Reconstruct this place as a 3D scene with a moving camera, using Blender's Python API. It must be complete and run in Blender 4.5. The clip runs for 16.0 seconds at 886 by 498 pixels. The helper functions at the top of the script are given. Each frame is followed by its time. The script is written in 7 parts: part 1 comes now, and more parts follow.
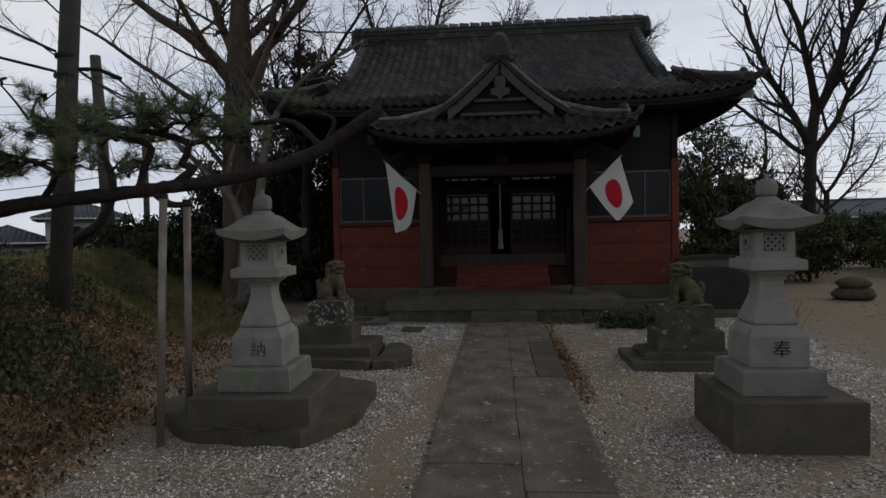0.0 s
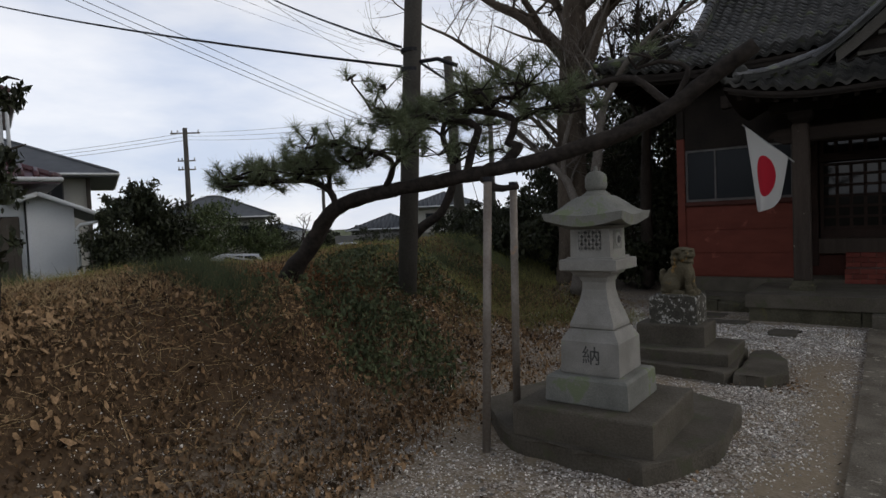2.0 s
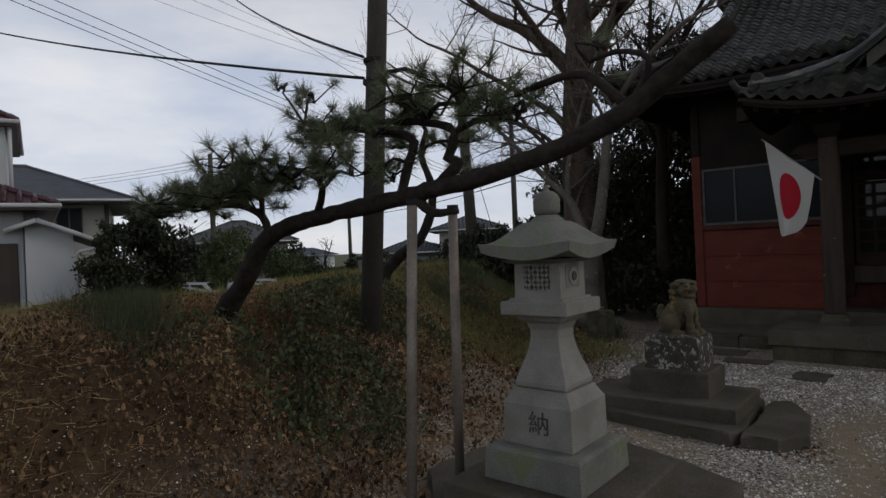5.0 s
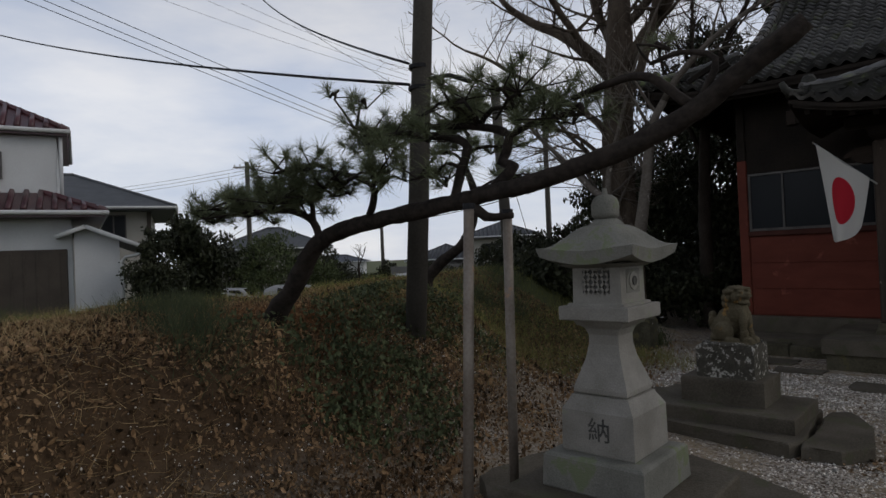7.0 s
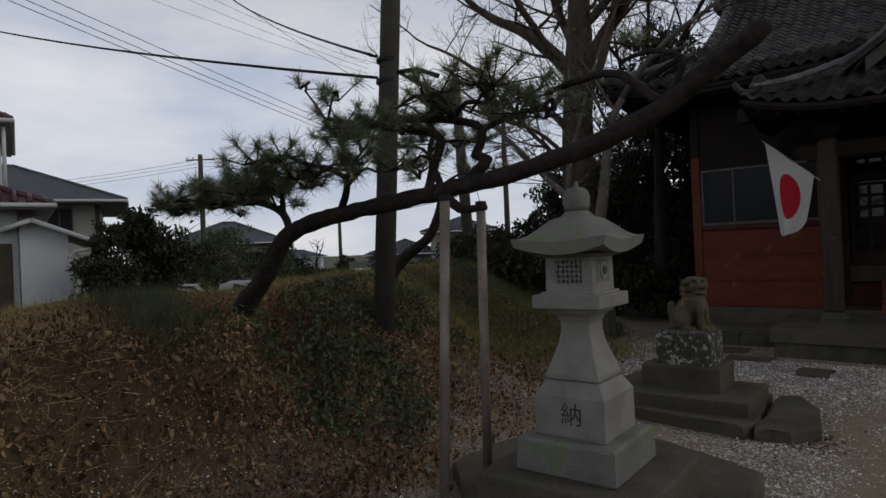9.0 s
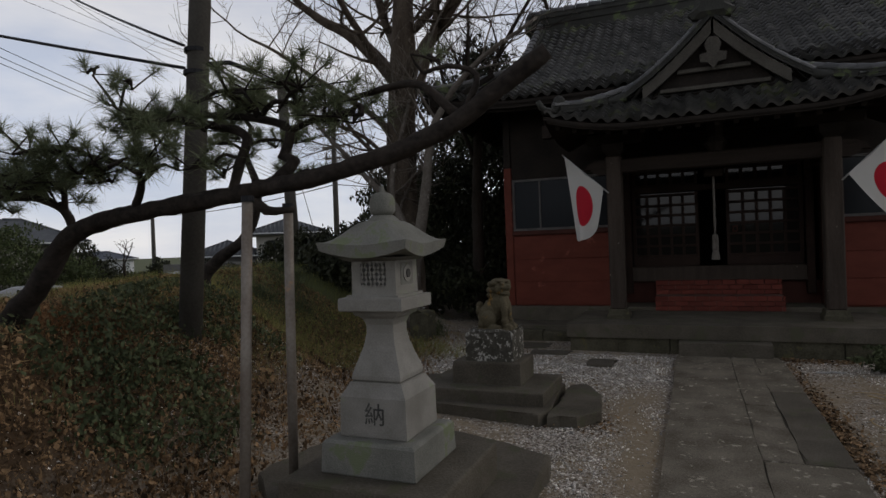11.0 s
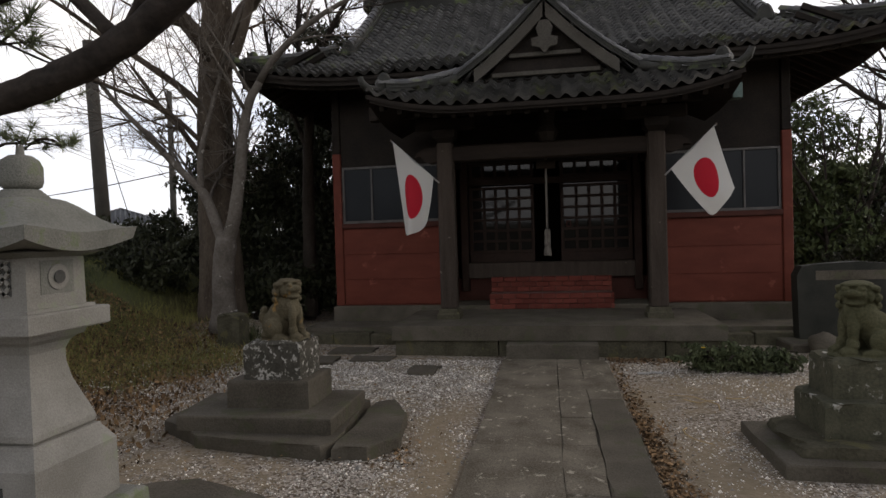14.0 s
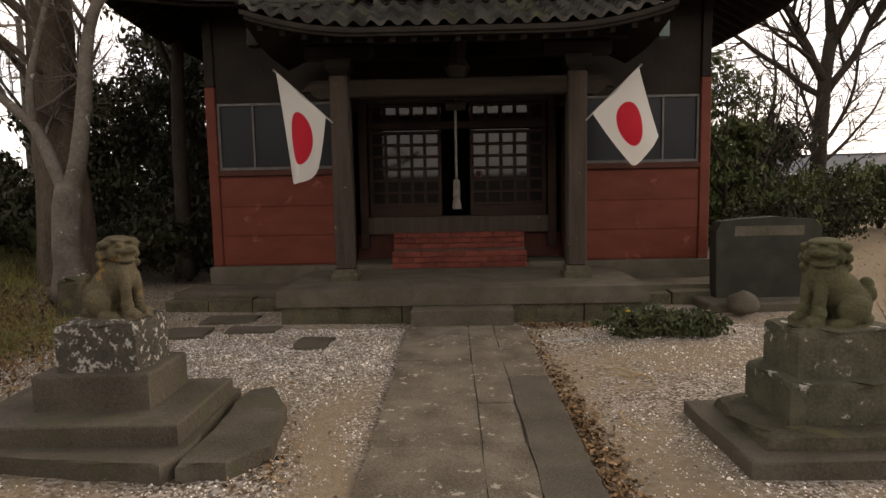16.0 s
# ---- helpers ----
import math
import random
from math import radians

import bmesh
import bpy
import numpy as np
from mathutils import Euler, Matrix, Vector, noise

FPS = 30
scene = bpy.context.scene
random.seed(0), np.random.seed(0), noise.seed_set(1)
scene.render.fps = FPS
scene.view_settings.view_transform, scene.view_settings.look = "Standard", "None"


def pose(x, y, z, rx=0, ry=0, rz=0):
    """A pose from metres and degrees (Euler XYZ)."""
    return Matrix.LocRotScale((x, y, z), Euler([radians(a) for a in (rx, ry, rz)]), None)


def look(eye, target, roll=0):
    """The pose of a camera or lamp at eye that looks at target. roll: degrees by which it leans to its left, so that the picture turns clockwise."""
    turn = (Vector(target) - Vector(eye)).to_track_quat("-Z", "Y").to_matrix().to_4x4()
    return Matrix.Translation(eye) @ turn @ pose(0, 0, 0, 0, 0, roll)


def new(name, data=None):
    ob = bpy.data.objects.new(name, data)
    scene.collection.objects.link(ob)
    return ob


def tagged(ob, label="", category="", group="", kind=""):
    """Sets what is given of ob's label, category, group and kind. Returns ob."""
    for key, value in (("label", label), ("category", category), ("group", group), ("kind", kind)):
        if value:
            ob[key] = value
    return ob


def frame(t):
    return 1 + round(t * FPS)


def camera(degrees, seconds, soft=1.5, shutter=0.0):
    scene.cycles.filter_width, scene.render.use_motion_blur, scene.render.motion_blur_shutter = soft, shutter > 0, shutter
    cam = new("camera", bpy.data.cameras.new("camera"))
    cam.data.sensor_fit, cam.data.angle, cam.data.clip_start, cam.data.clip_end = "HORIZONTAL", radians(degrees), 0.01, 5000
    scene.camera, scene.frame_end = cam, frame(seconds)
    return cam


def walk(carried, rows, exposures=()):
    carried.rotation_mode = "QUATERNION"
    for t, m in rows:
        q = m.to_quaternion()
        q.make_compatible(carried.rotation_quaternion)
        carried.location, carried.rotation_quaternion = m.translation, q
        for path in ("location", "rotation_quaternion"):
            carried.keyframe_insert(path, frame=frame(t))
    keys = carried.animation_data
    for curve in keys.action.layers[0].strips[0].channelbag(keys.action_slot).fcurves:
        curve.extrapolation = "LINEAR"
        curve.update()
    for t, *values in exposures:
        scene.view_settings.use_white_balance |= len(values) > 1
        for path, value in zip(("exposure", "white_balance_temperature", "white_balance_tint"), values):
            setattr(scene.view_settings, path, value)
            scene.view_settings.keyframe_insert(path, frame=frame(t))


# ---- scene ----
cam = camera(72.5, 16.0)
PATH = [
    (0, (-0.086, 0.609, 1.586), (-0.267, 2.6, 1.53), -1.1),
    (0.5, (-0.211, 0.824, 1.594), (-0.697, 2.763, 1.538), -1.5),
    (1, (-0.226, 0.957, 1.582), (-1.002, 2.798, 1.501), -1.6),
    (1.5, (-0.321, 1.263, 1.596), (-1.342, 2.981, 1.508), -2.2),
    (2, (-0.393, 1.447, 1.606), (-1.579, 3.055, 1.522), -2.3),
    (2.5, (-0.474, 1.657, 1.632), (-1.679, 3.25, 1.541), -2.4),
    (3, (-0.481, 1.886, 1.62), (-1.685, 3.48, 1.539), -2.3),
    (5.5, (-0.31, 2.534, 1.635), (-1.623, 4.043, 1.652), -2.5),
    (6, (-0.35, 2.514, 1.626), (-1.701, 3.988, 1.648), -2.4),
    (6.5, (-0.423, 2.468, 1.624), (-1.772, 3.944, 1.642), -2.3),
    (7, (-0.446, 2.41, 1.624), (-1.792, 3.889, 1.648), -2.4),
    (7.5, (-0.445, 2.309, 1.628), (-1.782, 3.796, 1.654), -2.2),
    (8, (-0.499, 2.269, 1.619), (-1.827, 3.765, 1.635), -2.3),
    (10.5, (-0.405, 2.342, 1.598), (-1.316, 4.122, 1.592), -2.2),
    (11, (-0.348, 2.344, 1.601), (-1.112, 4.192, 1.59), -2.1),
    (11.5, (-0.285, 2.353, 1.599), (-0.941, 4.242, 1.58), -2.1),
    (12, (-0.228, 2.466, 1.588), (-0.792, 4.385, 1.562), -2.0),
    (12.5, (-0.182, 2.703, 1.587), (-0.625, 4.653, 1.553), -1.8),
    (13, (-0.123, 2.942, 1.578), (-0.516, 4.903, 1.542), -1.8),
    (13.5, (-0.038, 3.22, 1.597), (-0.415, 5.184, 1.554), -1.9),
    (14, (-0.005, 3.469, 1.562), (-0.352, 5.438, 1.52), -1.7),
    (14.5, (-0.018, 3.731, 1.537), (-0.145, 5.727, 1.485), -1.4),
    (15, (-0.003, 3.987, 1.487), (-0.006, 5.986, 1.409), -1.2),
    (15.5, (-0.024, 4.248, 1.479), (-0.026, 6.242, 1.323), -1.3),
    (16, (-0.103, 4.513, 1.497), (-0.133, 6.503, 1.3), -1.1),
]
EXPOSURES = [(0, -0.2, 6700, 11), (0.8, 0.0, 6700, 11), (1.5, 0.22, 6700, 11), (2, 0.1, 6700, 11), (3, -0.23, 6700, 11), (7, -0.18, 6700, 11), (8, -0.3, 6700, 11), (11, -0.16, 6900, 12), (12, 0.14, 6950, 12), (13.5, 0.5, 7150, 13), (14.5, 0.7, 7600, 14), (15.2, 1.0, 8300, 16), (16, 1.18, 9000, 18)]
walk(cam, [(t, look(eye, target, roll)) for t, eye, target, roll in PATH], EXPOSURES)

# ---- world and sun ----
world = bpy.data.worlds.new("overcast_sky")
scene.world = world
world.use_nodes = True
wn, wl = world.node_tree.nodes, world.node_tree.links
wn.clear()
w_out, w_bg = wn.new("ShaderNodeOutputWorld"), wn.new("ShaderNodeBackground")
w_sky = wn.new("ShaderNodeTexSky")
w_sky.sky_type, w_sky.sun_disc = "NISHITA", False
w_sky.sun_elevation, w_sky.sun_rotation = radians(32), radians(60)
w_co, w_map = wn.new("ShaderNodeTexCoord"), wn.new("ShaderNodeMapping")
w_map.inputs["Scale"].default_value = (1.0, 1.0, 3.2)
w_n = wn.new("ShaderNodeTexNoise")
w_n.inputs["Scale"].default_value, w_n.inputs["Detail"].default_value, w_n.inputs["Roughness"].default_value = 2.4, 7, 0.55
w_ramp = wn.new("ShaderNodeValToRGB")
w_ramp.color_ramp.elements[0].position, w_ramp.color_ramp.elements[0].color = 0.36, (6.0, 6.9, 8.7, 1)
w_ramp.color_ramp.elements[1].position, w_ramp.color_ramp.elements[1].color = 0.66, (9.6, 9.9, 10.5, 1)
w_mix = wn.new("ShaderNodeMix")
w_mix.data_type = "RGBA"
w_mix.inputs["Factor"].default_value = 0.86
wl.new(w_co.outputs["Generated"], w_map.inputs["Vector"])
wl.new(w_map.outputs["Vector"], w_n.inputs["Vector"])
wl.new(w_n.outputs["Fac"], w_ramp.inputs["Fac"])
wl.new(w_sky.outputs["Color"], w_mix.inputs["A"])
wl.new(w_ramp.outputs["Color"], w_mix.inputs["B"])
w_sep, w_fall, w_dim = wn.new("ShaderNodeSeparateXYZ"), wn.new("ShaderNodeMapRange"), wn.new("ShaderNodeMix")
wl.new(w_co.outputs["Generated"], w_sep.inputs["Vector"])
w_fall.inputs["From Min"].default_value, w_fall.inputs["From Max"].default_value = 0.25, 0.95
wl.new(w_sep.outputs["Z"], w_fall.inputs["Value"])
w_dim.data_type, w_dim.blend_type = "RGBA", "MULTIPLY"
w_dim.inputs["B"].default_value = (0.30, 0.31, 0.35, 1)
wl.new(w_fall.outputs["Result"], w_dim.inputs["Factor"])
wl.new(w_mix.outputs["Result"], w_dim.inputs["A"])
wl.new(w_dim.outputs["Result"], w_bg.inputs["Color"])
w_bg.inputs["Strength"].default_value = 0.1
wl.new(w_bg.outputs["Background"], w_out.inputs["Surface"])

sun_data = bpy.data.lights.new("sun", "SUN")
sun_data.energy, sun_data.angle, sun_data.color = 0.5, radians(25), (1.0, 0.95, 0.88)
sun = new("sun", sun_data)
sun.matrix_basis = look((30, 17, 22), (0, 0, 0))


# ---- materials ----
BASE_SCALE = 0.5  # scales both base colours of every mat() finish


def mat(name, c1, c2, scale=6.0, rough=0.8, bump=0.25, fine=60.0, metal=0.0, spots=None, spot_scale=9.0, spot_at=0.6, rand=0.0, stretch=(1, 1, 1), island=False):
    """Two colours mixed by broad and fine noise in world space, a third in patches, fine relief."""
    c1, c2 = [k * BASE_SCALE for k in c1], [k * BASE_SCALE for k in c2]
    m = bpy.data.materials.new(name)
    m.use_nodes = True
    n, l = m.node_tree.nodes, m.node_tree.links
    b = n["Principled BSDF"]
    geo, mp = n.new("ShaderNodeNewGeometry"), n.new("ShaderNodeMapping")
    mp.inputs["Scale"].default_value = stretch
    l.new(geo.outputs["Position"], mp.inputs["Vector"])
    big, small = n.new("ShaderNodeTexNoise"), n.new("ShaderNodeTexNoise")
    big.inputs["Scale"].default_value, big.inputs["Detail"].default_value = scale, 5
    small.inputs["Scale"].default_value, small.inputs["Detail"].default_value = fine, 4
    for t in (big, small):
        l.new(mp.outputs["Vector"], t.inputs["Vector"])
    add = n.new("ShaderNodeMath")
    add.operation = "MULTIPLY_ADD"
    l.new(small.outputs["Fac"], add.inputs[0])
    add.inputs[1].default_value = 0.8
    l.new(big.outputs["Fac"], add.inputs[2])
    ramp = n.new("ShaderNodeMapRange")
    ramp.inputs["From Min"].default_value, ramp.inputs["From Max"].default_value = 0.66, 1.14
    l.new(add.outputs["Value"], ramp.inputs["Value"])
    mix = n.new("ShaderNodeMix")
    mix.data_type = "RGBA"
    mix.inputs["A"].default_value, mix.inputs["B"].default_value = (*c1, 1), (*c2, 1)
    l.new(ramp.outputs["Result"], mix.inputs["Factor"])
    out = mix.outputs["Result"]
    if spots:
        sp, sr, sm = n.new("ShaderNodeTexNoise"), n.new("ShaderNodeMapRange"), n.new("ShaderNodeMix")
        sp.inputs["Scale"].default_value, sp.inputs["Detail"].default_value, sp.inputs["Roughness"].default_value = spot_scale, 6, 0.65
        l.new(geo.outputs["Position"], sp.inputs["Vector"])
        sr.inputs["From Min"].default_value, sr.inputs["From Max"].default_value = spot_at, spot_at + 0.06
        l.new(sp.outputs["Fac"], sr.inputs["Value"])
        sm.data_type = "RGBA"
        sm.inputs["B"].default_value = (*spots, 1)
        l.new(sr.outputs["Result"], sm.inputs["Factor"])
        l.new(out, sm.inputs["A"])
        out = sm.outputs["Result"]
    if rand:
        hsv, mr = n.new("ShaderNodeHueSaturation"), n.new("ShaderNodeMapRange")
        if island:
            l.new(geo.outputs["Random Per Island"], mr.inputs["Value"])
        else:
            info = n.new("ShaderNodeObjectInfo")
            l.new(info.outputs["Random"], mr.inputs["Value"])
        mr.inputs["To Min"].default_value, mr.inputs["To Max"].default_value = 1 - rand, 1 + rand
        l.new(mr.outputs["Result"], hsv.inputs["Value"])
        l.new(out, hsv.inputs["Color"])
        out = hsv.outputs["Color"]
    l.new(out, b.inputs["Base Color"])
    b.inputs["Roughness"].default_value, b.inputs["Metallic"].default_value = rough, metal
    b.inputs["Specular IOR Level"].default_value = 0.18 if rough >= 0.5 else 0.5
    if bump:
        bp = n.new("ShaderNodeBump")
        bp.inputs["Strength"].default_value, bp.inputs["Distance"].default_value = min(1.0, bump * 1.5), 0.012
        l.new(add.outputs["Value"], bp.inputs["Height"])
        l.new(bp.outputs["Normal"], b.inputs["Normal"])
    return m


M_granite = mat("granite", (0.345, 0.326, 0.28), (0.536, 0.512, 0.455), 5, 0.75, 0.2, 140, spots=(0.22, 0.23, 0.17), spot_scale=4, spot_at=0.6)
M_granite_dark = mat("weathered_granite", (0.25, 0.25, 0.21), (0.42, 0.41, 0.36), 5, 0.85, 0.3, 120, spots=(0.15, 0.17, 0.10), spot_scale=5, spot_at=0.56)
M_carved = mat("ink_and_hollow_shade", (0.09, 0.09, 0.085), (0.17, 0.165, 0.15), 9, 0.9, 0.1)
M_ink = mat("dark_carved_ink", (0.03, 0.03, 0.03), (0.06, 0.06, 0.055), 9, 0.9, 0.1)
M_concrete = mat("old_concrete", (0.116, 0.099, 0.0726), (0.226, 0.198, 0.152), 3, 0.92, 0.4, 70, spots=(0.075, 0.072, 0.045), spot_scale=4, spot_at=0.55)
M_slab = mat("path_concrete", (0.15, 0.127, 0.09), (0.37, 0.32, 0.245), 3.2, 0.9, 0.5, 90, spots=(0.33, 0.3, 0.235), spot_scale=13, spot_at=0.6)
M_moss_stone = mat("mossy_stone", (0.09, 0.083, 0.05), (0.18, 0.162, 0.112), 6, 0.95, 0.6, 45, spots=(0.1, 0.092, 0.045), spot_scale=5, spot_at=0.58)
M_lichen = mat("lichen_stone", (0.09, 0.085, 0.065), (0.17, 0.155, 0.125), 8, 0.95, 0.6, 50, spots=(0.40, 0.385, 0.34), spot_scale=22, spot_at=0.545)
M_lichen_some = mat("lichened_mossy_stone", (0.10, 0.10, 0.065), (0.19, 0.18, 0.12), 7, 0.95, 0.6, 50, spots=(0.40, 0.39, 0.34), spot_scale=9, spot_at=0.62)
M_dark_stone = mat("dark_monument_stone", (0.03, 0.031, 0.024), (0.065, 0.064, 0.05), 4, 0.6, 0.15, 90)
M_red = mat("red_oxide_paint", (0.19, 0.042, 0.025), (0.275, 0.068, 0.04), 2.5, 0.6, 0.12, 60, spots=(0.20, 0.06, 0.04), spot_scale=3, spot_at=0.62, stretch=(1, 1, 2.5))
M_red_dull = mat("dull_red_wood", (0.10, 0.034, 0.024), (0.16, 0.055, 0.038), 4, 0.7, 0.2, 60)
M_brick = mat("red_brick", (0.22, 0.05, 0.036), (0.32, 0.085, 0.06), 8, 0.85, 0.3, 90, rand=0.22)
M_mortar = mat("mortar", (0.26, 0.15, 0.125), (0.38, 0.24, 0.2), 8, 0.95, 0.3)
M_wood = mat("weathered_wood", (0.0599, 0.0436, 0.033), (0.12, 0.0916, 0.0704), 2, 0.8, 0.35, 30, stretch=(6, 6, 0.6), spots=(0.28, 0.25, 0.21), spot_scale=12, spot_at=0.68)
# Beam wood kept well below the pillars: shade under the roof is in its colour
M_wood_h = mat("shaded_beam_wood", (0.0305, 0.0209, 0.0151), (0.061, 0.0434, 0.0319), 2, 0.8, 0.35, 30, stretch=(0.6, 6, 6))
# Dark wood with the shade below eaves and roofs added to its colour
M_wood_dark = mat("shaded_dark_wood", (0.02, 0.015, 0.011), (0.045, 0.033, 0.024), 3, 0.75, 0.3, 40)
M_wood_lattice = mat("brown_lattice_wood", (0.0289, 0.0148, 0.0097), (0.0595, 0.0328, 0.0221), 3, 0.7, 0.25, 40)
M_tile = mat("grey_roof_tile", (0.06, 0.058, 0.054), (0.165, 0.16, 0.148), 3, 0.32, 0.3, 60, spots=(0.075, 0.082, 0.04), spot_scale=2.2, spot_at=0.58, rand=0.5)
M_tile_i = mat("grey_roof_tile_field", (0.06, 0.058, 0.054), (0.165, 0.16, 0.148), 3, 0.32, 0.3, 60, spots=(0.075, 0.082, 0.04), spot_scale=2.2, spot_at=0.58, rand=0.5, island=True)
M_ridge = mat("ridge_tile", (0.0464, 0.0464, 0.0398), (0.0996, 0.0975, 0.0819), 4, 0.6, 0.3, 50, spots=(0.09, 0.11, 0.05), spot_scale=4, spot_at=0.58)
M_gable = mat("gable_board", (0.09, 0.08, 0.064), (0.165, 0.15, 0.123), 3, 0.8, 0.25, 40)
M_plaster = mat("white_rim_plaster", (0.36, 0.35, 0.32), (0.50, 0.49, 0.46), 4, 0.8, 0.2)
M_copper = mat("green_copper", (0.15, 0.23, 0.20), (0.27, 0.36, 0.32), 6, 0.6, 0.2)
M_steel = mat("galvanised_pipe", (0.33, 0.27, 0.22), (0.5, 0.44, 0.37), 5, 0.55, 0.1, 50, metal=0.35, spots=(0.30, 0.20, 0.13), spot_scale=6, spot_at=0.63)
M_alu = mat("aluminium_frame", (0.15, 0.14, 0.13), (0.24, 0.225, 0.21), 5, 0.5, 0.05, metal=0.4)
M_bark = mat("grey_bark", (0.0982, 0.0733, 0.052), (0.205, 0.162, 0.122), 3, 0.95, 0.8, 26, stretch=(2, 2, 0.6), spots=(0.30, 0.27, 0.23), spot_scale=5, spot_at=0.63)
M_bark_pale = mat("pale_smooth_bark", (0.16, 0.135, 0.11), (0.30, 0.262, 0.22), 4, 0.9, 0.5, 30, spots=(0.36, 0.33, 0.29), spot_scale=7, spot_at=0.62)
M_bark_dark = mat("dark_bark", (0.045, 0.035, 0.028), (0.095, 0.075, 0.06), 4, 0.95, 0.8, 24, stretch=(2, 2, 0.7))
M_pine_bark = mat("pine_bark", (0.03, 0.024, 0.02), (0.085, 0.068, 0.055), 9, 0.95, 1.0, 30)
M_needle = mat("pine_needles", (0.15, 0.185, 0.095), (0.32, 0.36, 0.19), 2, 0.5, 0.0, rand=0.35, island=True)
M_leaf = mat("evergreen_leaves", (0.034, 0.042, 0.02), (0.085, 0.09, 0.045), 1.5, 0.5, 0.0, rand=0.4, island=True)
M_leaf_mid = mat("shrub_leaves", (0.075, 0.105, 0.0375), (0.165, 0.195, 0.075), 1.5, 0.55, 0.0, rand=0.4, island=True)
M_grass = mat("grass_blades", (0.233, 0.261, 0.0695), (0.559, 0.502, 0.179), 1.0, 0.7, 0.0, rand=0.4, island=True)
M_weed = mat("dark_green_weeds", (0.07, 0.095, 0.045), (0.19, 0.215, 0.1), 1.5, 0.7, 0.0, rand=0.35, island=True)
M_straw = mat("dry_grass", (0.538, 0.373, 0.179), (0.927, 0.688, 0.373), 1.2, 0.85, 0.0, rand=0.35, island=True)
M_litter = mat("dead_leaves", (0.17, 0.098, 0.046), (0.52, 0.335, 0.18), 1.5, 0.85, 0.0, rand=0.85, island=True)
M_fern = mat("dead_fern", (0.2, 0.085, 0.035), (0.42, 0.2, 0.085), 1.5, 0.85, 0.0, rand=0.4, island=True)
M_gravel = mat("pale_gravel", (0.62, 0.56, 0.48), (1.5, 1.42, 1.28), 3, 0.8, 0.0, rand=0.75, island=True)
M_utility = mat("utility_pole", (0.111, 0.101, 0.0845), (0.163, 0.15, 0.13), 3, 0.9, 0.25, 40)
M_wire = mat("black_cable", (0.02, 0.02, 0.022), (0.035, 0.035, 0.04), 5, 0.6, 0.0)
M_rope = mat("bell_rope", (0.17, 0.15, 0.125), (0.30, 0.27, 0.23), 20, 0.9, 0.3, 120)
M_white_wall = mat("white_render", (0.95, 0.96, 0.95), (1.1, 1.12, 1.1), 1.2, 0.85, 0.1, 40)
M_cream_wall = mat("cream_siding", (0.64, 0.608, 0.528), (0.736, 0.704, 0.624), 1.2, 0.85, 0.1, 40)
M_grey_wall = mat("grey_siding", (0.26, 0.25, 0.235), (0.33, 0.32, 0.30), 1.2, 0.85, 0.1, 40)
M_roof_red = mat("maroon_roof_tile", (0.085, 0.022, 0.026), (0.14, 0.04, 0.045), 2, 0.35, 0.2, 50, rand=0.2, island=True)
M_roof_grey = mat("grey_slate_roof", (0.13, 0.14, 0.15), (0.19, 0.20, 0.21), 2, 0.6, 0.15, 50)
M_roof_blue = mat("blue_roof_tile", (0.07, 0.085, 0.11), (0.11, 0.13, 0.16), 2, 0.5, 0.15, 50)
M_shutter = mat("brown_shutter", (0.10, 0.082, 0.066), (0.15, 0.125, 0.10), 2, 0.6, 0.1)
M_car_white = mat("white_car_paint", (0.68, 0.69, 0.7), (0.72, 0.73, 0.74), 2, 0.25, 0.0)
M_car_dark = mat("dark_glass", (0.015, 0.017, 0.02), (0.025, 0.027, 0.03), 2, 0.1, 0.0)
M_tyre = mat("tyre_rubber", (0.015, 0.015, 0.015), (0.03, 0.03, 0.03), 5, 0.9, 0.0)
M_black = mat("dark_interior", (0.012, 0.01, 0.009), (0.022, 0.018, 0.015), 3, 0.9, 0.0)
M_yellow = mat("yellow_petals", (0.65, 0.42, 0.03), (0.8, 0.55, 0.05), 9, 0.6, 0.0)
M_white_petal = mat("white_petals", (0.65, 0.65, 0.6), (0.8, 0.8, 0.74), 9, 0.6, 0.0)
M_paper = mat("white_paper", (0.55, 0.54, 0.5), (0.68, 0.67, 0.63), 9, 0.8, 0.0)


def window_glass(name, ior, rough, tone):
    m = bpy.data.materials.new(name)
    m.use_nodes = True
    b = m.node_tree.nodes["Principled BSDF"]
    b.inputs["Base Color"].default_value = tone
    b.inputs["Roughness"].default_value = rough
    b.inputs["IOR"].default_value = ior
    return m


M_glass = window_glass("window_glass", 1.22, 0.25, (0.016, 0.018, 0.02, 1))
M_pane = window_glass("old_door_glass", 1.37, 0.05, (0.012, 0.011, 0.01, 1))


# ---- builders ----
def part(name, bm, material, parent=None, label="", smooth=False):
    """Links a bmesh as one mesh object, under a thing or a part."""
    me = bpy.data.meshes.new(name)
    bm.to_mesh(me)
    bm.free()
    me.materials.append(material)
    if smooth:
        me.shade_smooth()
    ob = new(name, me)
    if parent:
        ob.parent = parent
    if label:
        ob["label"] = label
    return ob


def mesh_part(name, verts, faces, material, parent=None, label="", smooth=False):
    me = bpy.data.meshes.new(name)
    me.from_pydata([tuple(v) for v in verts], [], faces)
    me.materials.append(material)
    if smooth:
        me.shade_smooth()
    ob = new(name, me)
    if parent:
        ob.parent = parent
    if label:
        ob["label"] = label
    return ob


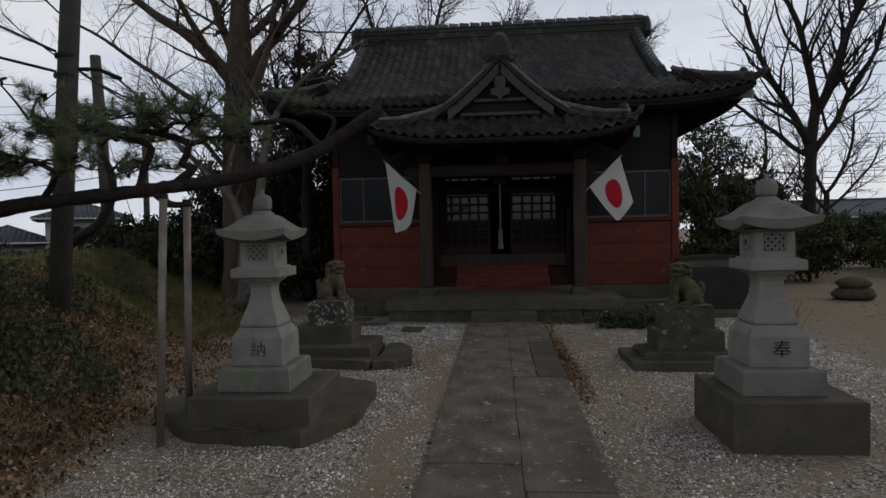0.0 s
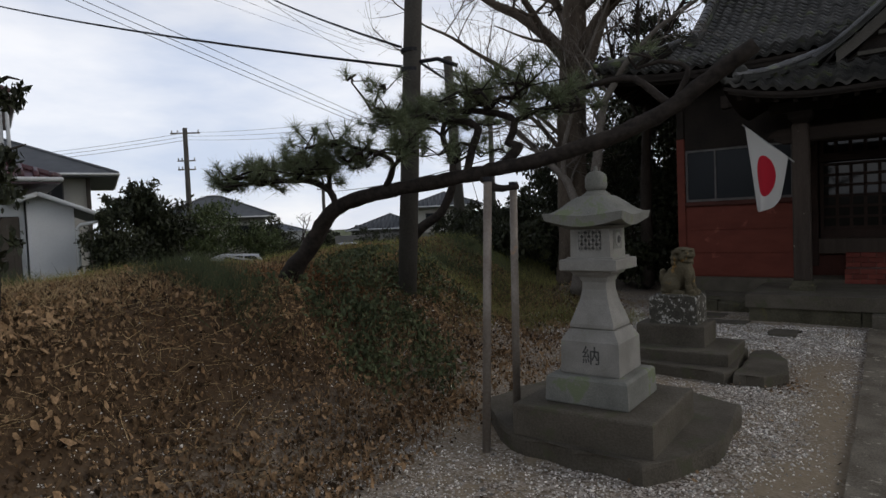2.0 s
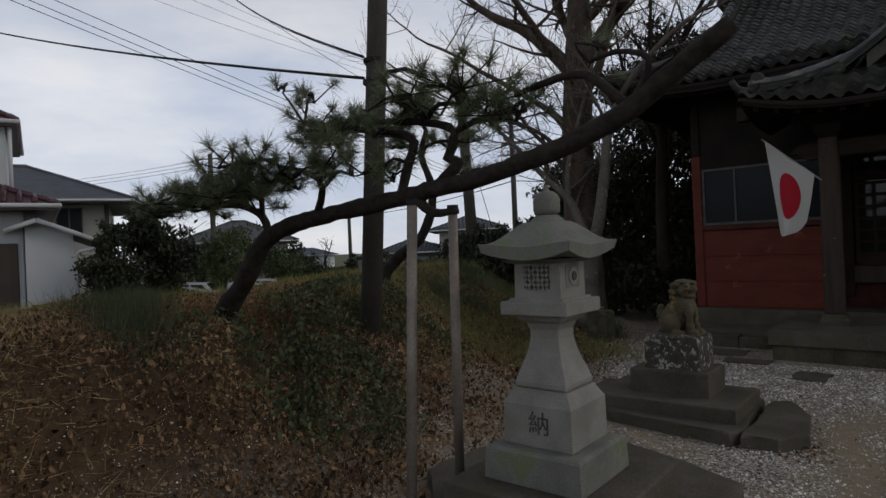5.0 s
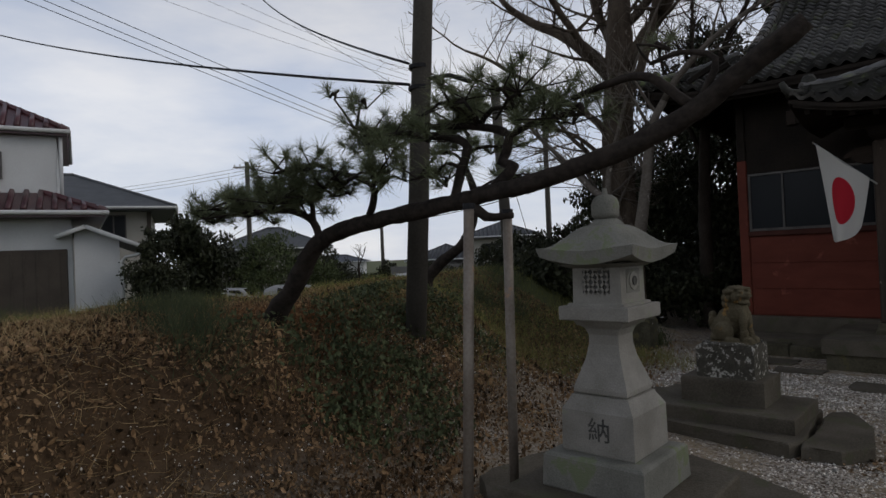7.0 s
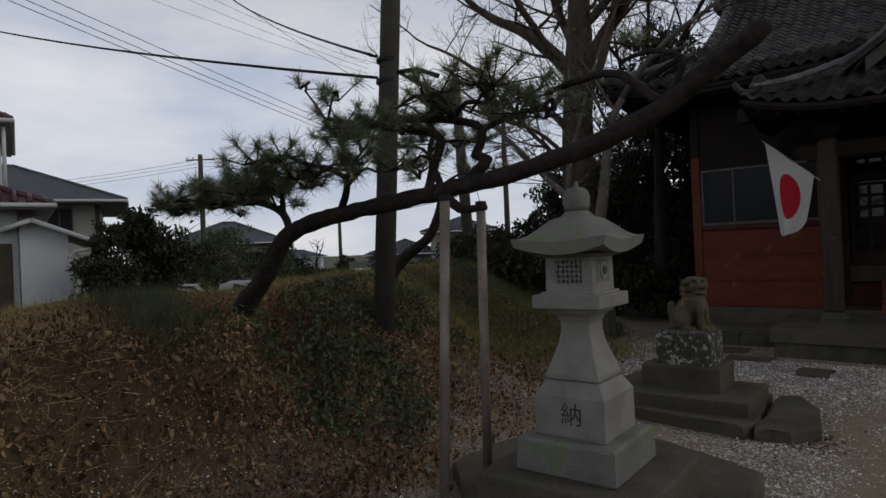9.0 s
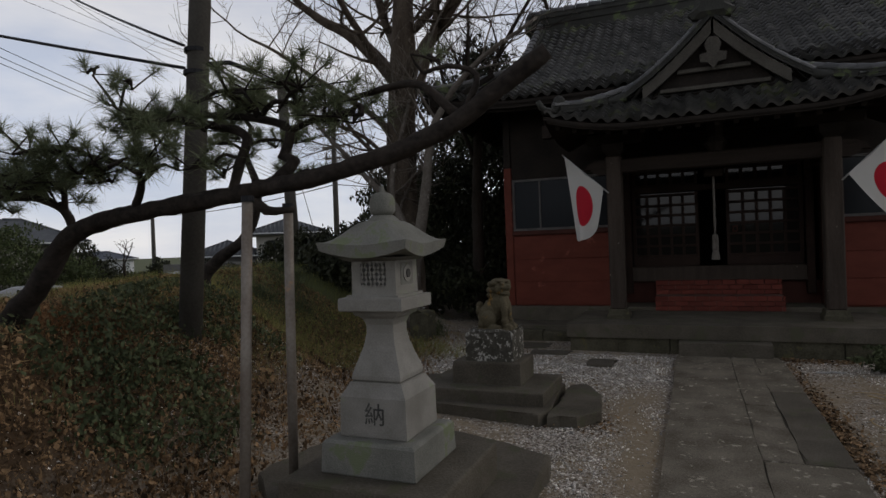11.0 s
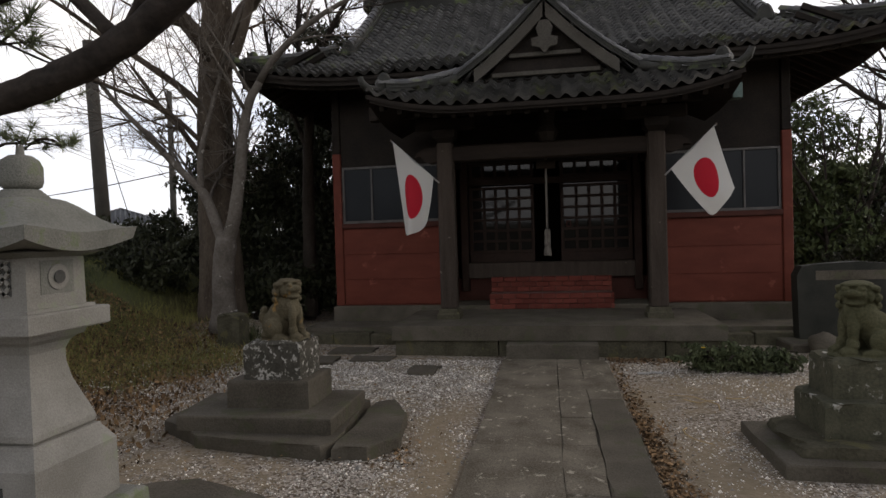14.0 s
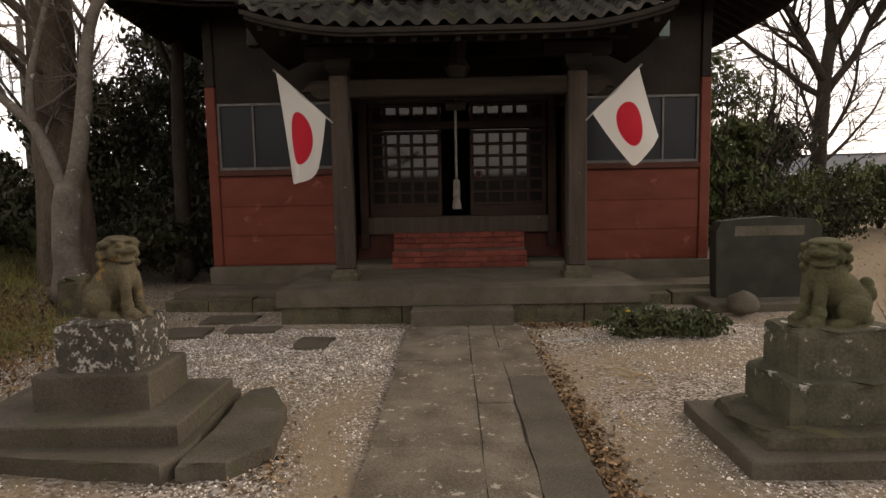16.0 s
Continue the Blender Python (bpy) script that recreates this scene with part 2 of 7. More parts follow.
def tri_part(name, verts, corners, material, parent=None, label=""):
    """A mesh from numpy arrays: verts (n, 3) and one row of corners a face."""
    me = bpy.data.meshes.new(name)
    k = corners.shape[1]
    me.vertices.add(len(verts))
    me.vertices.foreach_set("co", np.asarray(verts, np.float32).ravel())
    me.loops.add(corners.size)
    me.loops.foreach_set("vertex_index", corners.astype(np.int32).ravel())
    me.polygons.add(len(corners))
    me.polygons.foreach_set("loop_start", np.arange(0, corners.size, k, dtype=np.int32))
    me.update(calc_edges=True)
    me.materials.append(material)
    ob = new(name, me)
    if parent:
        ob.parent = parent
    if label:
        ob["label"] = label
    return ob


def thing(name, label, category, at=(0, 0, 0), rz=0, group="", kind=""):
    e = new(name)
    e.empty_display_size = 0.1
    e.matrix_basis = pose(*at, 0, 0, rz)
    return tagged(e, label, category, group, kind)


def box(x0, x1, y0, y1, z0, z1, bevel=0.008, bm=None):
    bm = bm or bmesh.new()
    m = Matrix.Translation(((x0 + x1) / 2, (y0 + y1) / 2, (z0 + z1) / 2)) @ Matrix.Diagonal((x1 - x0, y1 - y0, z1 - z0, 1))
    made = bmesh.ops.create_cube(bm, size=1, matrix=m)
    if bevel:
        edges = {e for v in made["verts"] for e in v.link_edges}
        bmesh.ops.bevel(bm, geom=list(edges), offset=bevel, segments=1, affect="EDGES", profile=0.5)
    return bm


def rings(profile, n=4, turn=45.0, bm=None, wob=0.0, cap=True):
    """A solid of stacked rings (z, radius): n 4 gives square blocks of that half width, more a turned shape."""
    bm = bm or bmesh.new()
    k = 1 / math.cos(math.pi / n) if n == 4 else 1
    loops = []
    for z, r in profile:
        loops.append([bm.verts.new((r * k * math.cos(radians(turn) + 2 * math.pi * i / n), r * k * math.sin(radians(turn) + 2 * math.pi * i / n), z + random.uniform(-wob, wob))) for i in range(n)])
    for a, b in zip(loops, loops[1:]):
        for i in range(n):
            bm.faces.new((a[i], a[(i + 1) % n], b[(i + 1) % n], b[i]))
    if cap:
        bm.faces.new(loops[0][::-1])
        bm.faces.new(loops[-1])
    return bm


def prism(outline, z0, z1, bevel=0.01, rough=0.0, bm=None):
    """An upright slab over a plan outline."""
    bm = bm or bmesh.new()
    low = [bm.verts.new((x, y, z0)) for x, y in outline]
    top = [bm.verts.new((x, y, z1 + random.uniform(-rough, rough))) for x, y in outline]
    n = len(outline)
    bm.faces.new(low[::-1])
    f = bm.faces.new(top)
    for i in range(n):
        bm.faces.new((low[i], low[(i + 1) % n], top[(i + 1) % n], top[i]))
    if bevel:
        bmesh.ops.bevel(bm, geom=list(f.edges), offset=bevel, segments=2, affect="EDGES", profile=0.5)
    bmesh.ops.recalc_face_normals(bm, faces=bm.faces[:])
    return bm


def ragged(outline, step=0.12, amount=0.02, seed=1):
    """A plan outline with its edges broken up."""
    rnd, out = random.Random(seed), []
    for (x0, y0), (x1, y1) in zip(outline, outline[1:] + outline[:1]):
        k = max(1, int(math.hypot(x1 - x0, y1 - y0) / step))
        for i in range(k):
            out.append((x0 + (x1 - x0) * i / k + rnd.uniform(-amount, amount), y0 + (y1 - y0) * i / k + rnd.uniform(-amount, amount)))
    return out


class Tubes:
    """Collects tapered tubes along polylines into one mesh."""

    def __init__(self):
        self.v, self.f, self.c = [], [], 0

    def add(self, pts, radii, n=6, rough=0.0, rnd=random):
        pts = [Vector(p) for p in pts]
        side, rows = None, []
        for i, p in enumerate(pts):
            d = (pts[min(i + 1, len(pts) - 1)] - pts[max(i - 1, 0)]).normalized()
            side = (d.orthogonal() if side is None else side - d * side.dot(d)).normalized()
            up = d.cross(side)
            row = []
            for j in range(n):
                a = 2 * math.pi * j / n
                r = radii[i] * (1 + rnd.uniform(-rough, rough))
                self.v.append(tuple(p + (side * math.cos(a) + up * math.sin(a)) * r))
                row.append(self.c)
                self.c += 1
            rows.append(row)
        for a, b in zip(rows, rows[1:]):
            for j in range(n):
                self.f.append((a[j], a[(j + 1) % n], b[(j + 1) % n], b[j]))
        self.f.append(tuple(rows[0][::-1]))
        self.f.append(tuple(rows[-1]))

    def part(self, name, material, parent=None, label="", smooth=True):
        return mesh_part(name, self.v, self.f, material, parent, label, smooth)


def curve_points(pts, step):
    """A smooth line through points, cut into short steps."""
    pts = [Vector(p) for p in pts]
    ext, out = [pts[0] * 2 - pts[1]] + pts + [pts[-1] * 2 - pts[-2]], []
    for a, b, c, d in zip(ext, ext[1:], ext[2:], ext[3:]):
        k = max(2, int((c - b).length / step))
        for i in range(k):
            t = i / k
            out.append(0.5 * ((2 * b) + (c - a) * t + (2 * a - 5 * b + 4 * c - d) * t * t + (3 * b - a - 3 * c + d) * t ** 3))
    return out + [pts[-1]]


def spread(shape_v, shape_f, mats):
    """Copies of a small shape at many 4x4 matrices, as arrays for one mesh."""
    sv = np.c_[np.asarray(shape_v, float), np.ones(len(shape_v))]
    v = np.einsum("nij,kj->nki", np.asarray(mats), sv)[:, :, :3]
    f = np.asarray(shape_f)[None] + (np.arange(len(mats)) * len(shape_v))[:, None, None]
    return v.reshape(-1, 3), f.reshape(-1, np.asarray(shape_f).shape[1])


def random_mats(places, size, rng, flat=0.0, up=None):
    """Random turns and sizes at places; flat 1 keeps them level but for their heading."""
    n = len(places)
    ang = rng.uniform(0, 2 * np.pi, (n, 3)) * np.array([1 - flat, 1 - flat, 1])
    if flat:
        ang[:, :2] += rng.normal(0, 0.25, (n, 2))
    cx, cy, cz = np.cos(ang).T
    sx, sy, sz = np.sin(ang).T
    m = np.zeros((n, 4, 4))
    m[:, 0, 0], m[:, 0, 1], m[:, 0, 2] = cz * cy, cz * sy * sx - sz * cx, cz * sy * cx + sz * sx
    m[:, 1, 0], m[:, 1, 1], m[:, 1, 2] = sz * cy, sz * sy * sx + cz * cx, sz * sy * cx - cz * sx
    m[:, 2, 0], m[:, 2, 1], m[:, 2, 2] = -sy, cy * sx, cy * cx
    m[:, :3, :3] *= np.asarray(size)[:, None, None]
    m[:, :3, 3], m[:, 3, 3] = places, 1
    return m


# ---- ground ----
def smooth01(t):
    t = np.clip(t, 0, 1)
    return t * t * (3 - 2 * t)


def verge_x(y):
    """Where the gravel ends and litter and grass begin."""
    return -3.35 - 0.15 * (y - 3) - 0.8 * smooth01((y - 9.5) / 5)


def edge_x(y):
    """Foot of the bank, which draws back towards the old tree."""
    return -3.35 - 0.15 * np.minimum(y - 3, 2.5) + 0.35 * smooth01((y - 5.3) / 1.5) - 2.1 * smooth01((y - 7.2) / 4)


def land(x, y):
    """Height of the ground: a flat court and a grassy bank beside it."""
    x, y = np.asarray(x, float), np.asarray(y, float)
    rise = smooth01((edge_x(y) - x) / (1.5 + 0.9 * smooth01((y - 5) / 2) + 0.9 * smooth01((y - 7.5) / 3)))
    h = 1.12 + 0.2 * smooth01((y - 6) / 6) - 0.75 * smooth01((y - 13) / 8)
    h = h * (1 - smooth01((-x - 7.5) / 9)) - 0.55 * smooth01((-x - 9) / 9) - 0.4 * smooth01((-x - 18.5) / 4)
    lump = 0.05 * np.sin(1.7 * x + 0.6 * y) * np.sin(1.3 * y - 0.8 * x) + 0.03 * np.sin(3.9 * x) * np.sin(4.3 * y + 1)
    out = rise * (h + lump) + 0.34 * np.exp(-((x + 5.35) / 0.8) ** 2 - ((y - 12.75) / 0.9) ** 2) * (1 - rise)
    return out + 0.012 * np.sin(2.1 * x + 1.3 * y) * np.sin(1.9 * y - x) * (1 - rise) - 0.012


def bare_earth(x, y):
    """Where the gravel is worn through to brown earth."""
    wob = 0.12 * np.sin(1.7 * y) + 0.07 * np.sin(4.1 * y + x)
    a = np.exp(-((x + 0.80 + wob) / 0.24) ** 2) * smooth01((9.6 - y) / 1.2)
    b = np.exp(-((x - 1.1 + wob) / 0.42) ** 2 - ((y - 7.3) / 1.2) ** 2)
    c = 0.7 * np.exp(-((x - 0.82 + 0.5 * wob) / 0.17) ** 2) * smooth01((10.4 - y) / 0.8)
    d = 0.8 * np.exp(-((x - 2.2) / 0.9) ** 2 - ((y - 9.7 + wob) / 0.45) ** 2)
    e = 0.65 * np.exp(-((x + 3.1 + wob) / 0.8) ** 2 - ((y - 5.5) / 3) ** 2)
    return np.clip(np.maximum.reduce([a, b, c, d, e]), 0, 1)


def axis_cuts(lo, hi, fine, far):
    inner = np.arange(lo, hi + fine / 2, fine)
    outer = np.geomspace(1, far, 22)
    return np.concatenate([lo - outer[::-1] * 1.0, inner, hi + outer * 1.0])


gx, gy = axis_cuts(-14, 8, 0.2, 600), axis_cuts(-4, 18, 0.2, 600)
GX, GY = np.meshgrid(gx, gy)
GZ = land(GX, GY)
nx, ny = len(gx), len(gy)
idx = np.arange(nx * ny).reshape(ny, nx)
quads = np.stack([idx[:-1, :-1], idx[:-1, 1:], idx[1:, 1:], idx[1:, :-1]], -1).reshape(-1, 4)


def ground_material():
    m = bpy.data.materials.new("court_ground")
    m.use_nodes = True
    n, l = m.node_tree.nodes, m.node_tree.links
    b = n["Principled BSDF"]
    geo, att = n.new("ShaderNodeNewGeometry"), n.new("ShaderNodeAttribute")
    att.attribute_name = "zone"
    sep = n.new("ShaderNodeSeparateColor")
    l.new(att.outputs["Color"], sep.inputs["Color"])

    def noise_node(scale, detail=6, rough=0.6):
        t = n.new("ShaderNodeTexNoise")
        t.inputs["Scale"].default_value, t.inputs["Detail"].default_value, t.inputs["Roughness"].default_value = scale, detail, rough
        l.new(geo.outputs["Position"], t.inputs["Vector"])
        return t.outputs["Fac"]

    def blend(fac, a, c):
        x = n.new("ShaderNodeMix")
        x.data_type = "RGBA"
        for key, val in (("Factor", fac), ("A", a), ("B", c)):
            if isinstance(val, tuple):
                x.inputs[key].default_value = (*val, 1)
            else:
                l.new(val, x.inputs[key])
        return x.outputs["Result"]

    def span(val, lo, hi):
        r = n.new("ShaderNodeMapRange")
        r.inputs["From Min"].default_value, r.inputs["From Max"].default_value = lo, hi
        l.new(val, r.inputs["Value"])
        return r.outputs["Result"]

    vor = n.new("ShaderNodeTexVoronoi")
    vor.inputs["Scale"].default_value = 55
    l.new(geo.outputs["Position"], vor.inputs["Vector"])
    stone = n.new("ShaderNodeSeparateColor")
    l.new(vor.outputs["Color"], stone.inputs["Color"])
    gravel = blend(span(stone.outputs["Red"], 0.2, 1.0), (0.075, 0.056, 0.038), (0.46, 0.41, 0.35))
    dirt = blend(noise_node(14), (0.15, 0.112, 0.066), (0.31, 0.25, 0.172))
    patch = span(noise_node(0.9, 4), 0.42, 0.56)
    court = blend(patch, gravel, blend(span(noise_node(5), 0.4, 0.6), gravel, dirt))
    court = blend(sep.outputs["Green"], court, dirt)
    soil = blend(noise_node(9), (0.026, 0.016, 0.009), (0.11, 0.068, 0.035))
    green = blend(noise_node(22), (0.05, 0.062, 0.024), (0.12, 0.125, 0.055))
    bank = blend(sep.outputs["Blue"], soil, green)
    l.new(blend(sep.outputs["Red"], court, bank), b.inputs["Base Color"])
    b.inputs["Roughness"].default_value, b.inputs["Specular IOR Level"].default_value = 0.92, 0.18
    bp = n.new("ShaderNodeBump")
    bp.inputs["Strength"].default_value, bp.inputs["Distance"].default_value = 0.5, 0.012
    l.new(vor.outputs["Distance"], bp.inputs["Height"])
    l.new(bp.outputs["Normal"], b.inputs["Normal"])
    return m


ground = tri_part("ground", np.c_[GX.ravel(), GY.ravel(), GZ.ravel()], quads, ground_material())
ground.data.shade_smooth()
tagged(ground, "pale gravel and bare earth court beside a grassy bank", "ground", kind="structure")
zone = ground.data.color_attributes.new("zone", "FLOAT_COLOR", "POINT")
bankness = smooth01((verge_x(GY) + 0.2 - GX) / 0.9)
sandy = smooth01((GX - 3.2) / 2.5) * smooth01((GY - 5) / 5)
sandy = np.maximum(sandy, bare_earth(GX, GY))
grassy = np.maximum(smooth01((GY - 7.2) / 3), smooth01((-GX - 7) / 2)) * (0.15 + 0.85 * smooth01((edge_x(GY) - GX - 0.7) / 1.2))
zone.data.foreach_set("color", np.stack([bankness, sandy, grassy, np.ones_like(GX)], -1).astype(np.float32).ravel())

# ---- path and platform ----
def ringed_stone(name, outline, z0, z1, material, parent=None, label="", bevel=0.015, rough=0.0):
    return part(name, prism(outline, z0, z1, bevel, rough), material, parent, label)


def rect(x0, x1, y0, y1):
    return [(x0, y0), (x1, y0), (x1, y1), (x0, y1)]


pavement = tagged(new("pavement"), "worn concrete approach path leading to the shrine", "path", kind="structure")
for k, (x0, x1, y0, y1) in enumerate(((-0.595, 0.605, -3.0, -0.4), (-0.595, 0.605, -0.4, 2.2), (-0.595, 0.05, 2.2, 4.6), (0.05, 0.605, 2.2, 4.2), (0.05, 0.605, 4.2, 7.02), (-0.595, 0.05, 4.6, 7.85),
                                      (-0.595, 0.05, 7.85, 9.6), (-0.595, 0.05, 9.6, 10.9), (0.05, 0.314, 7.03, 7.87), (0.05, 0.314, 7.87, 8.55), (0.05, 0.314, 8.55, 10.9))):
    ringed_stone("slab", ragged(rect(x0 + 0.003, x1 - 0.003, y0 + 0.004, y1 - 0.004), 0.2, 0.006, k), -0.1, 0.03 + 0.004 * (k % 3), M_slab, pavement)
ringed_stone("side_slab", ragged(rect(0.318, 0.62, 7.03, 9.1), 0.25, 0.008, 31), -0.1, 0.042, M_concrete, pavement, "darker narrow edging slab", 0.025)
ringed_stone("side_slab", ragged(rect(0.318, 0.625, 9.12, 10.9), 0.25, 0.008, 32), -0.1, 0.03, M_slab, pavement)

ringed_stone("bed", rect(-0.585, 0.6, -2.95, 10.88), -0.12, 0.022, M_concrete, pavement, "", 0.0)

terrace = tagged(new("terrace"), "low stone and concrete terrace under the shrine porch", "platform", kind="structure")
ringed_stone("top_slab", ragged(rect(-2.09, 2.09, 11.2, 12.96), 0.5, 0.006, 3), 0.2, 0.39, M_concrete, terrace)
for k in range(6):
    x0 = -2.06 + k * 0.687
    ringed_stone("base_stone", ragged(rect(x0 + 0.004, x0 + 0.683, 11.24, 11.7), 0.3, 0.006, k), -0.1, 0.198, M_moss_stone, terrace)
for side in (-1, 1):
    for k in range(3):
        ringed_stone("base_stone", rect(*sorted((side * 2.06, side * 1.7)), 11.72 + k * 0.42, 12.12 + k * 0.42), -0.1, 0.198, M_moss_stone, terrace)
    ringed_stone("side_terrace", ragged(rect(*sorted((side * 2.1, side * 3.75)), 12.3, 13.0), 0.4, 0.01, 7), -0.1, 0.21, M_concrete, terrace)
    for k in range(3):
        x0, x1 = sorted((side * (2.1 + k * 0.56), side * (2.65 + k * 0.56)))
        ringed_stone("edging_stone", ragged(rect(x0, x1, 12.06, 12.29), 0.3, 0.008, k + 40), -0.1, 0.14 + 0.02 * (k % 2), M_moss_stone, terrace)
ringed_stone("foundation", rect(-3.55, 3.55, 13.0, 18.2), -0.1, 0.45, M_concrete, terrace)
door_step = tagged(ringed_stone("step_stone", ragged(rect(-0.565, 0.555, 10.92, 11.198), 0.3, 0.006, 5), -0.1, 0.195, M_concrete), "weathered concrete step at the terrace edge", "step", kind="structure")
for k, (x, y, w, d) in enumerate(((-3.0, 10.9, 0.5, 0.22), (-2.3, 11.0, 0.55, 0.14), (-1.5, 10.4, 0.33, 0.2), (-2.75, 11.55, 0.6, 0.2))):
    tagged(ringed_stone("stepping_stone", ragged(rect(x - w / 2, x + w / 2, y - d, y + d), 0.12, 0.03, k + 60), -0.1, 0.012, M_concrete), "flat weathered stone sunk in the gravel", "stone", "stones in the gravel")

# ---- shrine hall ----
shrine = thing("shrine_hall", "red wooden shrine hall with a grey tiled hip-and-gable roof", "shrine")

FRONT, DEEP = 13.15, 18.05


def wall_side(s):
    a, b = 1.66, 3.4
    x0, x1 = sorted((s * a, s * b))
    bmw = box(x0, x1, FRONT, FRONT + 0.1, 0.45, 1.73, 0.004)
    w = part("lower_wall", bmw, M_red, shrine, "red painted boards")
    for k in range(3):
        z0 = 0.47 + k * 0.415
        part("board", box(x0 + 0.02, x1 - 0.02, FRONT - 0.014, FRONT - 0.001, z0, z0 + 0.408, 0.004), M_red, w)
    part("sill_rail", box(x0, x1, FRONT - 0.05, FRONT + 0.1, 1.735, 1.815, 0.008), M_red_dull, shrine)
    part("upper_wall", box(x0, x1, FRONT + 0.02, FRONT + 0.1, 2.76, 4.2, 0.004), M_wood_dark, shrine, "dark weathered boards with the eave shade in their colour")
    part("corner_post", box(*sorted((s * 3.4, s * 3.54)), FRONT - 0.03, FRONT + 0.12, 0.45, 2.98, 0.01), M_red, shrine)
    # Top of the red post in the dark wood, as eave shade colours it
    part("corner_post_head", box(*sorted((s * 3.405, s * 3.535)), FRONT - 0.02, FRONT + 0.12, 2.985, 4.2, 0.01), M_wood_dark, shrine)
    win = part("window", box(x0 + 0.03, x1 - 0.03, FRONT + 0.05, FRONT + 0.07, 1.82, 2.755, 0), M_glass, shrine, "dark sliding window glass")
    for xa, xb, za, zb in ((x0, x1, 1.817, 1.86), (x0, x1, 2.72, 2.757), (x0, x0 + 0.04, 1.86, 2.72), (x1 - 0.04, x1, 1.86, 2.72), ((x0 + x1) / 2 + s * 0.36 - 0.014, (x0 + x1) / 2 + s * 0.36 + 0.014, 1.86, 2.72)):
        part("window_frame", box(xa, xb, FRONT + 0.02, FRONT + 0.048, za, zb, 0.003), M_alu, win)
    # side and return walls
    part("side_wall", box(*sorted((s * 3.42, s * 3.52)), FRONT + 0.125, DEEP, 0.45, 4.2, 0.004), M_red, shrine)
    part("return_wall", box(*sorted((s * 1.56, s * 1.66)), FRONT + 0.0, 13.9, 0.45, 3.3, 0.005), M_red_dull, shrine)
    part("return_post", box(*sorted((s * 1.35, s * 1.47)), 13.58, 13.72, 0.62, 3.0, 0.008), M_wood_lattice, shrine)
    for k in range(3):
        part("mullion", box(*sorted((s * 1.548, s * 1.558)), 13.25 + 0.16 * k, 13.30 + 0.16 * k, 0.83, 2.9, 0.002), M_wood_lattice, shrine)


for s in (-1, 1):
    wall_side(s)
part("back_wall", box(-3.42, 3.42, DEEP, DEEP + 0.1, 0.45, 4.2, 0.004), M_red, shrine)
part("inner_floor", box(-3.4, 3.4, 13.95, DEEP, 0.455, 0.8, 0.0), M_wood_dark, shrine)
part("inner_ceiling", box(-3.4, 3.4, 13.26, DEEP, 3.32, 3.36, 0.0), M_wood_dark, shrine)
# Added black sheet that stands for the unlit depth behind the doors
part("interior_shade_sheet", box(-3.0, 3.0, 16.0, 16.05, 0.8, 3.3, 0.0), M_black, shrine)
part("threshold_beam", box(-1.42, 1.42, 13.6, 13.82, 0.83, 1.09, 0.012), M_wood, shrine, "heavy grey threshold beam")
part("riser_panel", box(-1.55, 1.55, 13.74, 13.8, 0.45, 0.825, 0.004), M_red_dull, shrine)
part("transom_rail", box(-1.34, 1.34, 13.66, 13.76, 2.395, 2.5, 0.006), M_wood_lattice, shrine)
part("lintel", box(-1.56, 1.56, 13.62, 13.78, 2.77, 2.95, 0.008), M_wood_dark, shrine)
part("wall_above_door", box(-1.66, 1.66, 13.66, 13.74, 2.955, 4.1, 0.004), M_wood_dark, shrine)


def lattice_door(x0, x1, y, cols, name, label):
    d = part(name, box(x0, x1, y, y + 0.035, 1.095, 1.25, 0.004), M_wood_lattice, shrine, label)
    part("stile", box(x0, x0 + 0.055, y, y + 0.035, 1.252, 2.39, 0.003), M_wood_lattice, d)
    part("stile", box(x1 - 0.055, x1, y, y + 0.035, 1.252, 2.39, 0.003), M_wood_lattice, d)
    w = (x1 - x0 - 0.11) / cols
    for k in range(1, cols):
        part("bar", box(x0 + 0.055 + k * w - 0.024, x0 + 0.055 + k * w + 0.024, y + 0.003, y + 0.03, 1.252, 2.345, 0.003), M_wood_lattice, d)
    for k in range(7):
        z = 1.275 + k * 0.178
        part("crossbar", box(x0 + 0.056, x1 - 0.056, y - 0.003, y + 0.024, z - 0.022, z + 0.022, 0.003), M_wood_lattice, d)
    part("pane", box(x0 + 0.05, x1 - 0.05, y + 0.036, y + 0.041, 1.255, 2.38, 0), M_pane, d, "clear glass behind the lattice")
    return d


lattice_door(-1.33, -0.24, 13.68, 5, "lattice_door", "brown lattice sliding door with glass")
lattice_door(0.19, 1.33, 13.68, 5, "lattice_door", "brown lattice sliding door with glass")
for x0, x1 in ((-1.33, -0.24), (0.19, 1.33)):
    t = part("transom_light", box(x0, x1, 13.70, 13.735, 2.502, 2.54, 0.003), M_wood_lattice, shrine)
    part("crossbar", box(x0, x1, 13.70, 13.735, 2.73, 2.768, 0.003), M_wood_lattice, t)
    for k in range(6):
        x = x0 + 0.03 + k * (x1 - x0 - 0.06) / 5
        part("bar", box(x - 0.026, x + 0.026, 13.698, 13.73, 2.541, 2.729, 0.003), M_wood_lattice, t)
    part("pane", box(x0, x1, 13.74, 13.745, 2.51, 2.765, 0), M_pane, t)
red_plate = part("lock_plate", box(0.28, 0.36, 13.655, 13.675, 1.66, 1.76, 0.004), M_red_dull, shrine, "small red square frame on the door")
part("plate_centre", box(0.297, 0.343, 13.648, 13.656, 1.677, 1.743, 0.001), M_black, red_plate)

